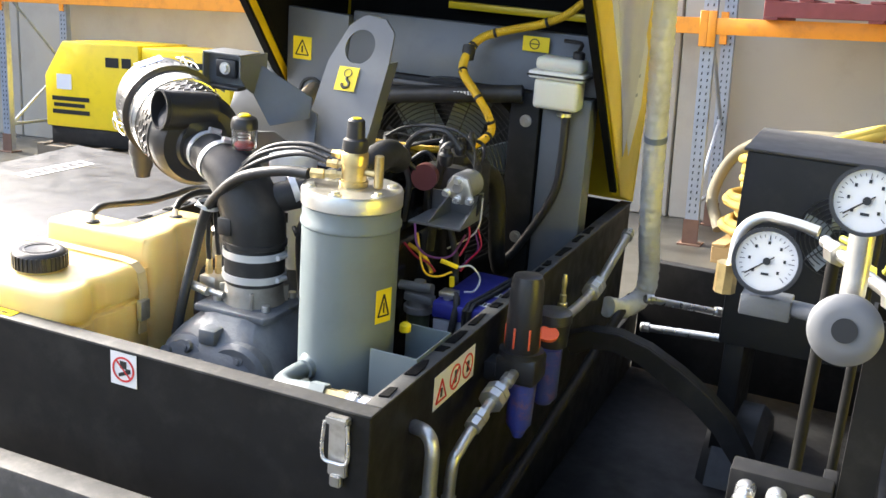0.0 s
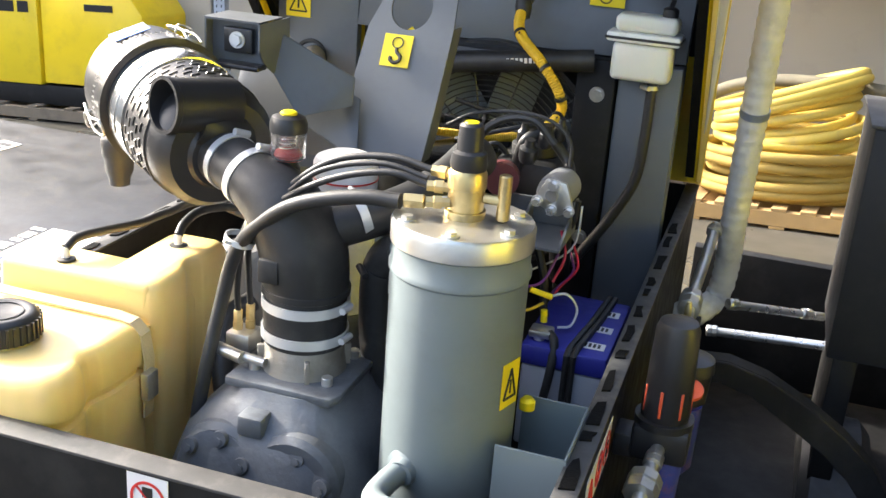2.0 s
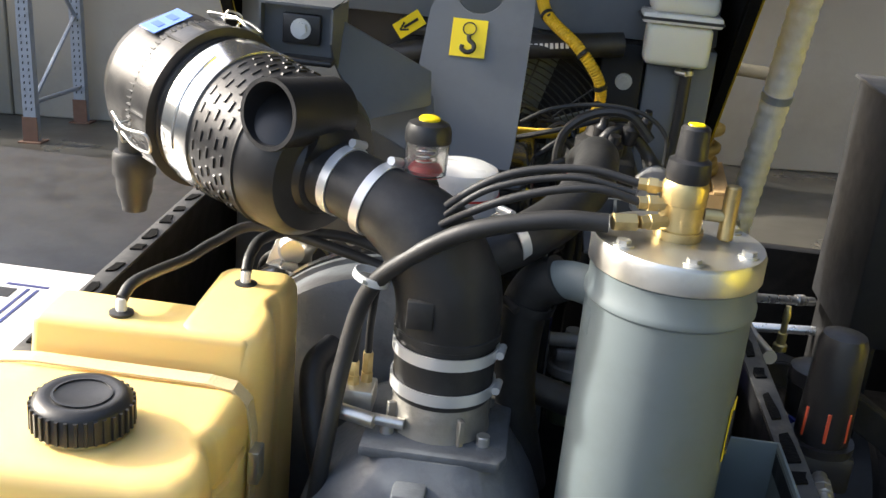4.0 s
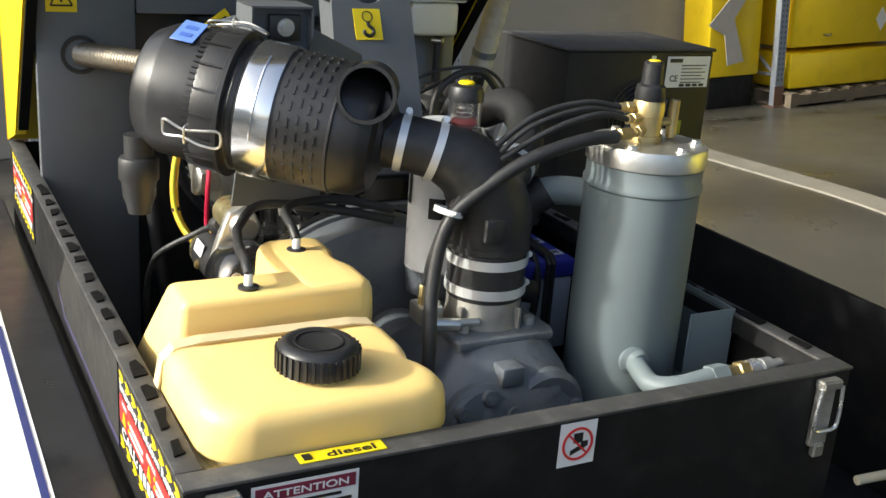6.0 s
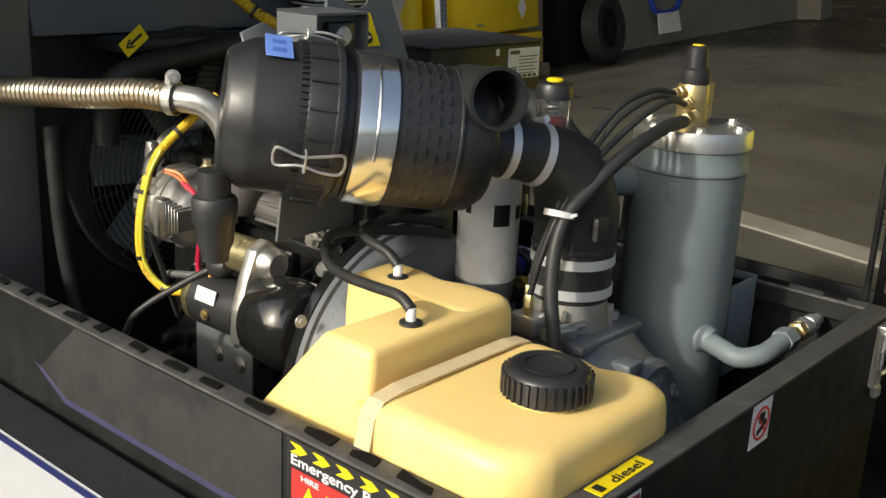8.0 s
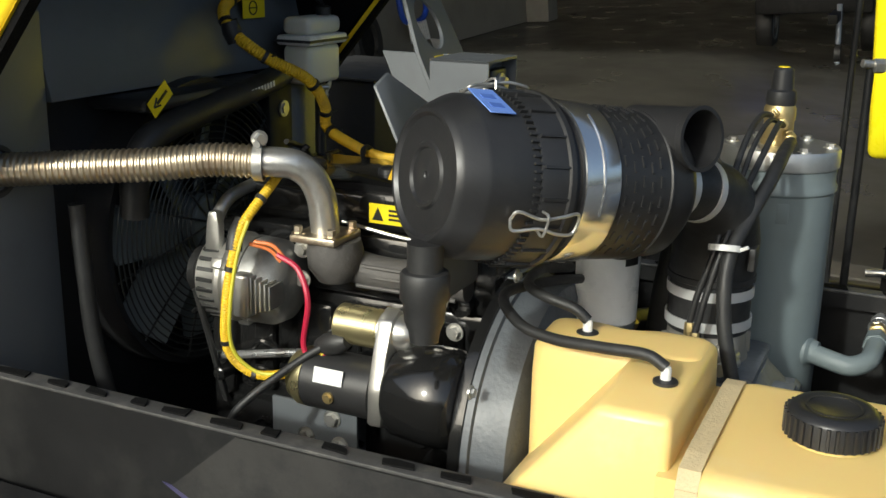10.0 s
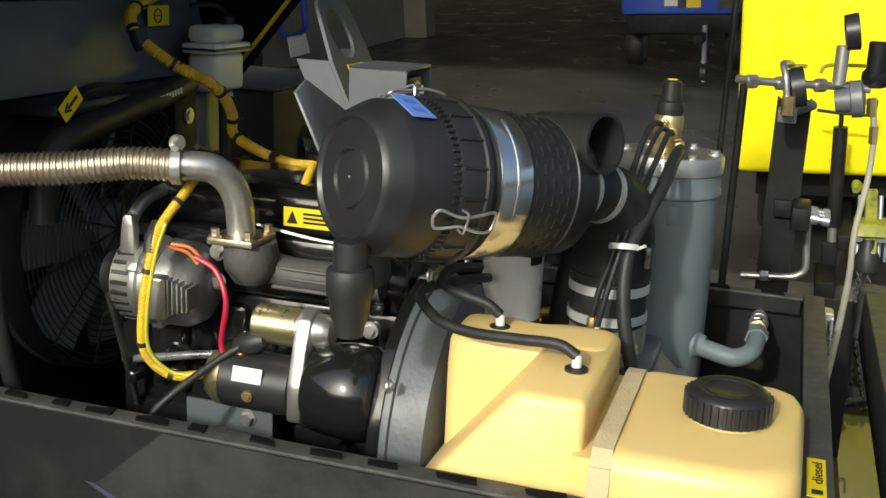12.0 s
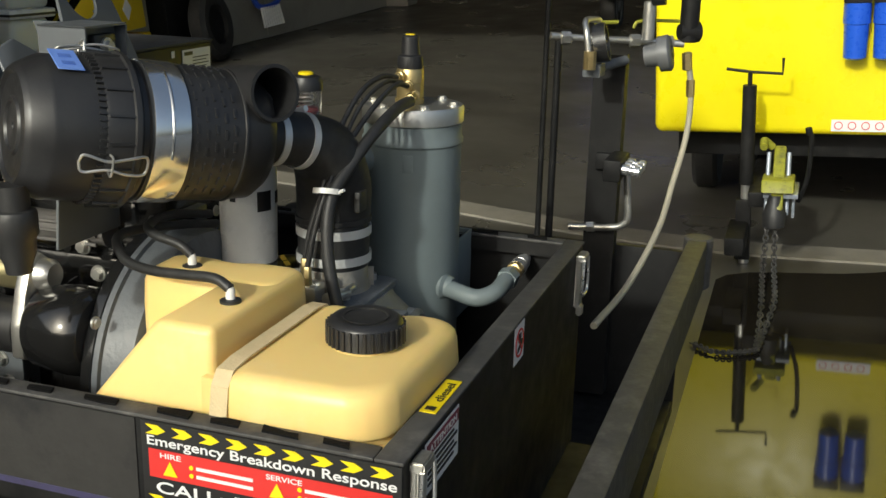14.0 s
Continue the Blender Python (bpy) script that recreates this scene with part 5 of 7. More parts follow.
for x, y in ((0.577, 0.341), (0.71, 0.341), (0.577, 0.455), (0.71, 0.455)):
    bm = B()
    cyl(bm, (x, y, 0.80), (x, y, 0.816), 0.0095, bev=0.001, seg=20)
    lathe(bm, (x, y, 0.8162), (0, 0, 1), [(0, 0.0095), (0.0, 0.005), (-0.004, 0.005), (-0.004, 0.001)], 6, False)
    part("flange_bolt", bm, ZINC, ce)
for c, r in (((0.568, 0.226, 0.67), 0.07), ((0.70, 0.234, 0.658), 0.074)):
    bm = B()
    lathe(bm, c, (0, -1, 0.35), [(-0.02, r), (0.006, r), (0.012, r - 0.006), (0.014, r * 0.5)], 40)
    part("bearing_cover", bm, CASTG, ce)
    for k in range(6):
        a = k * math.tau / 6 + 0.4
        bm = B()
        p = Vector(c) + Vector((math.cos(a) * (r - 0.014), -0.018 + 0.33 * math.sin(a) * (r - 0.014), 0.94 * math.sin(a) * (r - 0.014)))
        lathe(bm, p + Vector((0, 0.01, 0)), (0, -1, 0.35), [(0, 0.016), (0.014, 0.013)], 16)
        bolt(bm, p, (0, -1, 0.35), 0.007, 0.008)
        part("cover_bolt", bm, CASTG, ce)
bm = B()
n = Vector((0.75, -0.45, 0.8)).normalized()
u = Vector((0.45, 0.75, 0)).normalized()
sticker(bm, Vector((0.728, 0.29, 0.75)), u, n.cross(u), 0.05, 0.05, 0.003)
np_ = part("name_plate", bm, ZINC, ce, "dull metal rating plate")
bm = B()
for k in range(5):
    sticker(bm, Vector((0.728, 0.29, 0.75)) + n * 0.003 + u * 0.005 + n.cross(u) * (0.007 + k * 0.008), u, n.cross(u), 0.04 if k % 2 else 0.03, 0.003)
part("printed_text", bm, CASTG, np_)
mf = start("control_manifold", (0.527, 0.395, 0.80), "bare metal control manifold with brass fittings", "valve block")
bm = B()
box(bm, (0.505, 0.37, 0.808), (0.55, 0.42, 0.842), 0.004)
part("block", bm, ALU, mf)
bm = B()
cyl(bm, (0.50, 0.345, 0.825), (0.56, 0.33, 0.822), 0.011, seg=16)
cyl(bm, (0.53, 0.34, 0.823), (0.6, 0.335, 0.82), 0.008, seg=12)
part("spindle", bm, ZINC, mf)
for x, y in ((0.518, 0.392), (0.535, 0.405)):
    bm = B()
    lathe(bm, (x, y, 0.84), (0, 0, 1), [(0, 0.009), (0.016, 0.009), (0.017, 0.006), (0.02, 0.006)], 6)
    part("brass_fitting", bm, BRASS, mf)
fc = start("oil_line_coupling", (0.74, 0.56, 0.78), "dark hose with a brass coupling", "hose")
bm = B()
tube(bm, [(0.69, 0.565, 0.80), (0.76, 0.56, 0.79), (0.85, 0.55, 0.77)], 0.024, 16)
part("hose", bm, RUBBER, fc)
bm = B()
lathe(bm, (0.715, 0.563, 0.797), (1, -0.05, -0.12), [(0, 0.027), (0.02, 0.027), (0.02, 0.022), (0.03, 0.022)], 6)
part("coupling", bm, BRASS, fc)
hose("oil_hose", [(0.46, 0.55, 0.82), (0.44, 0.5, 0.80), (0.455, 0.45, 0.74), (0.48, 0.42, 0.66)], 0.02, "thick black rubber oil hose")

# ---- engine ----
en = start("engine", (0.58, 1.0, 0.34), "black diesel engine with its fittings", "engine")
bm = B()
box(bm, (0.47, 0.72, 0.34), (0.80, 1.33, 0.86), 0.015)
box(bm, (0.455, 0.74, 0.5), (0.48, 1.30, 0.62), 0.01)
for k in range(4):
    box(bm, (0.452, 0.78 + k * 0.13, 0.64), (0.475, 0.86 + k * 0.13, 0.84), 0.012)
part("block", bm, GLOSSB, en)
bm = B()
box(bm, (0.46, 0.72, 0.862), (0.78, 1.30, 0.98), 0.012)
part("cylinder_head", bm, GLOSSB, en)
bm = B()
box(bm, (0.48, 0.75, 0.98), (0.74, 1.25, 1.065), 0.025, 3)
part("valve_cover", bm, GLOSSB, en)
bm = B()
for k in range(3):
    lathe(bm, (0.6, 0.84 + k * 0.16, 1.062), (0, 0, 1), [(0, 0.022), (0.012, 0.02), (0.016, 0.012)], 20)
part("cover_nut", bm, PLAST, en)
bm = B()
sticker(bm, (0.478, 0.975, 1.0), (0, -1, 0), (0, 0, 1), 0.105, 0.036)
wl = part("warning_label", bm, STICKY, en, "yellow caution label")
bm = B()
triangle(bm, (0.4765, 0.968, 1.006), (0, -1, 0), (0, 0, 1), 0.022, 0.024)
for k in range(3):
    sticker(bm, (0.4765, 0.935, 1.008 + k * 0.008), (0, -1, 0), (0, 0, 1), 0.05, 0.004)
part("label_print", bm, DARKV, wl)
# bell housing
bm = B()
lathe(bm, (0.53, 0.695, 0.655), (0, -1, 0), [(0, 0.27), (0.012, 0.27), (0.014, 0.262), (0.07, 0.255), (0.08, 0.235)], 64)
part("bell_housing", bm, CASTG, en)
bm = B()
lathe(bm, (0.53, 0.715, 0.655), (0, -1, 0), [(0, 0.235), (0, 0.274), (0.019, 0.274), (0.019, 0.235)], 64, False)
part("flywheel_flange", bm, GLOSSB, en)
for k in range(8):
    a = k * math.tau / 8 + 0.25
    bm = B()
    bolt(bm, Vector((0.53 + math.cos(a) * 0.303, 0.682, 0.655 + math.sin(a) * 0.303)), (0, -1, 0), 0.008, 0.008)
    part("flange_bolt", bm, ZINC, en)
# starter
bm = B()
lathe(bm, (0.315, 1.03, 0.76), (0, -1, 0), [(0, 0.02), (0.002, 0.04), (0.02, 0.051), (0.035, 0.052)], 40)
part("starter_end", bm, YZINC, en, "yellow-zinc starter end cap")
bm = B()
lathe(bm, (0.315, 0.995, 0.76), (0, -1, 0), [(0, 0.05), (0.002, 0.052), (0.13, 0.052), (0.132, 0.048)], 40)
part("starter_body", bm, PLAST, en, "black starter motor body")
bm = B()
prism(bm, [(0.26, 0.72), (0.30, 0.70), (0.36, 0.72), (0.375, 0.77), (0.355, 0.83), (0.36, 0.88), (0.33, 0.905), (0.30, 0.89), (0.28, 0.84), (0.262, 0.78)], "y", 0.835, 0.862, 0.005)
part("starter_bracket", bm, ALU, en, "cast aluminium starter bracket")
bm = B()
lathe(bm, (0.33, 0.95, 0.862), (0, -1, 0), [(0, 0.03), (0.004, 0.034), (0.082, 0.034), (0.086, 0.03)], 32)
part("starter_solenoid", bm, YZINC, en, "yellow-zinc starter solenoid")
bm = B()
lathe(bm, (0.33, 0.868, 0.862), (0, -1, 0), [(0, 0.032), (0.05, 0.03), (0.06, 0.022)], 28)
part("solenoid_nose", bm, ALU, en)
bm = B()
lathe(bm, (0.325, 0.836, 0.765), (0, -1, 0), [(0, 0.07), (0.01, 0.078), (0.07, 0.084), (0.105, 0.082), (0.12, 0.07)], 40)
part("gear_housing", bm, GLOSSB, en, "gloss black starter gear housing")
bm = B()
sticker(bm, Vector((0.2635, 0.965, 0.775)), (0, -1, 0), (0.3, 0, 1), 0.055, 0.026, 0.002)
part("starter_label", bm, WHITE, en)
bm = B()
bolt(bm, (0.262, 0.935, 0.752), (-1, 0, 0), 0.007, 0.006)
part("starter_terminal", bm, BRASS, en)
# engine mount
bm = B()
box(bm, (0.385, 0.95, 0.5), (0.393, 1.13, 0.67), 0.002)
box(bm, (0.393, 0.97, 0.5), (0.475, 0.985, 0.66), 0.002)
part("mount_plate", bm, SLATE, en, "grey engine mount plate")
for y, z in ((1.056, 0.605), (0.985, 0.6), (1.0, 0.65)):
    bm = B()
    bolt(bm, (0.385, y, z), (-1, 0, 0), 0.012, 0.012)
    part("mount_bolt", bm, ZINC, en)
# manifold
bm = B()
lathe(bm, (0.40, 1.0, 0.985), (0, 0, -1), [(0, 0.045), (0.02, 0.05), (0.05, 0.048), (0.075, 0.03), (0.08, 0.01)], 32)
tube(bm, [(0.42, 1.0, 0.94), (0.43, 0.93, 0.925), (0.435, 0.83, 0.925), (0.437, 0.76, 0.925)], 0.03, 16)
for k in range(3):
    tube(bm, [(0.404, 0.96, 0.905 + k * 0.018), (0.404, 0.77, 0.905 + k * 0.018)], 0.004, 8, 1, False)
part("exhaust_manifold", bm, mat("dull_cast_iron", (0.1, 0.095, 0.09), 0.65, 0.3, 0.2, 14, 0.4, 90), en, "dull cast exhaust manifold")
for y, z in ((1.07, 0.955), (1.07, 0.9), (0.80, 0.955), (0.80, 0.9), (0.77, 0.85)):
    bm = B()
    bolt(bm, (0.405, y, z), (-1, 0, 0), 0.011, 0.012)
    part("manifold_nut", bm, ZINC, en)
rnd = random.Random(8)
for k in range(26):
    c = Vector((0.45 + rnd.uniform(-0.01, 0.02), rnd.uniform(0.76, 1.3), rnd.uniform(0.46, 0.9)))
    r = rnd.uniform(0.012, 0.026)
    bm = B()
    lathe(bm, c, (-1, 0, 0), [(-0.01, r), (rnd.uniform(0.01, 0.03), r * 0.9), (0.032, r * 0.6)], 14)
    part("boss", bm, GLOSSB, en)
for k in range(7):
    p = Vector((0.43, rnd.uniform(0.8, 1.25), rnd.uniform(0.5, 0.88)))
    bm = B()
    tube(bm, [p, p + Vector((-0.02, 0.05, 0.03)), p + Vector((0, 0.1, rnd.uniform(-0.04, 0.04)))], 0.006, 8)
    part("oil_pipe", bm, GLOSSB, en)
bm = B()
tube(bm, [(0.44, 1.3, 0.7), (0.41, 1.2, 0.73), (0.405, 1.05, 0.76), (0.42, 0.95, 0.745)], 0.008, 10)
part("steel_pipe", bm, CHROME, en)
bm = B()
tube(bm, [(0.46, 1.02, 1.0), (0.46, 0.9, 0.985), (0.45, 0.8, 0.985)], 0.0035, 8)
part("steel_pipe", bm, CHROME, en)
# injector lines and clutter on top, seen from the front right
bm = B()
for k in range(3):
    tube(bm, [(0.74, 0.86 + k * 0.14, 1.04), (0.79, 0.87 + k * 0.14, 1.07), (0.83, 0.92 + k * 0.1, 1.0), (0.84, 0.95 + k * 0.06, 0.86)], 0.006, 8)
tube(bm, [(0.82, 1.0, 0.80), (0.84, 0.98, 1.02), (0.86, 0.96, 1.1), (0.90, 0.98, 1.11), (0.95, 0.98, 1.06), (0.97, 0.9, 1.04)], 0.011, 12)
tube(bm, [(0.70, 1.0, 1.07), (0.78, 0.98, 1.10), (0.87, 1.02, 1.12), (0.92, 1.08, 1.1), (0.94, 1.02, 1.05), (0.945, 0.9, 1.04)], 0.005, 8)
box(bm, (0.79, 0.98, 0.9), (0.93, 1.15, 1.05), 0.02)
lathe(bm, (0.86, 1.06, 1.05), (0, 0, 1), [(0, 0.05), (0.02, 0.05), (0.03, 0.035), (0.05, 0.03)], 24)
part("injection_pump", bm, RUBBER, en, "black injection pump and lines")
for x, y, z, r in ((0.87, 0.95, 1.09, 0.02), (0.9, 0.97, 1.12, 0.016), (0.85, 0.98, 1.115, 0.014), (0.925, 0.98, 1.135, 0.013)):
    bm = B()
    lathe(bm, (x, y, z - 0.03), (0.1, -0.2, 1), [(0, r * 0.8), (0.012, r), (0.03, r), (0.036, r * 0.6), (0.05, r * 0.5)], 14)
    part("banjo_bolt", bm, PLAST, en)
bm = B()
lathe(bm, (0.83, 0.92, 1.03), (0.2, -1, 0), [(0, 0.035), (0.03, 0.035)], 24)
part("pump_cover", bm, mat("dark_red_oxide", (0.12, 0.03, 0.03), 0.5), en)

al = start("alternator", (0.40, 1.17, 0.8), "bare aluminium alternator with slotted end frames", "alternator")
AC = Vector((0.395, 1.17, 0.89))
bm = B()
lathe(bm, AC + Vector((0, 0.085, 0)), (0, -1, 0), [(0, 0.03), (0, 0.058), (0.01, 0.074), (0.056, 0.08), (0.058, 0.083), (0.066, 0.083), (0.068, 0.075), (0.09, 0.075), (0.092, 0.08), (0.1, 0.08)], 48)
for a in (-60, 62, 178):
    box(bm, (-0.01, 0.01, 0.072), (0.01, 0.034, 0.094), 0.004, 2, Matrix.Translation(AC) @ Matrix.Rotation(radians(a), 4, "Y"))
part("case", bm, ALU, al)
bm = B()
lathe(bm, AC + Vector((0, -0.0152, 0)), (0, -1, 0), [(0, 0.07), (0.002, 0.079), (0.04, 0.078), (0.064, 0.066), (0.075, 0.045), (0.078, 0.015)], 40)
part("rear_cover", bm, mat("grey_cast_cover", (0.3, 0.3, 0.29), 0.45, 0.6, 0.12, 18, 0.2, 90, (0.12, 0.12, 0.11), 0.5, 12), al, "dull cast rear cover")
bm = B()
box(bm, AC + Vector((-0.092, -0.05, -0.045)), AC + Vector((-0.055, -0.017, 0.035)), 0.007, 3)
part("regulator", bm, ALU, al, "smooth bright regulator housing")
for k in range(5):
    bm = B()
    box(bm, AC + Vector((-0.088, -0.056 - k * 0.0095, -0.035 + k * 0.003)), AC + Vector((-0.045, -0.0525 - k * 0.0095, 0.032 - k * 0.003)), 0.001, 1)
    part("cooling_fin", bm, ALU, al)
bm = B()
prism(bm, [(-0.012, 0.06), (0.02, 0.06), (0.015, 0.11), (0.01, 0.135), (-0.008, 0.135), (-0.012, 0.11)], "x", -0.055, -0.035, 0.004)
bmesh.ops.translate(bm, vec=AC + Vector((0, 0.045, -0.005)), verts=bm.verts)
part("mounting_ear", bm, ALU, al, "cast mounting ear")
for k in range(26):
    bm = B()
    box(bm, (-0.0036, 0.034, 0.0735), (0.0036, 0.069, 0.0812), 0.001, 1, Matrix.Translation(AC) @ Matrix.Rotation(k * math.tau / 26, 4, "Y"))
    part("vent_slot", bm, DARKV, al, "dark vent slot", smooth=False)
bm = B()
lathe(bm, AC + Vector((0, 0.12, 0)), (0, -1, 0), [(0, 0.03), (0.004, 0.045), (0.012, 0.036), (0.02, 0.045), (0.026, 0.03)], 32)
part("pulley", bm, RUBBER, al)
bm = B()
tube(bm, [AC + Vector((-0.02, 0.06, 0.07)), AC + Vector((-0.02, 0.06, 0.11)), AC + Vector((0.02, 0.06, 0.14)), AC + Vector((0.09, 0.06, 0.15))], 0.012, 12)
part("bracket", bm, ALU, al)
bm = B()
tube(bm, [AC + Vector((-0.03, 0.108, -0.03)), AC + Vector((0.05, 0.108, -0.28)), AC + Vector((0.18, 0.108, -0.35))], 0.007, 8, 1, False)
tube(bm, [AC + Vector((0.02, 0.108, 0.04)), AC + Vector((0.22, 0.108, 0.02))], 0.007, 8, 1, False)
part("belt", bm, RUBBER, al, "black drive belt")

ex = start("exhaust_pipe", (0.39, 1.015, 0.985), "corrugated heat-stained exhaust pipe with a bare steel elbow", "exhaust")
bm = B()
tube(bm, [(0.322, 1.095, 1.124), (0.29, 1.17, 1.126), (0.245, 1.27, 1.115), (0.19, 1.39, 1.108), (0.13, 1.52, 1.10)], 0.0275, 28, 14, ripple=0.0014, pitch=0.0105)
part("flexible_section", bm, COPPER, ex, "corrugated flexible section")
bm = B()
tube(bm, [(0.318, 1.11, 1.124), (0.335, 1.072, 1.124), (0.352, 1.046, 1.118), (0.37, 1.026, 1.095), (0.384, 1.016, 1.055), (0.393, 1.015, 0.996)], 0.0255, 28)
part("elbow", bm, ZINC, ex, "bare steel elbow")
bm = B()
clamp(bm, (0.32, 1.098, 1.124), (-0.4, 0.9, 0), 0.03, 0.016, (-0.2, 0, 1))
bolt(bm, (0.318, 1.096, 1.164), (-0.6, -0.8, 0), 0.01, 0.014)
part("pipe_clamp", bm, ZINC, ex)
bm = B()
box(bm, (0.345, 0.97, 0.984), (0.44, 1.06, 0.998), 0.004)
part("flange", bm, COPPER, ex, "rust-stained flange")
for x, y in ((0.357, 0.982), (0.357, 1.048), (0.428, 0.982), (0.428, 1.048)):
    bm = B()
    bolt(bm, (x, y, 0.998), (0, 0, 1), 0.008, 0.014)
    part("flange_bolt", bm, COPPER, ex)

# ---- lifting bracket and filter cradle ----
lb = start("lifting_bracket", (0.6, 0.9, 0.86), "slate-grey folded steel lifting bracket with a round eye", "bracket")
bm = B()
OUT = [(0.50, 0.93), (0.68, 0.93), (0.70, 1.1), (0.706, 1.31), (0.70, 1.385), (0.665, 1.417), (0.605, 1.424), (0.565, 1.395), (0.528, 1.30)]
HC = Vector((0.611, 1.343))
HR = 0.043


def lean(bm):
    """The bracket leans away from the tank."""
    for v in bm.verts:
        v.co.y += 0.905 + 0.5 * (v.co.z - 1.3) - 0.893
    return bm


nseg = 40
ring = [HC + Vector((math.cos(k * math.tau / nseg), math.sin(k * math.tau / nseg))) * HR for k in range(nseg)]


def edge_at(ang):
    d = Vector((math.cos(ang), math.sin(ang)))
    best = None
    for a, b in zip(OUT, OUT[1:] + OUT[:1]):
        a, b = Vector(a) - HC, Vector(b) - HC
        e = b - a
        den = d.x * e.y - d.y * e.x
        if abs(den) < 1e-9:
            continue
        s_ = (a.x * e.y - a.y * e.x) / den
        u_ = (a.x * d.y - a.y * d.x) / den
        if s_ > 0 and -1e-6 <= u_ <= 1 + 1e-6 and (best is None or s_ < best):
            best = s_
    return HC + d * best


rim = [edge_at(k * math.tau / nseg) for k in range(nseg)]
YP = 0.893
lay = [[[bm.verts.new((p.x, y, p.y)) for p in loop] for loop in (ring, rim)] for y in (YP, YP + 0.007)]
for k in range(nseg):
    j = (k + 1) % nseg
    bm.faces.new((lay[0][0][k], lay[0][0][j], lay[0][1][j], lay[0][1][k]))
    bm.faces.new((lay[1][0][j], lay[1][0][k], lay[1][1][k], lay[1][1][j]))
    bm.faces.new((lay[0][0][j], lay[0][0][k], lay[1][0][k], lay[1][0][j]))
    bm.faces.new((lay[0][1][k], lay[0][1][j], lay[1][1][j], lay[1][1][k]))
part("eye_plate", lean(bm), SLATE, lb, smooth=False)
bm = B()
prism(bm, [(0.50, 0.93), (0.506, 0.93), (0.534, 1.30), (0.528, 1.30)], "y", 0.90, 0.965, 0.001, 1)
part("side_flange", lean(bm), SLATE, lb)
bm = B()
prism(bm, [(0.674, 0.93), (0.68, 0.93), (0.70, 1.1), (0.706, 1.31), (0.70, 1.31), (0.694, 1.1)], "y", 0.90, 0.95, 0.001, 1)
part("side_flange", lean(bm), SLATE, lb)
bm = B()
box(bm, (0.5, 0.70, 0.86), (0.68, 0.76, 0.93), 0.003)
part("foot", bm, SLATE, lb)
warnplate((0.57, 0.866, 1.232), (1, 0, 0), (0, 0.5, 1), 0.06, 0.066, lb, "hook")
bm = B()
prism(bm, [(0.325, 1.305), (0.37, 1.30), (0.55, 1.215), (0.556, 1.165), (0.465, 1.14)], "y", 0.73, 0.736, 0.001, 1)
for v in bm.verts:
    v.co.y += 0.35 * (v.co.x - 0.33) + 0.5 * (v.co.z - 1.25)
part("gusset", bm, SLATE, lb, "angled grey gusset plate")
bm = B()
prism(bm, [(0.29, 1.27), (0.345, 1.285), (0.50, 1.19), (0.555, 1.17), (0.58, 1.04), (0.33, 1.03), (0.285, 1.13)], "y", 0.80, 0.806, 0.001, 1)
for v in bm.verts:
    v.co.y += 0.5 * (v.co.z - 1.15)
part("web_plate", bm, SLATE, lb, "flat grey web plate")
bm = B()
prism(bm, [(0.292, 1.314), (0.40, 1.314), (0.405, 1.318), (0.288, 1.318)], "y", 0.676, 0.77)
prism(bm, [(0.676, 1.25), (0.70, 1.235), (0.77, 1.2), (0.77, 1.314), (0.676, 1.314)], "x", 0.29, 0.2935)
prism(bm, [(0.676, 1.262), (0.70, 1.235), (0.80, 1.18), (0.80, 1.314), (0.676, 1.314)], "x", 0.402, 0.4055)
box(bm, (0.2935, 0.70, 1.232), (0.402, 0.7035, 1.314))
part("filter_arm", bm, SLATE, lb, "folded grey filter mounting bracket")
bm = B()
box(bm, (0.325, 0.684, 1.255), (0.385, 0.699, 1.302), 0.004)
box(bm, (0.31, 0.66, 1.228), (0.41, 0.70, 1.238), 0.004)
part("filter_foot", bm, PLAST, lb, "black filter mounting foot")
bm = B()
bolt(bm, (0.355, 0.683, 1.28), (0, -1, 0), 0.011, 0.01)
part("foot_bolt", bm, ZINC, lb)
bm = B()
prism(bm, [(0.28, 0.93), (0.66, 0.93), (0.66, 1.02), (0.46, 1.12), (0.30, 1.10)], "y", 0.755, 0.761, 0.001, 1)
part("cradle_plate", bm, SLATE, lb, "grey cradle plate under the filter")

# ---- battery and small electrics by the right wall ----
bt = start("battery", (1.03, 0.92, 0.5), "grey battery with a blue lid and white labels", "battery")
bm = B()
box(bm, (0.94, 0.77, 0.52), (1.105, 1.06, 0.70), 0.006)
part("case", bm, BATG, bt)
bm = B()
box(bm, (0.936, 0.766, 0.70), (1.109, 1.064, 0.745), 0.008)
part("lid", bm, BATB, bt, "blue plastic lid")
for k in range(3):
    bm = B()
    sticker(bm, (1.05, 0.80 + k * 0.085, 0.7455), FX, RX, 0.045, 0.03)
    lbv = part("paper_label", bm, WHITE, bt, "small white label")
for k in range(3):
    bm = B()
    for j in range(4):
        sticker(bm, (1.054 + j * 0.009, 0.806 + k * 0.085, 0.747), FX, RX, 0.005, 0.016)
    part("label_bars", bm, DARKV, lbv)
bm = B()
lathe(bm, (0.965, 0.80, 0.745), (0, 0, 1), [(0, 0.011), (0.02, 0.009)], 16)
box(bm, (0.945, 0.785, 0.752), (0.99, 0.825, 0.768), 0.004)
part("terminal", bm, ZINC, bt)
bm = B()
tube(bm, [(0.985, 0.8, 0.762), (1.0, 0.78, 0.75), (1.0, 0.755, 0.68), (0.98, 0.75, 0.55)], 0.009, 10)
part("battery_cable", bm, RUBBER, bt, "thick black battery cable")
bm = B()
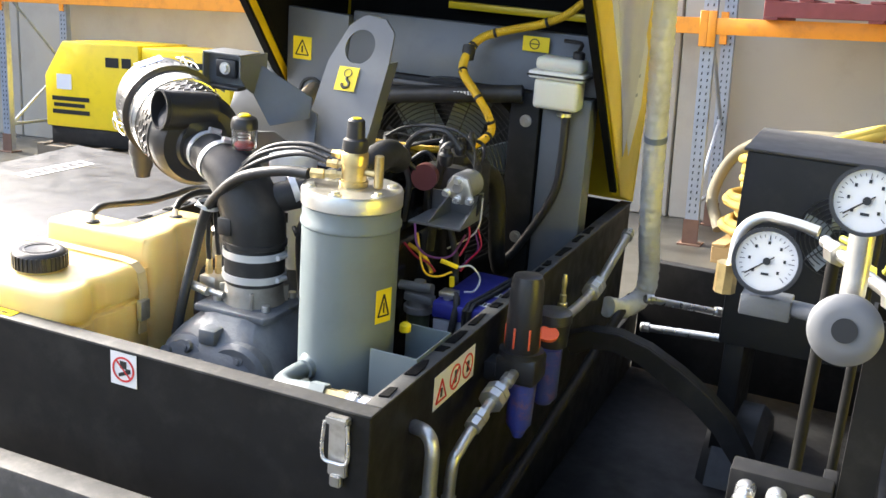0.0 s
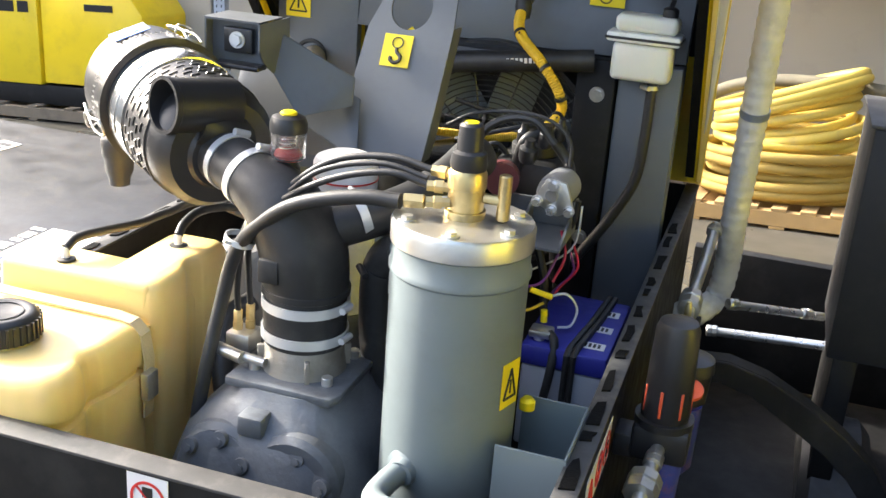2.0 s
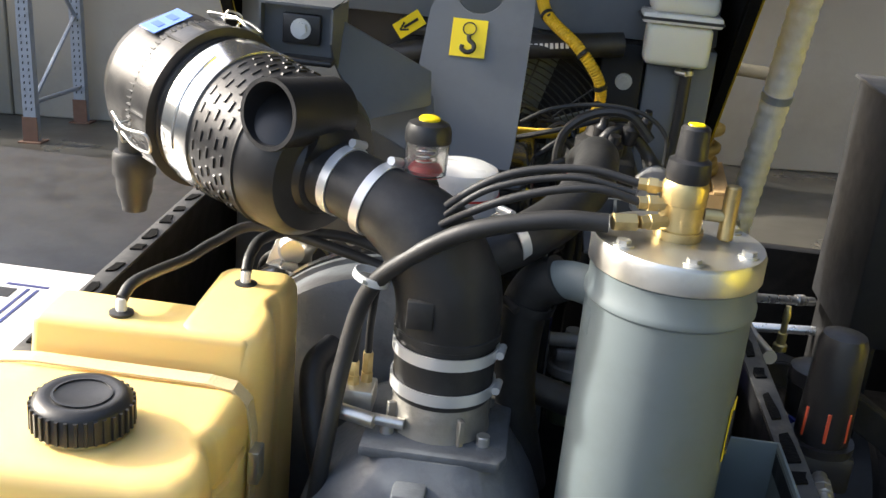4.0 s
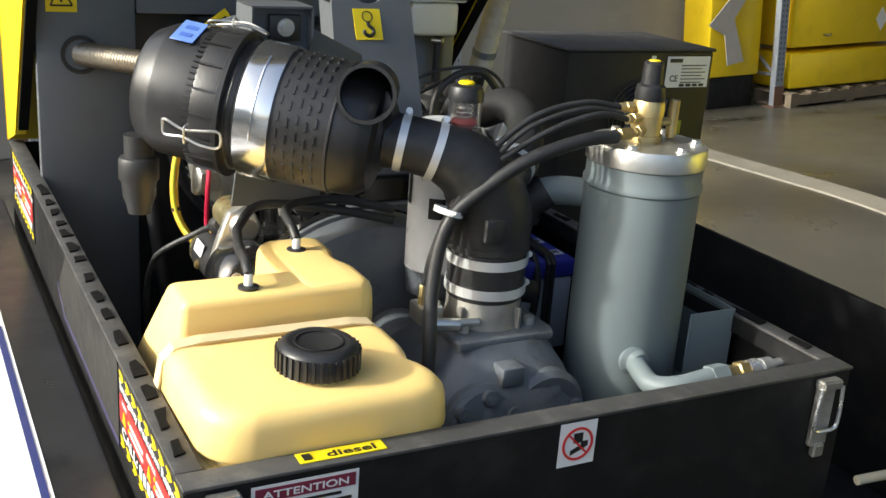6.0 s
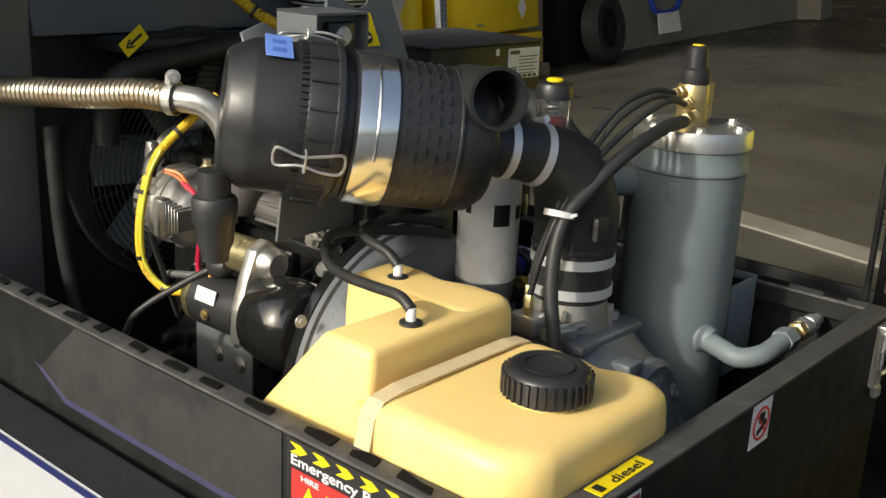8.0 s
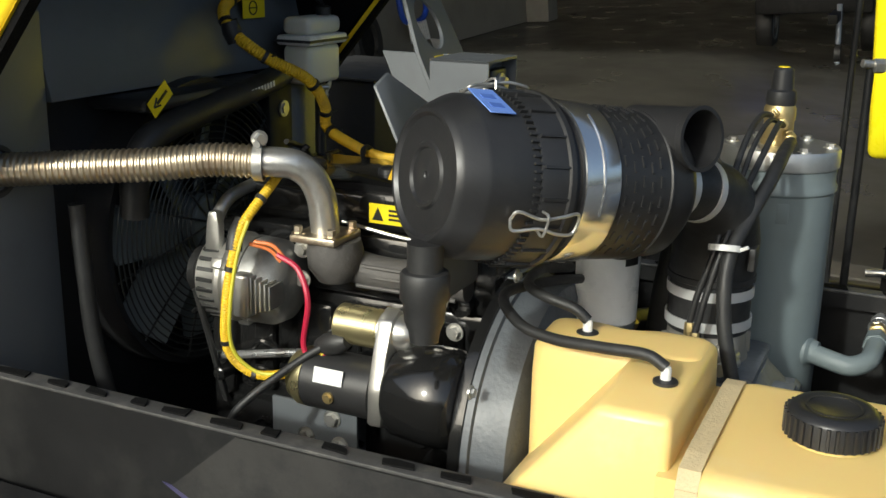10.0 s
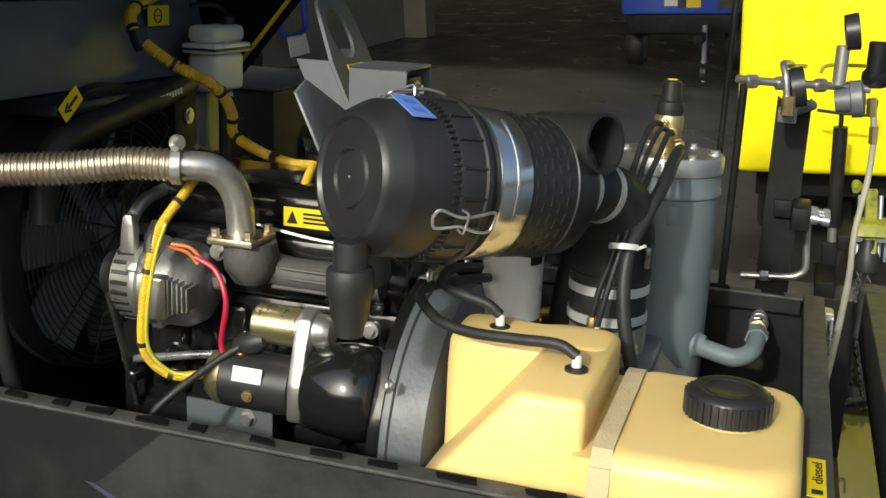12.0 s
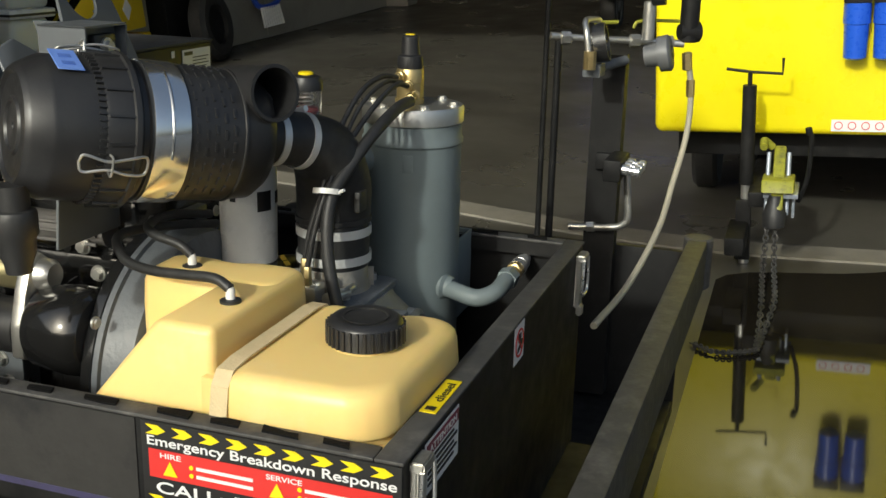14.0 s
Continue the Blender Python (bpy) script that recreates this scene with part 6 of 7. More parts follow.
for x in (1.03, 1.043):
    tube(bm, [(x, 0.762, 0.55), (x, 0.762, 0.74), (x + 0.004, 0.78, 0.752), (x + 0.02, 0.92, 0.752), (x + 0.03, 1.06, 0.752)], 0.007, 6, 1, False)
part("hold_down_strap", bm, RUBBER, bt)
ww = start("loose_wires", (0.93, 0.85, 0.8), "loose purple, yellow and white wires", "wiring")
for mt, pts, r in ((WIREP, [(0.86, 0.8, 0.93), (0.88, 0.78, 0.88), (0.91, 0.8, 0.85), (0.95, 0.84, 0.85), (0.97, 0.88, 0.9)], 0.003), (WIREY, [(0.86, 0.82, 0.9), (0.9, 0.78, 0.82), (0.93, 0.8, 0.80), (0.96, 0.83, 0.81)], 0.003), (WIREW, [(0.97, 0.85, 0.82), (1.0, 0.86, 0.825), (1.02, 0.88, 0.79), (1.015, 0.86, 0.76), (0.99, 0.85, 0.755)], 0.0028), (WIRER, [(0.97, 0.88, 0.95), (0.985, 0.87, 0.9), (0.97, 0.85, 0.85)], 0.003)):
    bm = B()
    tube(bm, pts, r, 8)
    part("wire", bm, mt, ww)
bm = B()
cyl(bm, (0.935, 0.81, 0.842), (0.975, 0.83, 0.826), 0.006, seg=10)
cyl(bm, (0.965, 0.82, 0.80), (0.967, 0.82, 0.775), 0.007, seg=10)
part("connector", bm, STICKY, ww, "yellow plug connectors")
for mt, pts, r in ((RUBBER, [(0.779, 0.9, 0.9), (0.79, 0.9, 1.0), (0.775, 0.9, 1.059), (0.785, 0.9, 1.117), (0.83, 0.9, 1.153), (0.889, 0.9, 1.157), (0.933, 0.9, 1.117)], 0.0085), (RUBBER, [(0.704, 0.92, 1.118), (0.76, 0.92, 1.15), (0.843, 0.92, 1.165), (0.916, 0.92, 1.157), (0.96, 0.92, 1.121), (0.965, 0.92, 1.07)], 0.004), (WIREW, [(0.913, 0.9, 0.847), (0.975, 0.9, 0.89), (0.999, 0.9, 0.93), (1.002, 0.9, 1.0)], 0.0022), (WIRER, [(0.995, 0.9, 0.916), (1.008, 0.9, 0.87), (0.98, 0.89, 0.828), (0.963, 0.88, 0.798)], 0.0025), (WIREP, [(0.99, 0.9, 0.9), (1.0, 0.9, 0.86), (0.97, 0.89, 0.82), (0.95, 0.88, 0.79)], 0.0025), (WIREY, [(0.808, 0.88, 0.845), (0.848, 0.88, 0.826), (0.878, 0.87, 0.8), (0.889, 0.86, 0.783)], 0.006), (WIRER, [(0.80, 0.87, 0.85), (0.84, 0.865, 0.82), (0.88, 0.86, 0.81), (0.9, 0.86, 0.79)], 0.003), (RUBBER, [(0.92, 0.88, 0.93), (0.946, 0.88, 0.84), (0.95, 0.88, 0.787), (0.96, 0.86, 0.77)], 0.009), (RUBBER, [(0.937, 0.9, 0.901), (0.983, 0.91, 0.953), (0.992, 0.91, 1.007)], 0.006)):
    bm = B()
    tube(bm, pts, r, 8)
    part("wire", bm, mt, ww)
ff = start("fuel_filter", (0.85, 0.93, 0.60), "dull green fuel filter bowl with metal head", "fuel filter")
bm = B()
lathe(bm, (0.85, 0.88, 0.56), (0, 0, 1), [(0, 0.025), (0.004, 0.03), (0.10, 0.032)], 28)
part("bowl", bm, mat("olive_bowl", (0.12, 0.14, 0.08), 0.35), ff)
bm = B()
lathe(bm, (0.85, 0.88, 0.66), (0, 0, 1), [(0, 0.036), (0.004, 0.041), (0.02, 0.041), (0.022, 0.034), (0.04, 0.034), (0.042, 0.04), (0.058, 0.04), (0.062, 0.02), (0.09, 0.016)], 24)
box(bm, (0.82, 0.84, 0.70), (0.905, 0.87, 0.722), 0.005)
cyl(bm, (0.80, 0.86, 0.735), (0.9, 0.85, 0.745), 0.013, seg=12)
part("head", bm, mat("dull_pale_casting", (0.34, 0.33, 0.31), 0.55, 0.2, 0.15, 18, 0.2, 80), ff, "dull pale filter head")
sv = start("shutdown_solenoid", (0.95, 0.87, 0.94), "silver solenoid on a grey folded bracket", "solenoid")
bm = B()
lathe(bm, (0.955, 0.93, 1.03), (-0.1, -1, -0.05), [(0, 0.036), (0.05, 0.037), (0.07, 0.034), (0.074, 0.018), (0.08, 0.012)], 32)
part("solenoid_body", bm, mat("grey_coil_case", (0.3, 0.3, 0.3), 0.4, 0.3), sv)
bm = B()
prism(bm, [(0.91, 1.01), (0.935, 1.06), (0.975, 1.055), (0.995, 1.0), (0.96, 0.985)], "y", 0.852, 0.862, 0.003)
part("front_plate", bm, ALU, sv, "bare metal front plate")
for x, z in ((0.92, 1.012), (0.95, 1.048), (0.985, 1.0), (0.95, 0.998)):
    bm = B()
    bolt(bm, (x, 0.852, z), (0, -1, 0), 0.008, 0.016)
    part("terminal_nut", bm, CHROME, sv)
bm = B()
box(bm, (0.84, 0.80, 0.93), (0.985, 0.95, 0.936), 0.001, 1)
prism(bm, [(0.80, 0.936), (0.95, 0.936), (0.95, 1.0)], "x", 0.98, 0.985)
prism(bm, [(0.80, 0.936), (0.95, 0.936), (0.95, 0.99)], "x", 0.89, 0.895)
box(bm, (0.84, 0.945, 0.936), (0.985, 0.95, 0.99), 0.001, 1)
part("shelf_bracket", bm, SLATE, sv, "folded grey shelf bracket")

# ---- filter regulator and pipes on the outside of the right wall ----
def stack(bm, p, d, prof, seg=20):
    return lathe(bm, p, d, prof, seg)


fr = start("filter_regulator", (1.24, 0.61, 0.5), "black and blue compressed-air filter regulator", "air filter")
bm = B()
lathe(bm, (1.24, 0.61, 0.735), (0, 0, 1), [(0, 0.04), (0.01, 0.043), (0.17, 0.038), (0.184, 0.033), (0.188, 0.02)], 32)
part("bowl_guard", bm, PLAST, fr, "scuffed black bowl guard")
bm = B()
for k in range(4):
    a = math.radians(-150 + k * 50)
    m = Matrix.Translation((1.24, 0.61, 0.735)) @ Matrix.Rotation(a, 4, "Z")
    box(bm, (0.0405, -0.0028, 0.015), (0.0432, 0.0028, 0.066), 0.001, 1, m)
part("sight_slot", bm, mat("orange_red_plastic", (0.6, 0.09, 0.04), 0.45), fr, "orange sight slots")
bm = B()
box(bm, (1.19, 0.57, 0.66), (1.29, 0.66, 0.728), 0.01)
lathe(bm, (1.24, 0.61, 0.725), (0, 0, 1), [(0, 0.052), (0.014, 0.052)], 32)
box(bm, (1.16, 0.58, 0.655), (1.2, 0.64, 0.70), 0.004)
part("body", bm, PLAST, fr)
bm = B()
lathe(bm, (1.25, 0.61, 0.66), (0, 0, -1), [(0, 0.034), (0.11, 0.03), (0.125, 0.02), (0.145, 0.012)], 28)
part("bowl", bm, mat("scuffed_blue_plastic", (0.05, 0.07, 0.36), 0.4, 0, 0.2, 20, dirt=(0.3, 0.12, 0.06), dirt_amt=0.6, dscale=30), fr, "scuffed blue bowl")
bm = B()
lathe(bm, (1.262, 0.77, 0.70), (0, 0, 1), [(0, 0.04), (0.06, 0.044), (0.062, 0.047), (0.085, 0.045), (0.09, 0.03)], 28)
part("regulator_body", bm, PLAST, fr)
bm = B()
lathe(bm, (1.27, 0.71, 0.745), (0.1, -0.35, 0.95), [(0, 0.026), (0.006, 0.027), (0.008, 0.026), (0.006, 0.018)], 24)
part("regulator_ring", bm, mat("orange_red_ring", (0.65, 0.11, 0.05), 0.45), fr, "orange regulator ring")
bm = B()
lathe(bm, (1.262, 0.75, 0.70), (0, 0, -1), [(0, 0.036), (0.13, 0.034), (0.15, 0.02)], 24)
part("second_bowl", bm, mat("deep_blue_plastic", (0.03, 0.045, 0.26), 0.4, 0, 0.2, 20, dirt=(0.3, 0.1, 0.05), dirt_amt=0.4, dscale=26), fr, "deep blue second bowl")
nz = start("bleed_nipple", (1.228, 1.0, 0.74), "thin stepped metal bleed nipple", "fitting")
bm = B()
lathe(bm, (1.235, 0.93, 0.74), (0, 0, 1), [(0, 0.013), (0.012, 0.013), (0.014, 0.009), (0.035, 0.009), (0.036, 0.006), (0.06, 0.006), (0.061, 0.0075), (0.075, 0.0075), (0.09, 0.005)], 14)
part("nipple", bm, YZINC, nz)


def pipe_run(name, pts, r, mt, label, collars=()):
    p = start(name, pts[0], label, "pipe")
    bm = B()
    tube(bm, pts, r, 16, 8)
    part("pipe", bm, mt, p)
    for c, d, rr, L1 in collars:
        bm = B()
        lathe(bm, c, d, [(0, rr * 0.85), (0.003, rr), (L1 * 0.45, rr), (L1 * 0.5, rr * 0.8), (L1 * 0.55, rr), (L1, rr), (L1 + 0.002, rr * 0.8)], 8)
        part("collar", bm, ZINC, p)
    return p


pipe_run("air_pipe", [(1.24, 0.58, 0.69), (1.235, 0.5, 0.675), (1.225, 0.4, 0.64), (1.215, 0.33, 0.60), (1.21, 0.3, 0.55), (1.21, 0.295, 0.3)], 0.013, ZINC, "zinc pipe with couplings on the wall", [((1.238, 0.555, 0.688), (-0.03, -1, -0.18), 0.017, 0.03), ((1.232, 0.5, 0.674), (-0.08, -1, -0.3), 0.03, 0.045), ((1.226, 0.42, 0.65), (-0.1, -1, -0.4), 0.02, 0.05), ((1.21, 0.296, 0.50), (0, 0, -1), 0.018, 0.02)])
pipe_run("air_pipe", [(1.165, 0.19, 0.70), (1.2, 0.17, 0.705), (1.22, 0.16, 0.68), (1.222, 0.158, 0.6), (1.222, 0.158, 0.28)], 0.015, ZINC, "bare metal elbow pipe on the wall", [((1.222, 0.158, 0.57), (0, 0, -1), 0.021, 0.02)])
pipe_run("air_pipe", [(1.237, 1.6, 0.785), (1.23, 1.47, 0.735), (1.22, 1.34, 0.68), (1.225, 1.15, 0.68), (1.235, 0.98, 0.70)], 0.014, ZINC, "bare metal pipe with a union", [((1.219, 1.34, 0.682), (0, -1, -0.1), 0.028, 0.07), ((1.236, 1.59, 0.782), (0, -1, -0.35), 0.02, 0.025)])
pipe_run("air_pipe", [(1.222, 1.8, 0.5), (1.222, 1.5, 0.46), (1.222, 0.95, 0.38), (1.222, 0.4, 0.3)], 0.016, BLACK, "black steel pipe along the wall")
pipe_run("gas_strut", [(1.3, 1.66, 0.555), (1.42, 1.765, 0.52), (1.56, 1.885, 0.48)], 0.012, CHROME, "bright steel rod with joints", [((1.3, 1.66, 0.555), (0.75, 0.65, -0.2), 0.016, 0.03), ((1.5, 1.83, 0.5), (0.75, 0.65, -0.2), 0.016, 0.03)])
pipe_run("gas_strut", [(1.25, 1.9, 0.365), (1.45, 1.885, 0.385), (1.66, 1.87, 0.405)], 0.013, CHROME, "bright plain steel rod beside the mudguard", [((1.25, 1.9, 0.365), (1, 0, 0.1), 0.018, 0.03)])
ta = start("wrapped_hose", (1.21, 1.7, 0.49), "hose wrapped in off-white tape", "hose")
bm = B()
tube(bm, [(1.18, 1.66, 0.5), (1.22, 1.72, 0.485), (1.265, 1.79, 0.52), (1.278, 1.77, 0.62), (1.278, 1.69, 0.78), (1.283, 1.58, 1.1), (1.288, 1.48, 1.4), (1.295, 1.36, 1.75), (1.3, 1.22, 2.2)], 0.034, 24, 30, ripple=0.0011, pitch=0.034)
part("wrapping", bm, TAPE, ta)
bm = B()
lathe(bm, (1.283, 1.585, 1.085), (0.02, -0.3, 0.95), [(0, 0.0365), (0.02, 0.0365)], 24)
part("band", bm, RACKG, ta, "grey tape band")

# ---- gauge stand beside the compressor ----
gs = start("gauge_stand", (1.99, 0.12, 0.07), "black channel post carrying pressure gauges", "gauge stand")
bm = B()
prism(bm, [(1.965, 0.062), (2.02, 0.062), (2.02, 0.068), (1.971, 0.068), (1.971, 0.151), (2.02, 0.151), (2.02, 0.157), (1.965, 0.157)], "z", 0.07, 1.15)
part("post", bm, BLACK, gs)
bm = B()
cyl(bm, (1.89, 0.25, 0.07), (1.89, 0.25, 1.19), 0.011, seg=14)
cyl(bm, (1.95, 0.30, 0.07), (1.95, 0.30, 1.7), 0.009, seg=14)
part("riser_pipe", bm, BLACK, gs)
bm = B()
tube(bm, [(1.87, 0.27, 1.205), (1.9, 0.22, 1.2), (1.95, 0.13, 1.195), (2.02, 0.0, 1.19), (2.05, -0.09, 1.185)], 0.011, 14)
for k, (x, y) in enumerate(((1.885, 0.245), (1.93, 0.165), (1.985, 0.06), (2.03, -0.03))):
    lathe(bm, (x, y, 1.198 - k * 0.003), (0.5, -0.85, 0), [(0, 0.014), (0.002, 0.02), (0.03, 0.02), (0.032, 0.014)], 6)
part("manifold_pipe", bm, ZINC, gs, "bright pipe with unions")


def gauge(c, n, r, parent):
    c, n = Vector(c), Vector(n).normalized()
    bm = B()
    lathe(bm, c - n * 0.03, n, [(0, r * 0.8), (0.0, r * 0.96), (0.03, r), (0.036, r), (0.036, r * 0.9), (0.031, r * 0.88)], 48, False)
    g = part("pressure_gauge", bm, PLAST, parent, "round white-faced pressure gauge in a black case")
    bm = B()
    lathe(bm, c - n * 0.02, n, [(0, r * 0.5), (0.018, r * 0.9), (0.019, r * 0.9)], 48)
    part("dial", bm, WHITE, g, "white dial")
    up_ = (FZ - n * FZ.dot(n)).normalized()
    sd = up_.cross(n)
    bm = B()
    for k in range(25):
        a = math.radians(-135 + k * 11.25)
        d = up_ * math.cos(a) + sd * math.sin(a)
        tube(bm, [c + d * r * (0.62 if k % 4 == 0 else 0.7), c + d * r * 0.78], 0.0006, 4, 1, False)
    for k in range(7):
        a = math.radians(-135 + k * 45)
        d = up_ * math.cos(a) + sd * math.sin(a)
        sticker(bm, c + d * r * 0.5 - sd * 0.002 - n * 0.0005, sd, up_, 0.004, 0.005)
    sticker(bm, c - up_ * r * 0.42 - sd * 0.006 - n * 0.0005, sd, up_, 0.012, 0.004)
    part("scale", bm, DARKV, g)
    bm = B()
    d = (up_ * -0.6 - sd * 0.8).normalized()
    tube(bm, [c - d * r * 0.25 + n * 0.002, c + d * r * 0.72 + n * 0.002], 0.0013, 6, 1, False)
    lathe(bm, c, n, [(0, 0.006), (0.004, 0.006)], 16)
    part("needle", bm, DARKV, g)
    return g


gauge((1.797, 0.096, 1.202), (0.1, -1, 0.22), 0.054, gs)
gauge((1.928, -0.03, 1.35), (0.03, -1, 0.2), 0.05, gs)
bm = B()
lathe(bm, (1.932, -0.045, 1.165), (0, -1, 0.2), [(-0.05, 0.03), (-0.01, 0.035), (-0.008, 0.05), (0.02, 0.052), (0.026, 0.046), (0.028, 0.03)], 40)
kb = part("regulator_knob", bm, mat("grey_die_cast_knob", (0.15, 0.155, 0.16), 0.45, 0.2, 0.08, 20), gs, "grey round regulator knob")
bm = B()
lathe(bm, (1.932, -0.0735, 1.171), (0, -1, 0.2), [(0, 0.018), (0.002, 0.018)], 24)
part("knob_badge", bm, DARKV, kb)
bm = B()
tube(bm, [(1.74, 0.13, 1.17), (1.745, 0.14, 1.23), (1.775, 0.15, 1.258), (1.82, 0.14, 1.26), (1.865, 0.13, 1.255)], 0.009, 14)
part("bent_pipe", bm, ZINC, gs, "bright bent pipe round the gauge")
bm = B()
lathe(bm, (1.735, 0.125, 1.13), (0, 0, 1), [(0, 0.018), (0.05, 0.018)], 8)
part("brass_elbow", bm, BRASS, gs)
bm = B()
box(bm, (1.765, 0.1, 1.105), (1.845, 0.15, 1.14), 0.003)
cyl(bm, (1.845, 0.12, 1.125), (1.94, 0.06, 1.14), 0.014, seg=14)
part("valve_block", bm, CASTG, gs)
bm = B()
cyl(bm, (1.932, 0.0, 1.2), (1.93, 0.0, 1.31), 0.018, bev=0.003)
part("gauge_stem", bm, ZINC, gs)
bm = B()
lathe(bm, (2.06, -0.1, 1.22), (0.5, -0.85, 0), [(-0.03, 0.022), (0.0, 0.03), (0.03, 0.03), (0.034, 0.024)], 32)
cyl(bm, (2.06, -0.1, 1.19), (2.06, -0.1, 1.32), 0.028, seg=20, bev=0.004)
part("regulator_dome", bm, BLACK, gs, "black regulator dome")
bm = B()
tube(bm, [(1.97, 0.05, 1.23), (1.985, 0.03, 1.25), (2.06, -0.08, 1.25), (2.08, -0.1, 1.25)], 0.005, 10)
tube(bm, [(1.90, 0.15, 1.245), (1.94, 0.09, 1.247)], 0.006, 10, 1, False)
part("tap_lever", bm, LIME, gs)
bm = B()
tube(bm, [(1.95, 0.032, 0.804), (1.95, 0.028, 0.74), (1.95, 0.022, 0.67), (1.95, 0.035, 0.645), (1.95, 0.07, 0.632), (1.95, 0.2, 0.62)], 0.011, 12)
lathe(bm, (1.95, 0.12, 0.628), (0, 1, -0.1), [(0, 0.014), (0.002, 0.017), (0.025, 0.017), (0.027, 0.014)], 6)
part("down_pipe", bm, ZINC, gs)
hose("air_line", [(2.06, -0.1, 1.16), (2.07, -0.12, 1.05), (2.06, -0.12, 0.92), (1.98, -0.1, 0.78), (1.8, -0.09, 0.68), (1.5, -0.06, 0.6), (1.2, -0.03, 0.585)], 0.009, "pale grey air hose with a black coupler", HOSEG, [((2.06, -0.1, 1.16), (0.05, -0.1, -1), 0.015, 0.05), ((2.068, -0.117, 1.08), (0.02, -0.05, -1), 0.013, 0.05)])
mb = start("outlet_manifold", (1.88, 0.3, 0.07), "black manifold block with bright couplers on the gauge post", "manifold")
bm = B()
box(bm, (1.80, 0.03, 0.805), (1.96, 0.08, 0.868), 0.004)
box(bm, (1.94, 0.0801, 0.81), (1.963, 0.13, 0.86), 0.003)
part("box", bm, BLACK, mb)
for k in range(3):
    bm = B()
    lathe(bm, (1.83 + k * 0.048, 0.03, 0.84), (0, -1, -0.1), [(0, 0.016), (0.02, 0.016), (0.021, 0.012), (0.034, 0.012), (0.035, 0.0165), (0.05, 0.0165), (0.054, 0.011)], 14)
    part("coupler", bm, CHROME, mb, "bright quick coupler")

# ---- air dryer on the trailer ----
dr = start("air_dryer", (1.7, 1.85, 0.1), "black sheet-steel air dryer cabinet with a fan grille", "air dryer")
bm = B()
box(bm, (1.56, 1.55, 0.5), (2.13, 1.93, 1.10), 0.008)
part("cabinet", bm, mat("satin_black_cabinet", (0.016, 0.0165, 0.018), 0.55, 0, 0.15, 8, 0.05, 60, (0.035, 0.035, 0.035), 0.35, 7, spec=0.3), dr)
# The top panel is a lighter, mottled black than the cabinet.
bm = B()
box(bm, (1.55, 1.545, 1.10), (2.135, 1.94, 1.11), 0.004)
part("top_panel", bm, mat("lighter_black_panel", (0.05, 0.05, 0.05), 0.6, 0, 0.2, 8, 0.05, 60, (0.08, 0.078, 0.072), 0.5, 6, spec=0.3), dr, "dark top panel, lighter than the cabinet")
bm = B()
box(bm, (1.58, 1.56, 0.1), (1.64, 1.92, 0.5), 0.004)
part("leg", bm, BLACK, dr)
bm = B()
box(bm, (2.04, 1.56, 0.1), (2.1, 1.92, 0.5), 0.004)
part("leg", bm, BLACK, dr)
DCc = Vector((1.85, 1.545, 0.89))
for k in range(8):
    r = 0.025 + k * 0.0135
    bm = B()
    tube(bm, [DCc + Vector((math.cos(a * math.tau / 40) * r, -0.004 - 0.02 * (1 - (r / 0.125) ** 2), math.sin(a * math.tau / 40) * r)) for a in range(41)], 0.0017, 6, 1, False)
    part("grille_ring", bm, PLAST, dr)
for k in range(4):
    a = k * math.pi / 4
    d = Vector((math.cos(a), 0, math.sin(a))) * 0.125
    bm = B()
    tube(bm, [DCc + d, DCc + Vector((0, -0.024, 0)), DCc - d], 0.002, 6, 6)
    part("grille_spoke", bm, PLAST, dr)
bm = B()
for k in range(5):
    m = Matrix.Translation(DCc + Vector((0, -0.004, 0))) @ Matrix.Rotation(k * math.tau / 5, 4, "Y") @ Matrix.Translation((0, 0, 0.065)) @ Matrix.Rotation(radians(25), 4, "Z")
    box(bm, (-0.03, -0.001, -0.04), (0.03, 0.001, 0.045), 0, 1, m)
part("grille_fan", bm, FINM, dr)
bm = B()
sticker(bm, (1.94, 1.5485, 0.985), FX, FZ, 0.175, 0.10)
rl = part("rating_label", bm, WHITE, dr, "white rating label")
letters("CE", (1.955, 1.546, 1.005), FX, FZ, 0.028, DARKV, rl)
bm = B()
for k in range(6):
    sticker(bm, (2.0, 1.5465, 1.0 + k * 0.011), FX, FZ, 0.1 if k % 2 else 0.085, 0.003)
sticker(bm, (1.95, 1.5465, 1.066), FX, FZ, 0.05, 0.012)
for k in range(4):
    sticker(bm, (1.998 + k * 0.027, 1.5465, 0.988), FX, FZ, 0.02, 0.009)
part("printed_text", bm, DARKV, rl)
bm = B()
sticker(bm, (1.875, 1.5485, 1.065), FX, FZ, 0.018, 0.022)
part("small_label", bm, WHITE, dr)
bm = B()
sticker(bm, (2.0, 1.5485, 0.83), FX, FZ, 0.03, 0.045)
part("switch_plate", bm, LIME, dr, "small green switch")

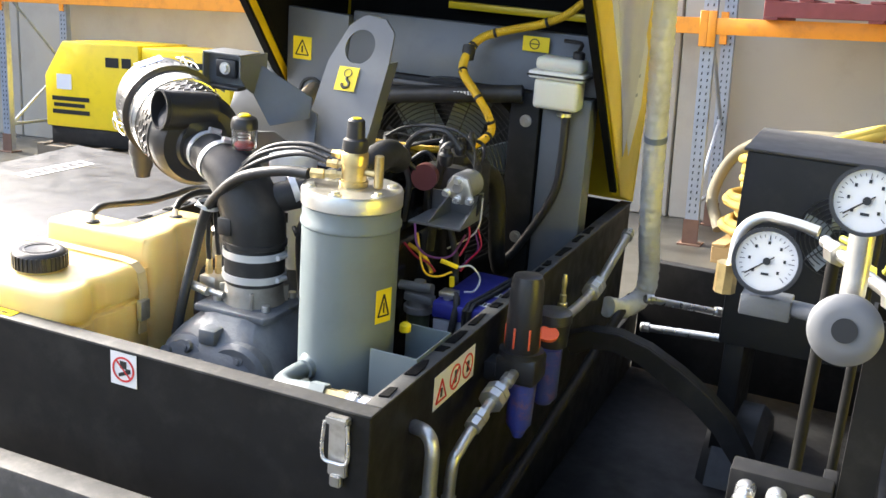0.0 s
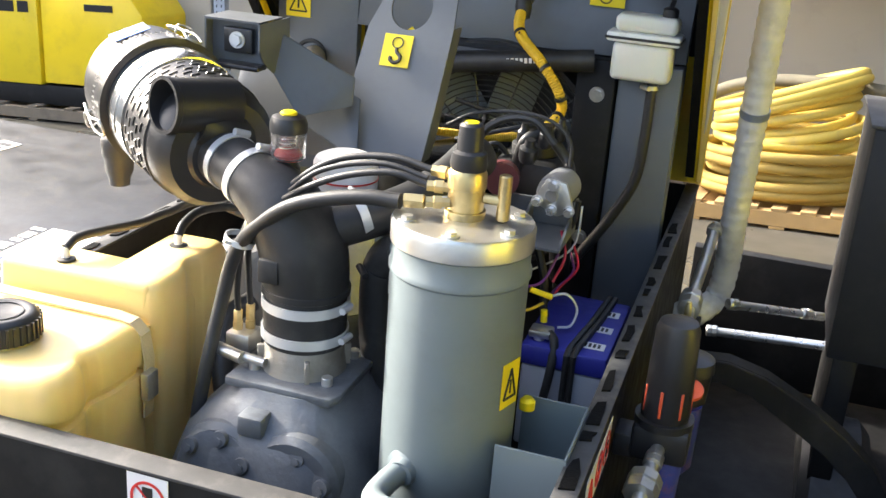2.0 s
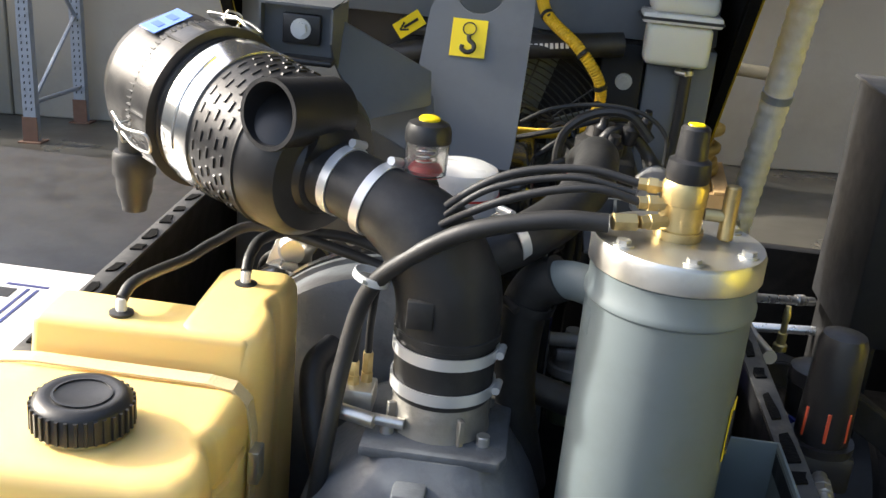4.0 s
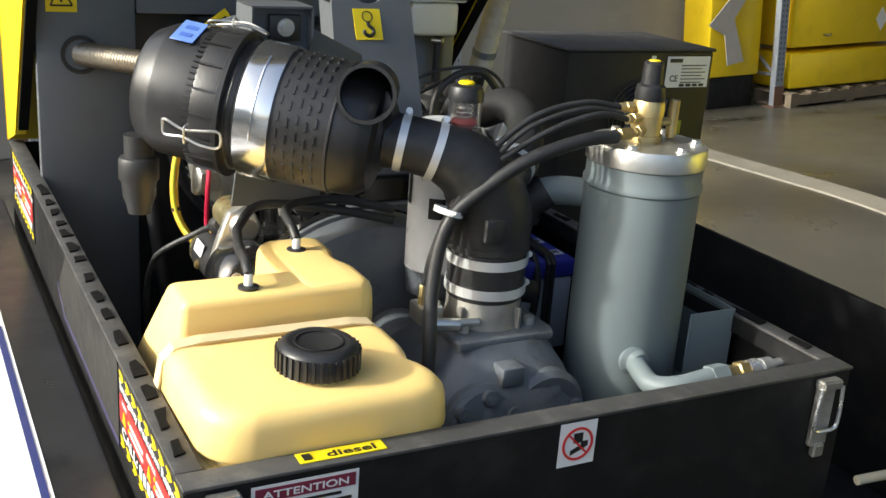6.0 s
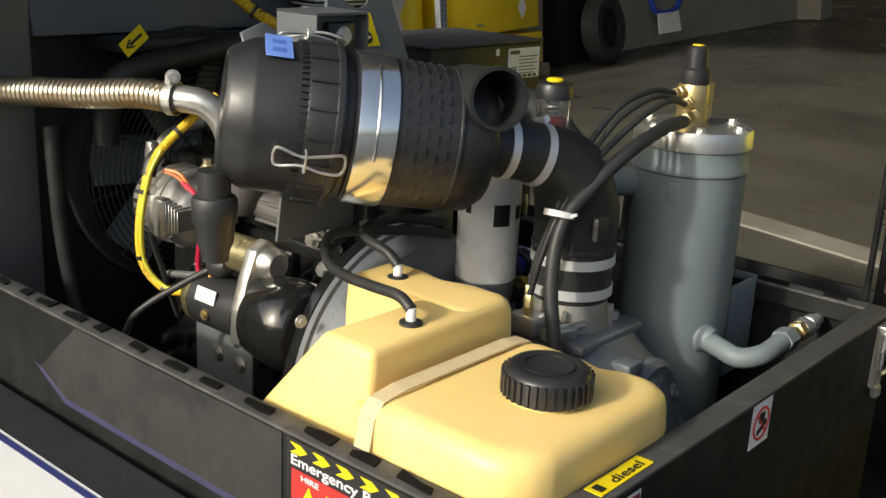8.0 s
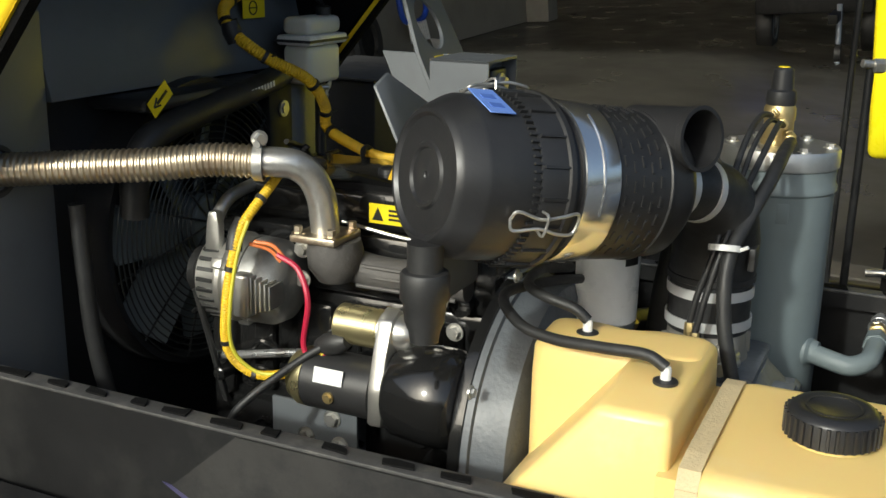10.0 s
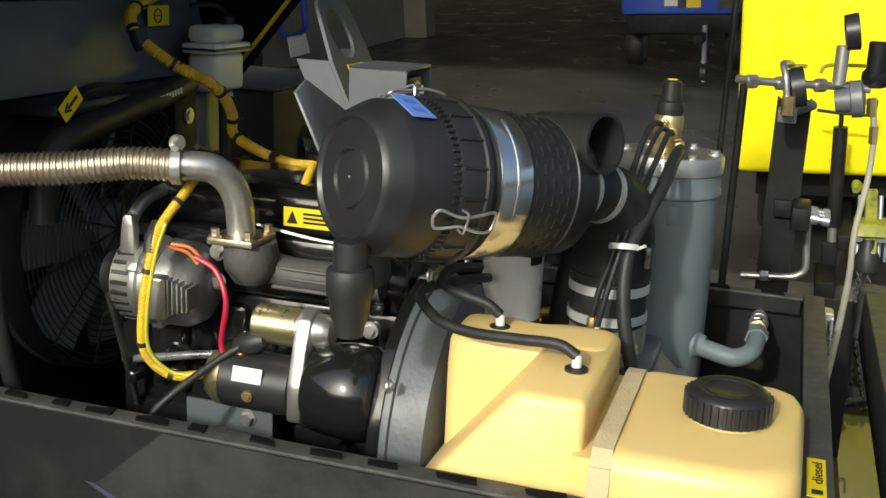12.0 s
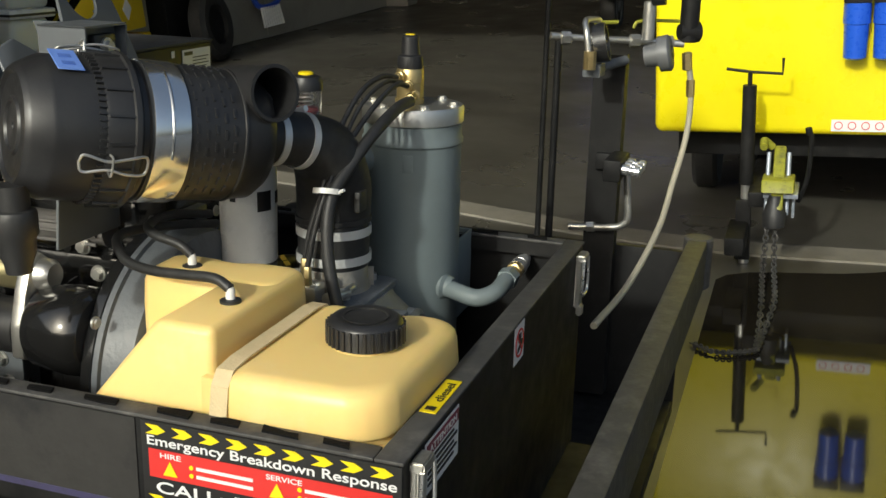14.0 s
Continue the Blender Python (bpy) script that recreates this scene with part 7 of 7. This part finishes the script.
# ---- pallet racking and goods by the wall ----
def rack_upright(x, y, mt):
    u = start("rack_upright", (x, y, 0), "perforated steel pallet-rack upright on a base plate", "rack", "pallet racking", True)
    for yy in (y, y + 0.9):
        bm = B()
        box(bm, (x - 0.05, yy, 0.0), (x - 0.043, yy + 0.07, 3.4))
        box(bm, (x + 0.043, yy, 0.0), (x + 0.05, yy + 0.07, 3.4))
        box(bm, (x - 0.043, yy, 0.0), (x + 0.043, yy + 0.004, 3.4))
        part("post", bm, mt, u, smooth=False)
        bm = B()
        box(bm, (x - 0.09, yy - 0.04, 0.0), (x + 0.09, yy + 0.11, 0.012))
        box(bm, (x - 0.06, yy - 0.008, 0.012), (x + 0.06, yy - 0.001, 0.2))
        part("base_plate", bm, RUSTP, u)
        bm = B()
        for k in range(34):
            for sx in (-0.022, 0.022):
                z = 0.25 + k * 0.05
                prism(bm, [(x + sx - 0.006, z), (x + sx + 0.004, z + 0.003), (x + sx + 0.006, z + 0.024), (x + sx - 0.004, z + 0.021)], "y", yy - 0.002, yy - 0.0006)
        tagged(part("slot", bm, DARKV, u, smooth=False), kind="stuff")
    bm = B()
    tube(bm, [(x, y + 0.07, 0.3), (x, y + 0.9, 0.9), (x, y + 0.07, 1.7), (x, y + 0.9, 2.4)], 0.018, 6, 1, False)
    tube(bm, [(x, y + 0.07, 0.3), (x, y + 0.9, 0.3)], 0.018, 6, 1, False)
    part("brace", bm, RACKG, u)
    return u


RX5 = [(-6.9, 6.98), (-3.1, 6.72), (0.6, 6.46), (3.85, 6.45), (7.35, 6.42)]
for x, y in RX5:
    rack_upright(x, y, RACKG)
for (x0, y0), (x1, y1) in zip(RX5, RX5[1:3]):
    for dy in (0.0, 0.9):
        b = start("rack_beam", ((x0 + x1) / 2, (y0 + y1) / 2, 1.6), "orange steel pallet-rack beam", "rack beam", "pallet racking", True)
        bm = B()
        d = Vector((x1 - x0, y1 - y0, 0))
        m = Matrix.Translation((x0, y0 + dy - 0.03, 1.6)) @ Matrix.Rotation(math.atan2(d.y, d.x), 4, "Z")
        box(bm, (0.06, -0.02, 0), (d.length - 0.06, 0.028, 0.12), 0.004, 1, m)
        part("beam", bm, ORANGE, b)
        bm = B()
        for a in (0.0, d.length - 0.06):
            box(bm, (a, -0.024, -0.09), (a + 0.06, -0.004, 0.17), 0.003, 1, m)
        part("end_connector", bm, ORANGE, b)
b = start("rack_beam", (2.4, 6.44, 1.6), "orange steel pallet-rack beam", "rack beam", "pallet racking", True)
bm = B()
box(bm, (0.66, 6.41, 1.6), (3.79, 6.455, 1.72), 0.004)
part("beam", bm, ORANGE, b)
bm = B()
for a in (0.6, 3.79):
    box(bm, (a, 6.405, 1.51), (a + 0.06, 6.425, 1.77), 0.003)
part("end_connector", bm, ORANGE, b)


def pallet(name, o, rot, mt, label, w=1.15, d=1.0, h=0.14):
    p = start(name, o, label, "pallet", "", True)
    m = Matrix.Translation(o) @ Matrix.Rotation(rot, 4, "Z")
    for k in range(7):
        bm = B()
        box(bm, (k * (w - 0.1) / 6, 0, h - 0.02), (k * (w - 0.1) / 6 + 0.1, d, h), 0.003, 1, m)
        part("deck_board", bm, mt, p)
    for k in range(3):
        bm = B()
        box(bm, (0, k * (d - 0.08) / 2, 0.02), (w, k * (d - 0.08) / 2 + 0.08, h - 0.021), 0.003, 1, m)
        part("bearer", bm, mt, p)
    bm = B()
    for k in range(3):
        box(bm, (k * (w - 0.1) / 2, 0, 0), (k * (w - 0.1) / 2 + 0.1, d, 0.019), 0.002, 1, m)
    part("bottom_board", bm, mt, p)
    return p


pallet("red_pallet", (1.0, 6.3, 1.72), -0.02, PALLETR, "dark red painted pallet on the rack beam", 1.5, 1.0, 0.15)
pallet("hose_pallet", (0.85, 5.95, 0), -0.1, mat("new_pallet_wood", (0.42, 0.27, 0.11), 0.8, 0, 0.2, 10, 0.3, 60), "pale wooden pallet under the hoses", 1.2, 1.0)
hc = start("hose_coil", (1.45, 6.4, 0.14), "coils of thick yellow air hose stacked on a pallet", "hose coil", "", True)
rnd = random.Random(11)
for k in range(16):
    bm = B()
    low = k < 7
    r = (0.5 if low else 0.4) + rnd.uniform(-0.035, 0.035)
    c = Vector((1.45 + rnd.uniform(-0.04, 0.04), 6.42 + rnd.uniform(-0.04, 0.04), 0.18 + k * 0.045))
    t1, t2 = rnd.uniform(-0.03, 0.03) + (0 if low else (k - 6) * 0.018), rnd.uniform(-0.04, 0.04)
    tube(bm, [c + Vector((math.cos(a) * r * 1.15, math.sin(a) * r * 0.85, math.cos(a) * t1 + math.sin(a) * t2)) for a in [j * math.tau / 20 for j in range(21)]], 0.034, 12, 3)
    part("turn", bm, HOSEO if low else HOSEY, hc, "dusty ochre hose turn" if low else "")
bm = B()
tube(bm, [(0.82, 6.4, 0.16), (0.72, 6.6, 0.4), (0.85, 6.8, 0.7), (1.2, 6.7, 0.86), (1.7, 6.5, 0.9), (2.3, 6.3, 0.86)], 0.045, 14)
part("dusty_turn", bm, mat("dusty_hose", (0.17, 0.15, 0.1), 0.8, 0, 0.2, 12), hc, "dusty brown hose loop")

oc = start("old_compressor", (-5.4, 7.6, 0), "old yellow compressor standing on a pallet by the wall", "compressor", "", True)
bm = B()
prism(bm, [(-6.45, 0.32), (-6.45, 0.86), (-6.2, 1.22), (-5.2, 1.22), (-5.2, 0.32)], "y", 7.1, 8.0, 0.02)
part("canopy", bm, YELLOW, oc)
bm = B()
prism(bm, [(-5.18, 0.34), (-5.18, 1.2), (-4.25, 1.2), (-4.1, 1.0), (-4.1, 0.34)], "y", 7.12, 7.98, 0.02)
part("rear_canopy", bm, YELLOW, oc)
bm = B()
box(bm, (-6.4, 7.12, 0.14), (-4.15, 7.98, 0.32), 0.01)
part("base_frame", bm, BLACK, oc)
for x, z, w, h in ((-6.35, 0.60, 0.5, 0.045), (-6.35, 0.46, 0.5, 0.045), (-6.33, 0.535, 0.42, 0.04), (-5.62, 0.98, 0.17, 0.1), (-5.41, 0.98, 0.12, 0.1)):
    bm = B()
    sticker(bm, (x, 7.095, z), FX, FZ, w, h)
    part("decal_bar", bm, DARKV, oc, "dark printed bar")
bm = B()
sticker(bm, (-4.7, 7.115, 1.02), FX, FZ, 0.3, 0.06)
part("decal_bar", bm, DARKV, oc, "dark printed bar")
bm = B()
sticker(bm, (-6.28, 7.094, 0.72), FX, FZ, 0.2, 0.16)
part("label_patch", bm, WHITE, oc)
pallet("old_pallet", (-6.5, 7.0, 0), 0.0, PALLET, "weathered pallet under the old compressor", 2.5, 1.1)

# ---- yellow bins, tyre and dark machine further along the wall ----
yb = start("yellow_bin", (8.2, 6.7, 0), "dented yellow sheet-metal canopy standing on a pallet", "canopy", "", True)
bm = B()
prism(bm, [(7.5, 0.55), (7.5, 1.35), (7.7, 1.5), (8.95, 1.5), (9.0, 0.55)], "y", 6.45, 7.0, 0.02)
part("upper_shell", bm, YELLOW, yb)
bm = B()
box(bm, (7.48, 6.42, 0.16), (9.02, 7.0, 0.5), 0.02)
part("lower_shell", bm, YELLOW, yb)
bm = B()
prism(bm, [(8.6, 0.78), (8.68, 0.9), (8.76, 0.78), (8.68, 0.66)], "y", 6.446, 6.449)
part("diamond_mark", bm, WHITE, yb)
bm = B()
tube(bm, [(7.9, 6.445, 0.66), (7.95, 6.42, 0.655), (8.0, 6.445, 0.66)], 0.01, 8)
part("handle", bm, ZINC, yb)
pallet("bin_pallet", (7.4, 6.3, 0), 0.05, PALLET, "weathered wooden pallet under yellow metalwork", 1.7, 0.9)
y2 = start("yellow_bin", (6.4, 6.8, 0), "yellow canopy wrapped in clear plastic sheet", "canopy", "", True)
bm = B()
prism(bm, [(6.62, 0.3), (6.6, 1.5), (6.7, 1.7), (7.25, 1.7), (7.25, 0.3)], "y", 6.6, 7.0, 0.03)
part("upper_shell", bm, YELLOW, y2)
bm = B()
prism(bm, [(6.55, 0.8), (6.9, 1.15), (7.2, 1.65), (7.28, 1.5), (7.0, 1.05), (6.85, 0.85), (7.0, 0.45), (6.8, 0.42), (6.75, 0.7)], "y", 6.55, 6.56)
part("plastic_sheet", bm, mat("cloudy_film", (0.5, 0.47, 0.42), 0.4, 0, 0.2, 8, 0.6, 15), y2, "cloudy plastic sheet")
bm = B()
box(bm, (6.65, 6.62, 0.0), (7.2, 6.95, 0.3), 0.01)
part("base_frame", bm, BLACK, y2)
ty = start("spare_tyre", (10.1, 6.6, 0), "black tyre leaning on dark machinery", "tyre", "", True)
bm = B()
m0 = Vector((10.15, 6.35, 0.42))
lathe(bm, m0, (0.1, -1, 0.12), [(-0.1, 0.24), (-0.11, 0.36), (-0.07, 0.42), (0.07, 0.42), (0.11, 0.36), (0.1, 0.24), (-0.1, 0.24)], 48, False)
part("tyre", bm, RUBBER, ty)
bm = B()
lathe(bm, m0, (0.1, -1, 0.12), [(-0.03, 0.245), (0.05, 0.245), (0.04, 0.2), (0.02, 0.08), (0.02, 0.02)], 32)
part("rim", bm, BLACK, ty)
dm = start("stored_machine", (10.4, 6.8, 0), "dark stored machine with a white label", "machine", "", True)
bm = B()
box(bm, (9.65, 6.62, 0.0), (10.9, 6.9, 2.2), 0.02)
box(bm, (10.55, 6.45, 0.0), (10.65, 6.62, 2.0), 0.01)
part("frame", bm, BLACK, dm)
bm = B()
for k in range(3):
    sticker(bm, (10.3, 6.615, 1.2 + k * 0.14), FX, FZ, 0.1, 0.09)
part("label_patch", bm, WHITE, dm)

# ---- blue broom, blue compressor, dark vehicle ----
br = start("broom_head", (11.9, 6.55, 0), "blue yard broom with white bristles leaning on the wall", "broom", "", True)
bm = B()
tube(bm, [(11.5, 6.55, 1.0), (11.58, 6.5, 0.5), (12.15, 6.48, 0.52), (12.25, 6.52, 1.0)], 0.04, 8, 6)
part("frame", bm, BLUEC, br)
bm = B()
for k in range(9):
    cyl(bm, (11.62 + k * 0.06, 6.46, 0.46), (11.6 + k * 0.065, 6.42, 0.2), 0.02, seg=6)
part("bristles", bm, WHITE, br)
bc = start("blue_compressor", (11.9, 1.4, 0), "blue trailer compressor with white and dark decals", "compressor", "", True)
bm = B()
box(bm, (11.5, 0.75, 0.72), (13.4, 2.1, 1.9), 0.05)
part("canopy", bm, BLUEC, bc)
bm = B()
box(bm, (11.55, 0.8, 0.5), (13.3, 2.05, 0.72), 0.02)
box(bm, (10.9, 1.1, 0.45), (11.55, 1.2, 0.55), 0.01)
part("chassis", bm, BLACK, bc)
for y in (0.85, 2.0):
    bm = B()
    lathe(bm, (12.2, y - 0.09, 0.34), (0, 1, 0), [(0, 0.2), (0.0, 0.32), (0.04, 0.34), (0.14, 0.34), (0.18, 0.32), (0.18, 0.2)], 32)
    w_ = part("wheel", bm, RUBBER, bc)
    bm = B()
    lathe(bm, (12.2, y + 0.09, 0.34), (0, 1, 0), [(0, 0.2), (0.005, 0.19), (-0.02, 0.1), (0.01, 0.06)], 24)
    lathe(bm, (12.2, y - 0.09, 0.34), (0, -1, 0), [(0, 0.2), (0.005, 0.19), (-0.02, 0.1), (0.01, 0.06)], 24)
    part("rim", bm, ZINC, w_)
bm = B()
EX, EY = Vector((0, -1, 0)), FZ
for y, z, w, h in ((2.05, 1.35, 0.3, 0.1), (2.0, 1.2, 0.2, 0.1), (1.4, 1.05, 0.25, 0.06), (1.05, 1.0, 0.2, 0.26), (1.6, 0.82, 0.3, 0.07)):
    sticker(bm, (11.495, y, z), EX, EY, w, h)
part("white_decals", bm, WHITE, bc)
bm = B()
for y, z, w, h in ((1.75, 0.95, 0.25, 0.5), (1.45, 0.8, 0.25, 0.2), (1.0, 0.78, 0.25, 0.15)):
    sticker(bm, (11.494, y, z), EX, EY, w, h)
part("dark_panels", bm, DARKV, bc)
bm = B()
sticker(bm, (11.493, 1.35, 0.8), EX, EY, 0.16, 0.1)
part("yellow_decal", bm, STICKY, bc)
bm = B()
tube(bm, [(11.3, 1.12, -0.02), (11.3, 1.12, 0.62)], 0.03, 10, 1, False)
part("jockey_leg", bm, RACKG, bc)
bm = B()
lathe(bm, (11.3, 1.09, 0.1), (0, 1, 0), [(0, 0.04), (0, 0.1), (0.06, 0.1), (0.06, 0.04)], 20)
part("jockey_wheel", bm, RUBBER, bc)
bc.matrix_world = Matrix.Translation((-1.15, 0.12, 1.83)) @ Matrix.Scale(1.12, 4) @ Matrix.Translation((1.15, -0.12, -1.83)) @ bc.matrix_world

# ---- bright yellow compressor with its drawbar ----
yc = start("yellow_compressor", (6.5, -1.2, -0.44), "bright yellow trailer compressor with blue filters", "compressor", "", True)
bm = B()
box(bm, (5.5, -2.3, 0.27), (8.0, 0.42, 1.95), 0.05, 3)
part("canopy", bm, YELLOWB, yc)
bm = B()
box(bm, (5.75, -2.2, 0.08), (7.9, 0.3, 0.27), 0.01)
part("chassis", bm, BLACK, yc)
for y in (0.22, -2.2):
    bm = B()
    lathe(bm, (6.9, y - 0.09, -0.115), (0, 1, 0), [(0, 0.18), (0.0, 0.3), (0.03, 0.33), (0.15, 0.33), (0.18, 0.3), (0.18, 0.18)], 36)
    part("wheel", bm, RUBBER, yc)
for y in (-0.72, -0.88):
    bm = B()
    lathe(bm, (5.40, y, 0.74), (0, 0, 1), [(0, 0.04), (0.012, 0.062), (0.2, 0.068), (0.205, 0.074), (0.32, 0.074)], 24)
    part("filter_bowl", bm, BLUEF, yc, "blue filter bowl")
    bm = B()
    box(bm, (5.34, y - 0.075, 1.06), (5.5, y + 0.075, 1.14), 0.008)
    part("filter_head", bm, DARKV, yc)
bm = B()
sticker(bm, (5.497, -0.62, 0.30), EX, EY, 0.32, 0.07)
wd = part("warning_strip", bm, WHITE, yc)
for k in range(4):
    bm = B()
    ringmark(bm, (5.495, -0.66 - k * 0.075, 0.335), EX, EY, 0.024, 0.005)
    part("sign", bm, RED, wd)
HITCH = Matrix.Translation((-1.1, -0.54, 1.76)) @ Matrix.Scale(1.0995, 4) @ Matrix.Translation((1.1, 0.54, -1.76))


def hitch_part(name, bm, material, parent, label=""):
    bmesh.ops.transform(bm, matrix=HITCH, verts=bm.verts)
    return part(name, bm, material, parent, label)


bm = B()
box(bm, (4.45, -0.30, 0.12), (5.6, -0.22, 0.2), 0.006)
hitch_part("drawbar", bm, BLACK, yc)
bm = B()
cyl(bm, (4.62, -0.2, -0.245), (4.62, -0.2, 0.25), 0.028, seg=16)
hitch_part("jack_foot", bm, ZINC, yc)
bm = B()
cyl(bm, (4.62, -0.2, 0.2), (4.62, -0.2, 0.73), 0.036, seg=18)
jk = hitch_part("jack_tube", bm, BLACK, yc, "black jack leg")
bm = B()
tube(bm, [(4.62, -0.2, 0.72), (4.62, -0.2, 0.80)], 0.012, 8, 1, False)
tube(bm, [(4.62, -0.08, 0.815), (4.62, -0.2, 0.80), (4.62, -0.36, 0.79), (4.62, -0.362, 0.87)], 0.008, 8, 1, False)
hitch_part("jack_handle", bm, BLACK, jk)
bm = B()
prism(bm, [(4.28, 0.16), (4.33, 0.22), (4.52, 0.4), (4.56, 0.43), (4.6, 0.4), (4.52, 0.3), (4.5, 0.22), (4.36, 0.12)], "y", -0.40, -0.34, 0.012)
prism(bm, [(4.3, 0.24), (4.34, 0.30), (4.52, 0.29), (4.52, 0.24)], "y", -0.45, -0.29, 0.01)
cp = hitch_part("coupling", bm, LIME, yc, "green-yellow tow coupling")
bm = B()
tube(bm, [(4.55, -0.33, 0.42), (4.52, -0.29, 0.46), (4.46, -0.29, 0.44)], 0.02, 10)
hitch_part("coupling_handle", bm, LIME, cp)
bm = B()
lathe(bm, (4.32, -0.36, 0.05), (0.1, 0, 1), [(0, 0.03), (0.01, 0.055), (0.08, 0.06), (0.1, 0.05), (0.15, 0.035), (0.17, 0.03)], 24)
hitch_part("coupling_socket", bm, RUBBER, cp, "greasy black ball socket")
for y in (-0.315, -0.415):
    bm = B()
    cyl(bm, (4.4, y, 0.1), (4.52, y, 0.4), 0.012, seg=10)
    hitch_part("link_rod", bm, RACKG, cp)
bm = B()
box(bm, (4.35, -0.47, 0.2), (4.6, -0.3, 0.225), 0.004)
box(bm, (4.42, -0.455, 0.08), (4.5, -0.44, 0.2), 0.003)
hitch_part("hitch_plate", bm, RACKG, cp)
bm = B()
tube(bm, [(4.45, -0.47, 0.16), (4.42, -0.51, 0.3), (4.4, -0.52, 0.5), (4.4, -0.51, 0.53)], 0.012, 8)
lathe(bm, (4.4, -0.51, 0.52), (0, 0.2, 1), [(0, 0.014), (0.01, 0.018), (0.04, 0.016)], 12)
hitch_part("brake_lever", bm, BLACK, yc)
bm = B()
box(bm, (4.28, -0.22, -0.1), (4.62, -0.12, 0.0), 0.012)
box(bm, (4.58, -0.23, -0.22), (4.64, -0.15, 0.12), 0.006)
hitch_part("drawbar_shoe", bm, BLACK, yc)


def chain(pts):
    bm = B()
    pts = spline(pts, 8)
    for k, (p, q) in enumerate(zip(pts, pts[1:])):
        d = (q - p).normalized()
        s_ = (Vector((0.3, 0.9, 0.1)) if k % 2 else d.cross(Vector((0.3, 0.9, 0.1)))).normalized()
        c = (p + q) / 2
        L2 = (q - p).length * 0.72
        tube(bm, [c + d * L2 * math.cos(a) + s_ * 0.013 * math.sin(a) for a in [j * math.tau / 10 for j in range(11)]], 0.0045, 5, 1, False)
    hitch_part("safety_chain", bm, RAILM, yc, "wet black steel safety chain")


chain([(4.3, -0.33, 0.1), (4.27, -0.32, -0.1), (4.2, -0.32, -0.2), (4.0, -0.33, -0.228), (3.6, -0.34, -0.228), (3.4, -0.34, -0.228)])
chain([(4.32, -0.37, 0.1), (4.28, -0.37, -0.1), (4.2, -0.38, -0.2), (4.0, -0.39, -0.228), (3.6, -0.36, -0.228), (3.4, -0.34, -0.228)])
chain([(3.4, -0.34, -0.228), (3.36, -0.26, -0.228), (3.35, -0.16, -0.228), (3.42, -0.06, -0.228)])
yc.matrix_world = Matrix.Translation((-1.1, -0.54, 1.76)) @ Matrix.Scale(0.955, 4) @ Matrix.Translation((1.1, 0.54, -1.76)) @ yc.matrix_world
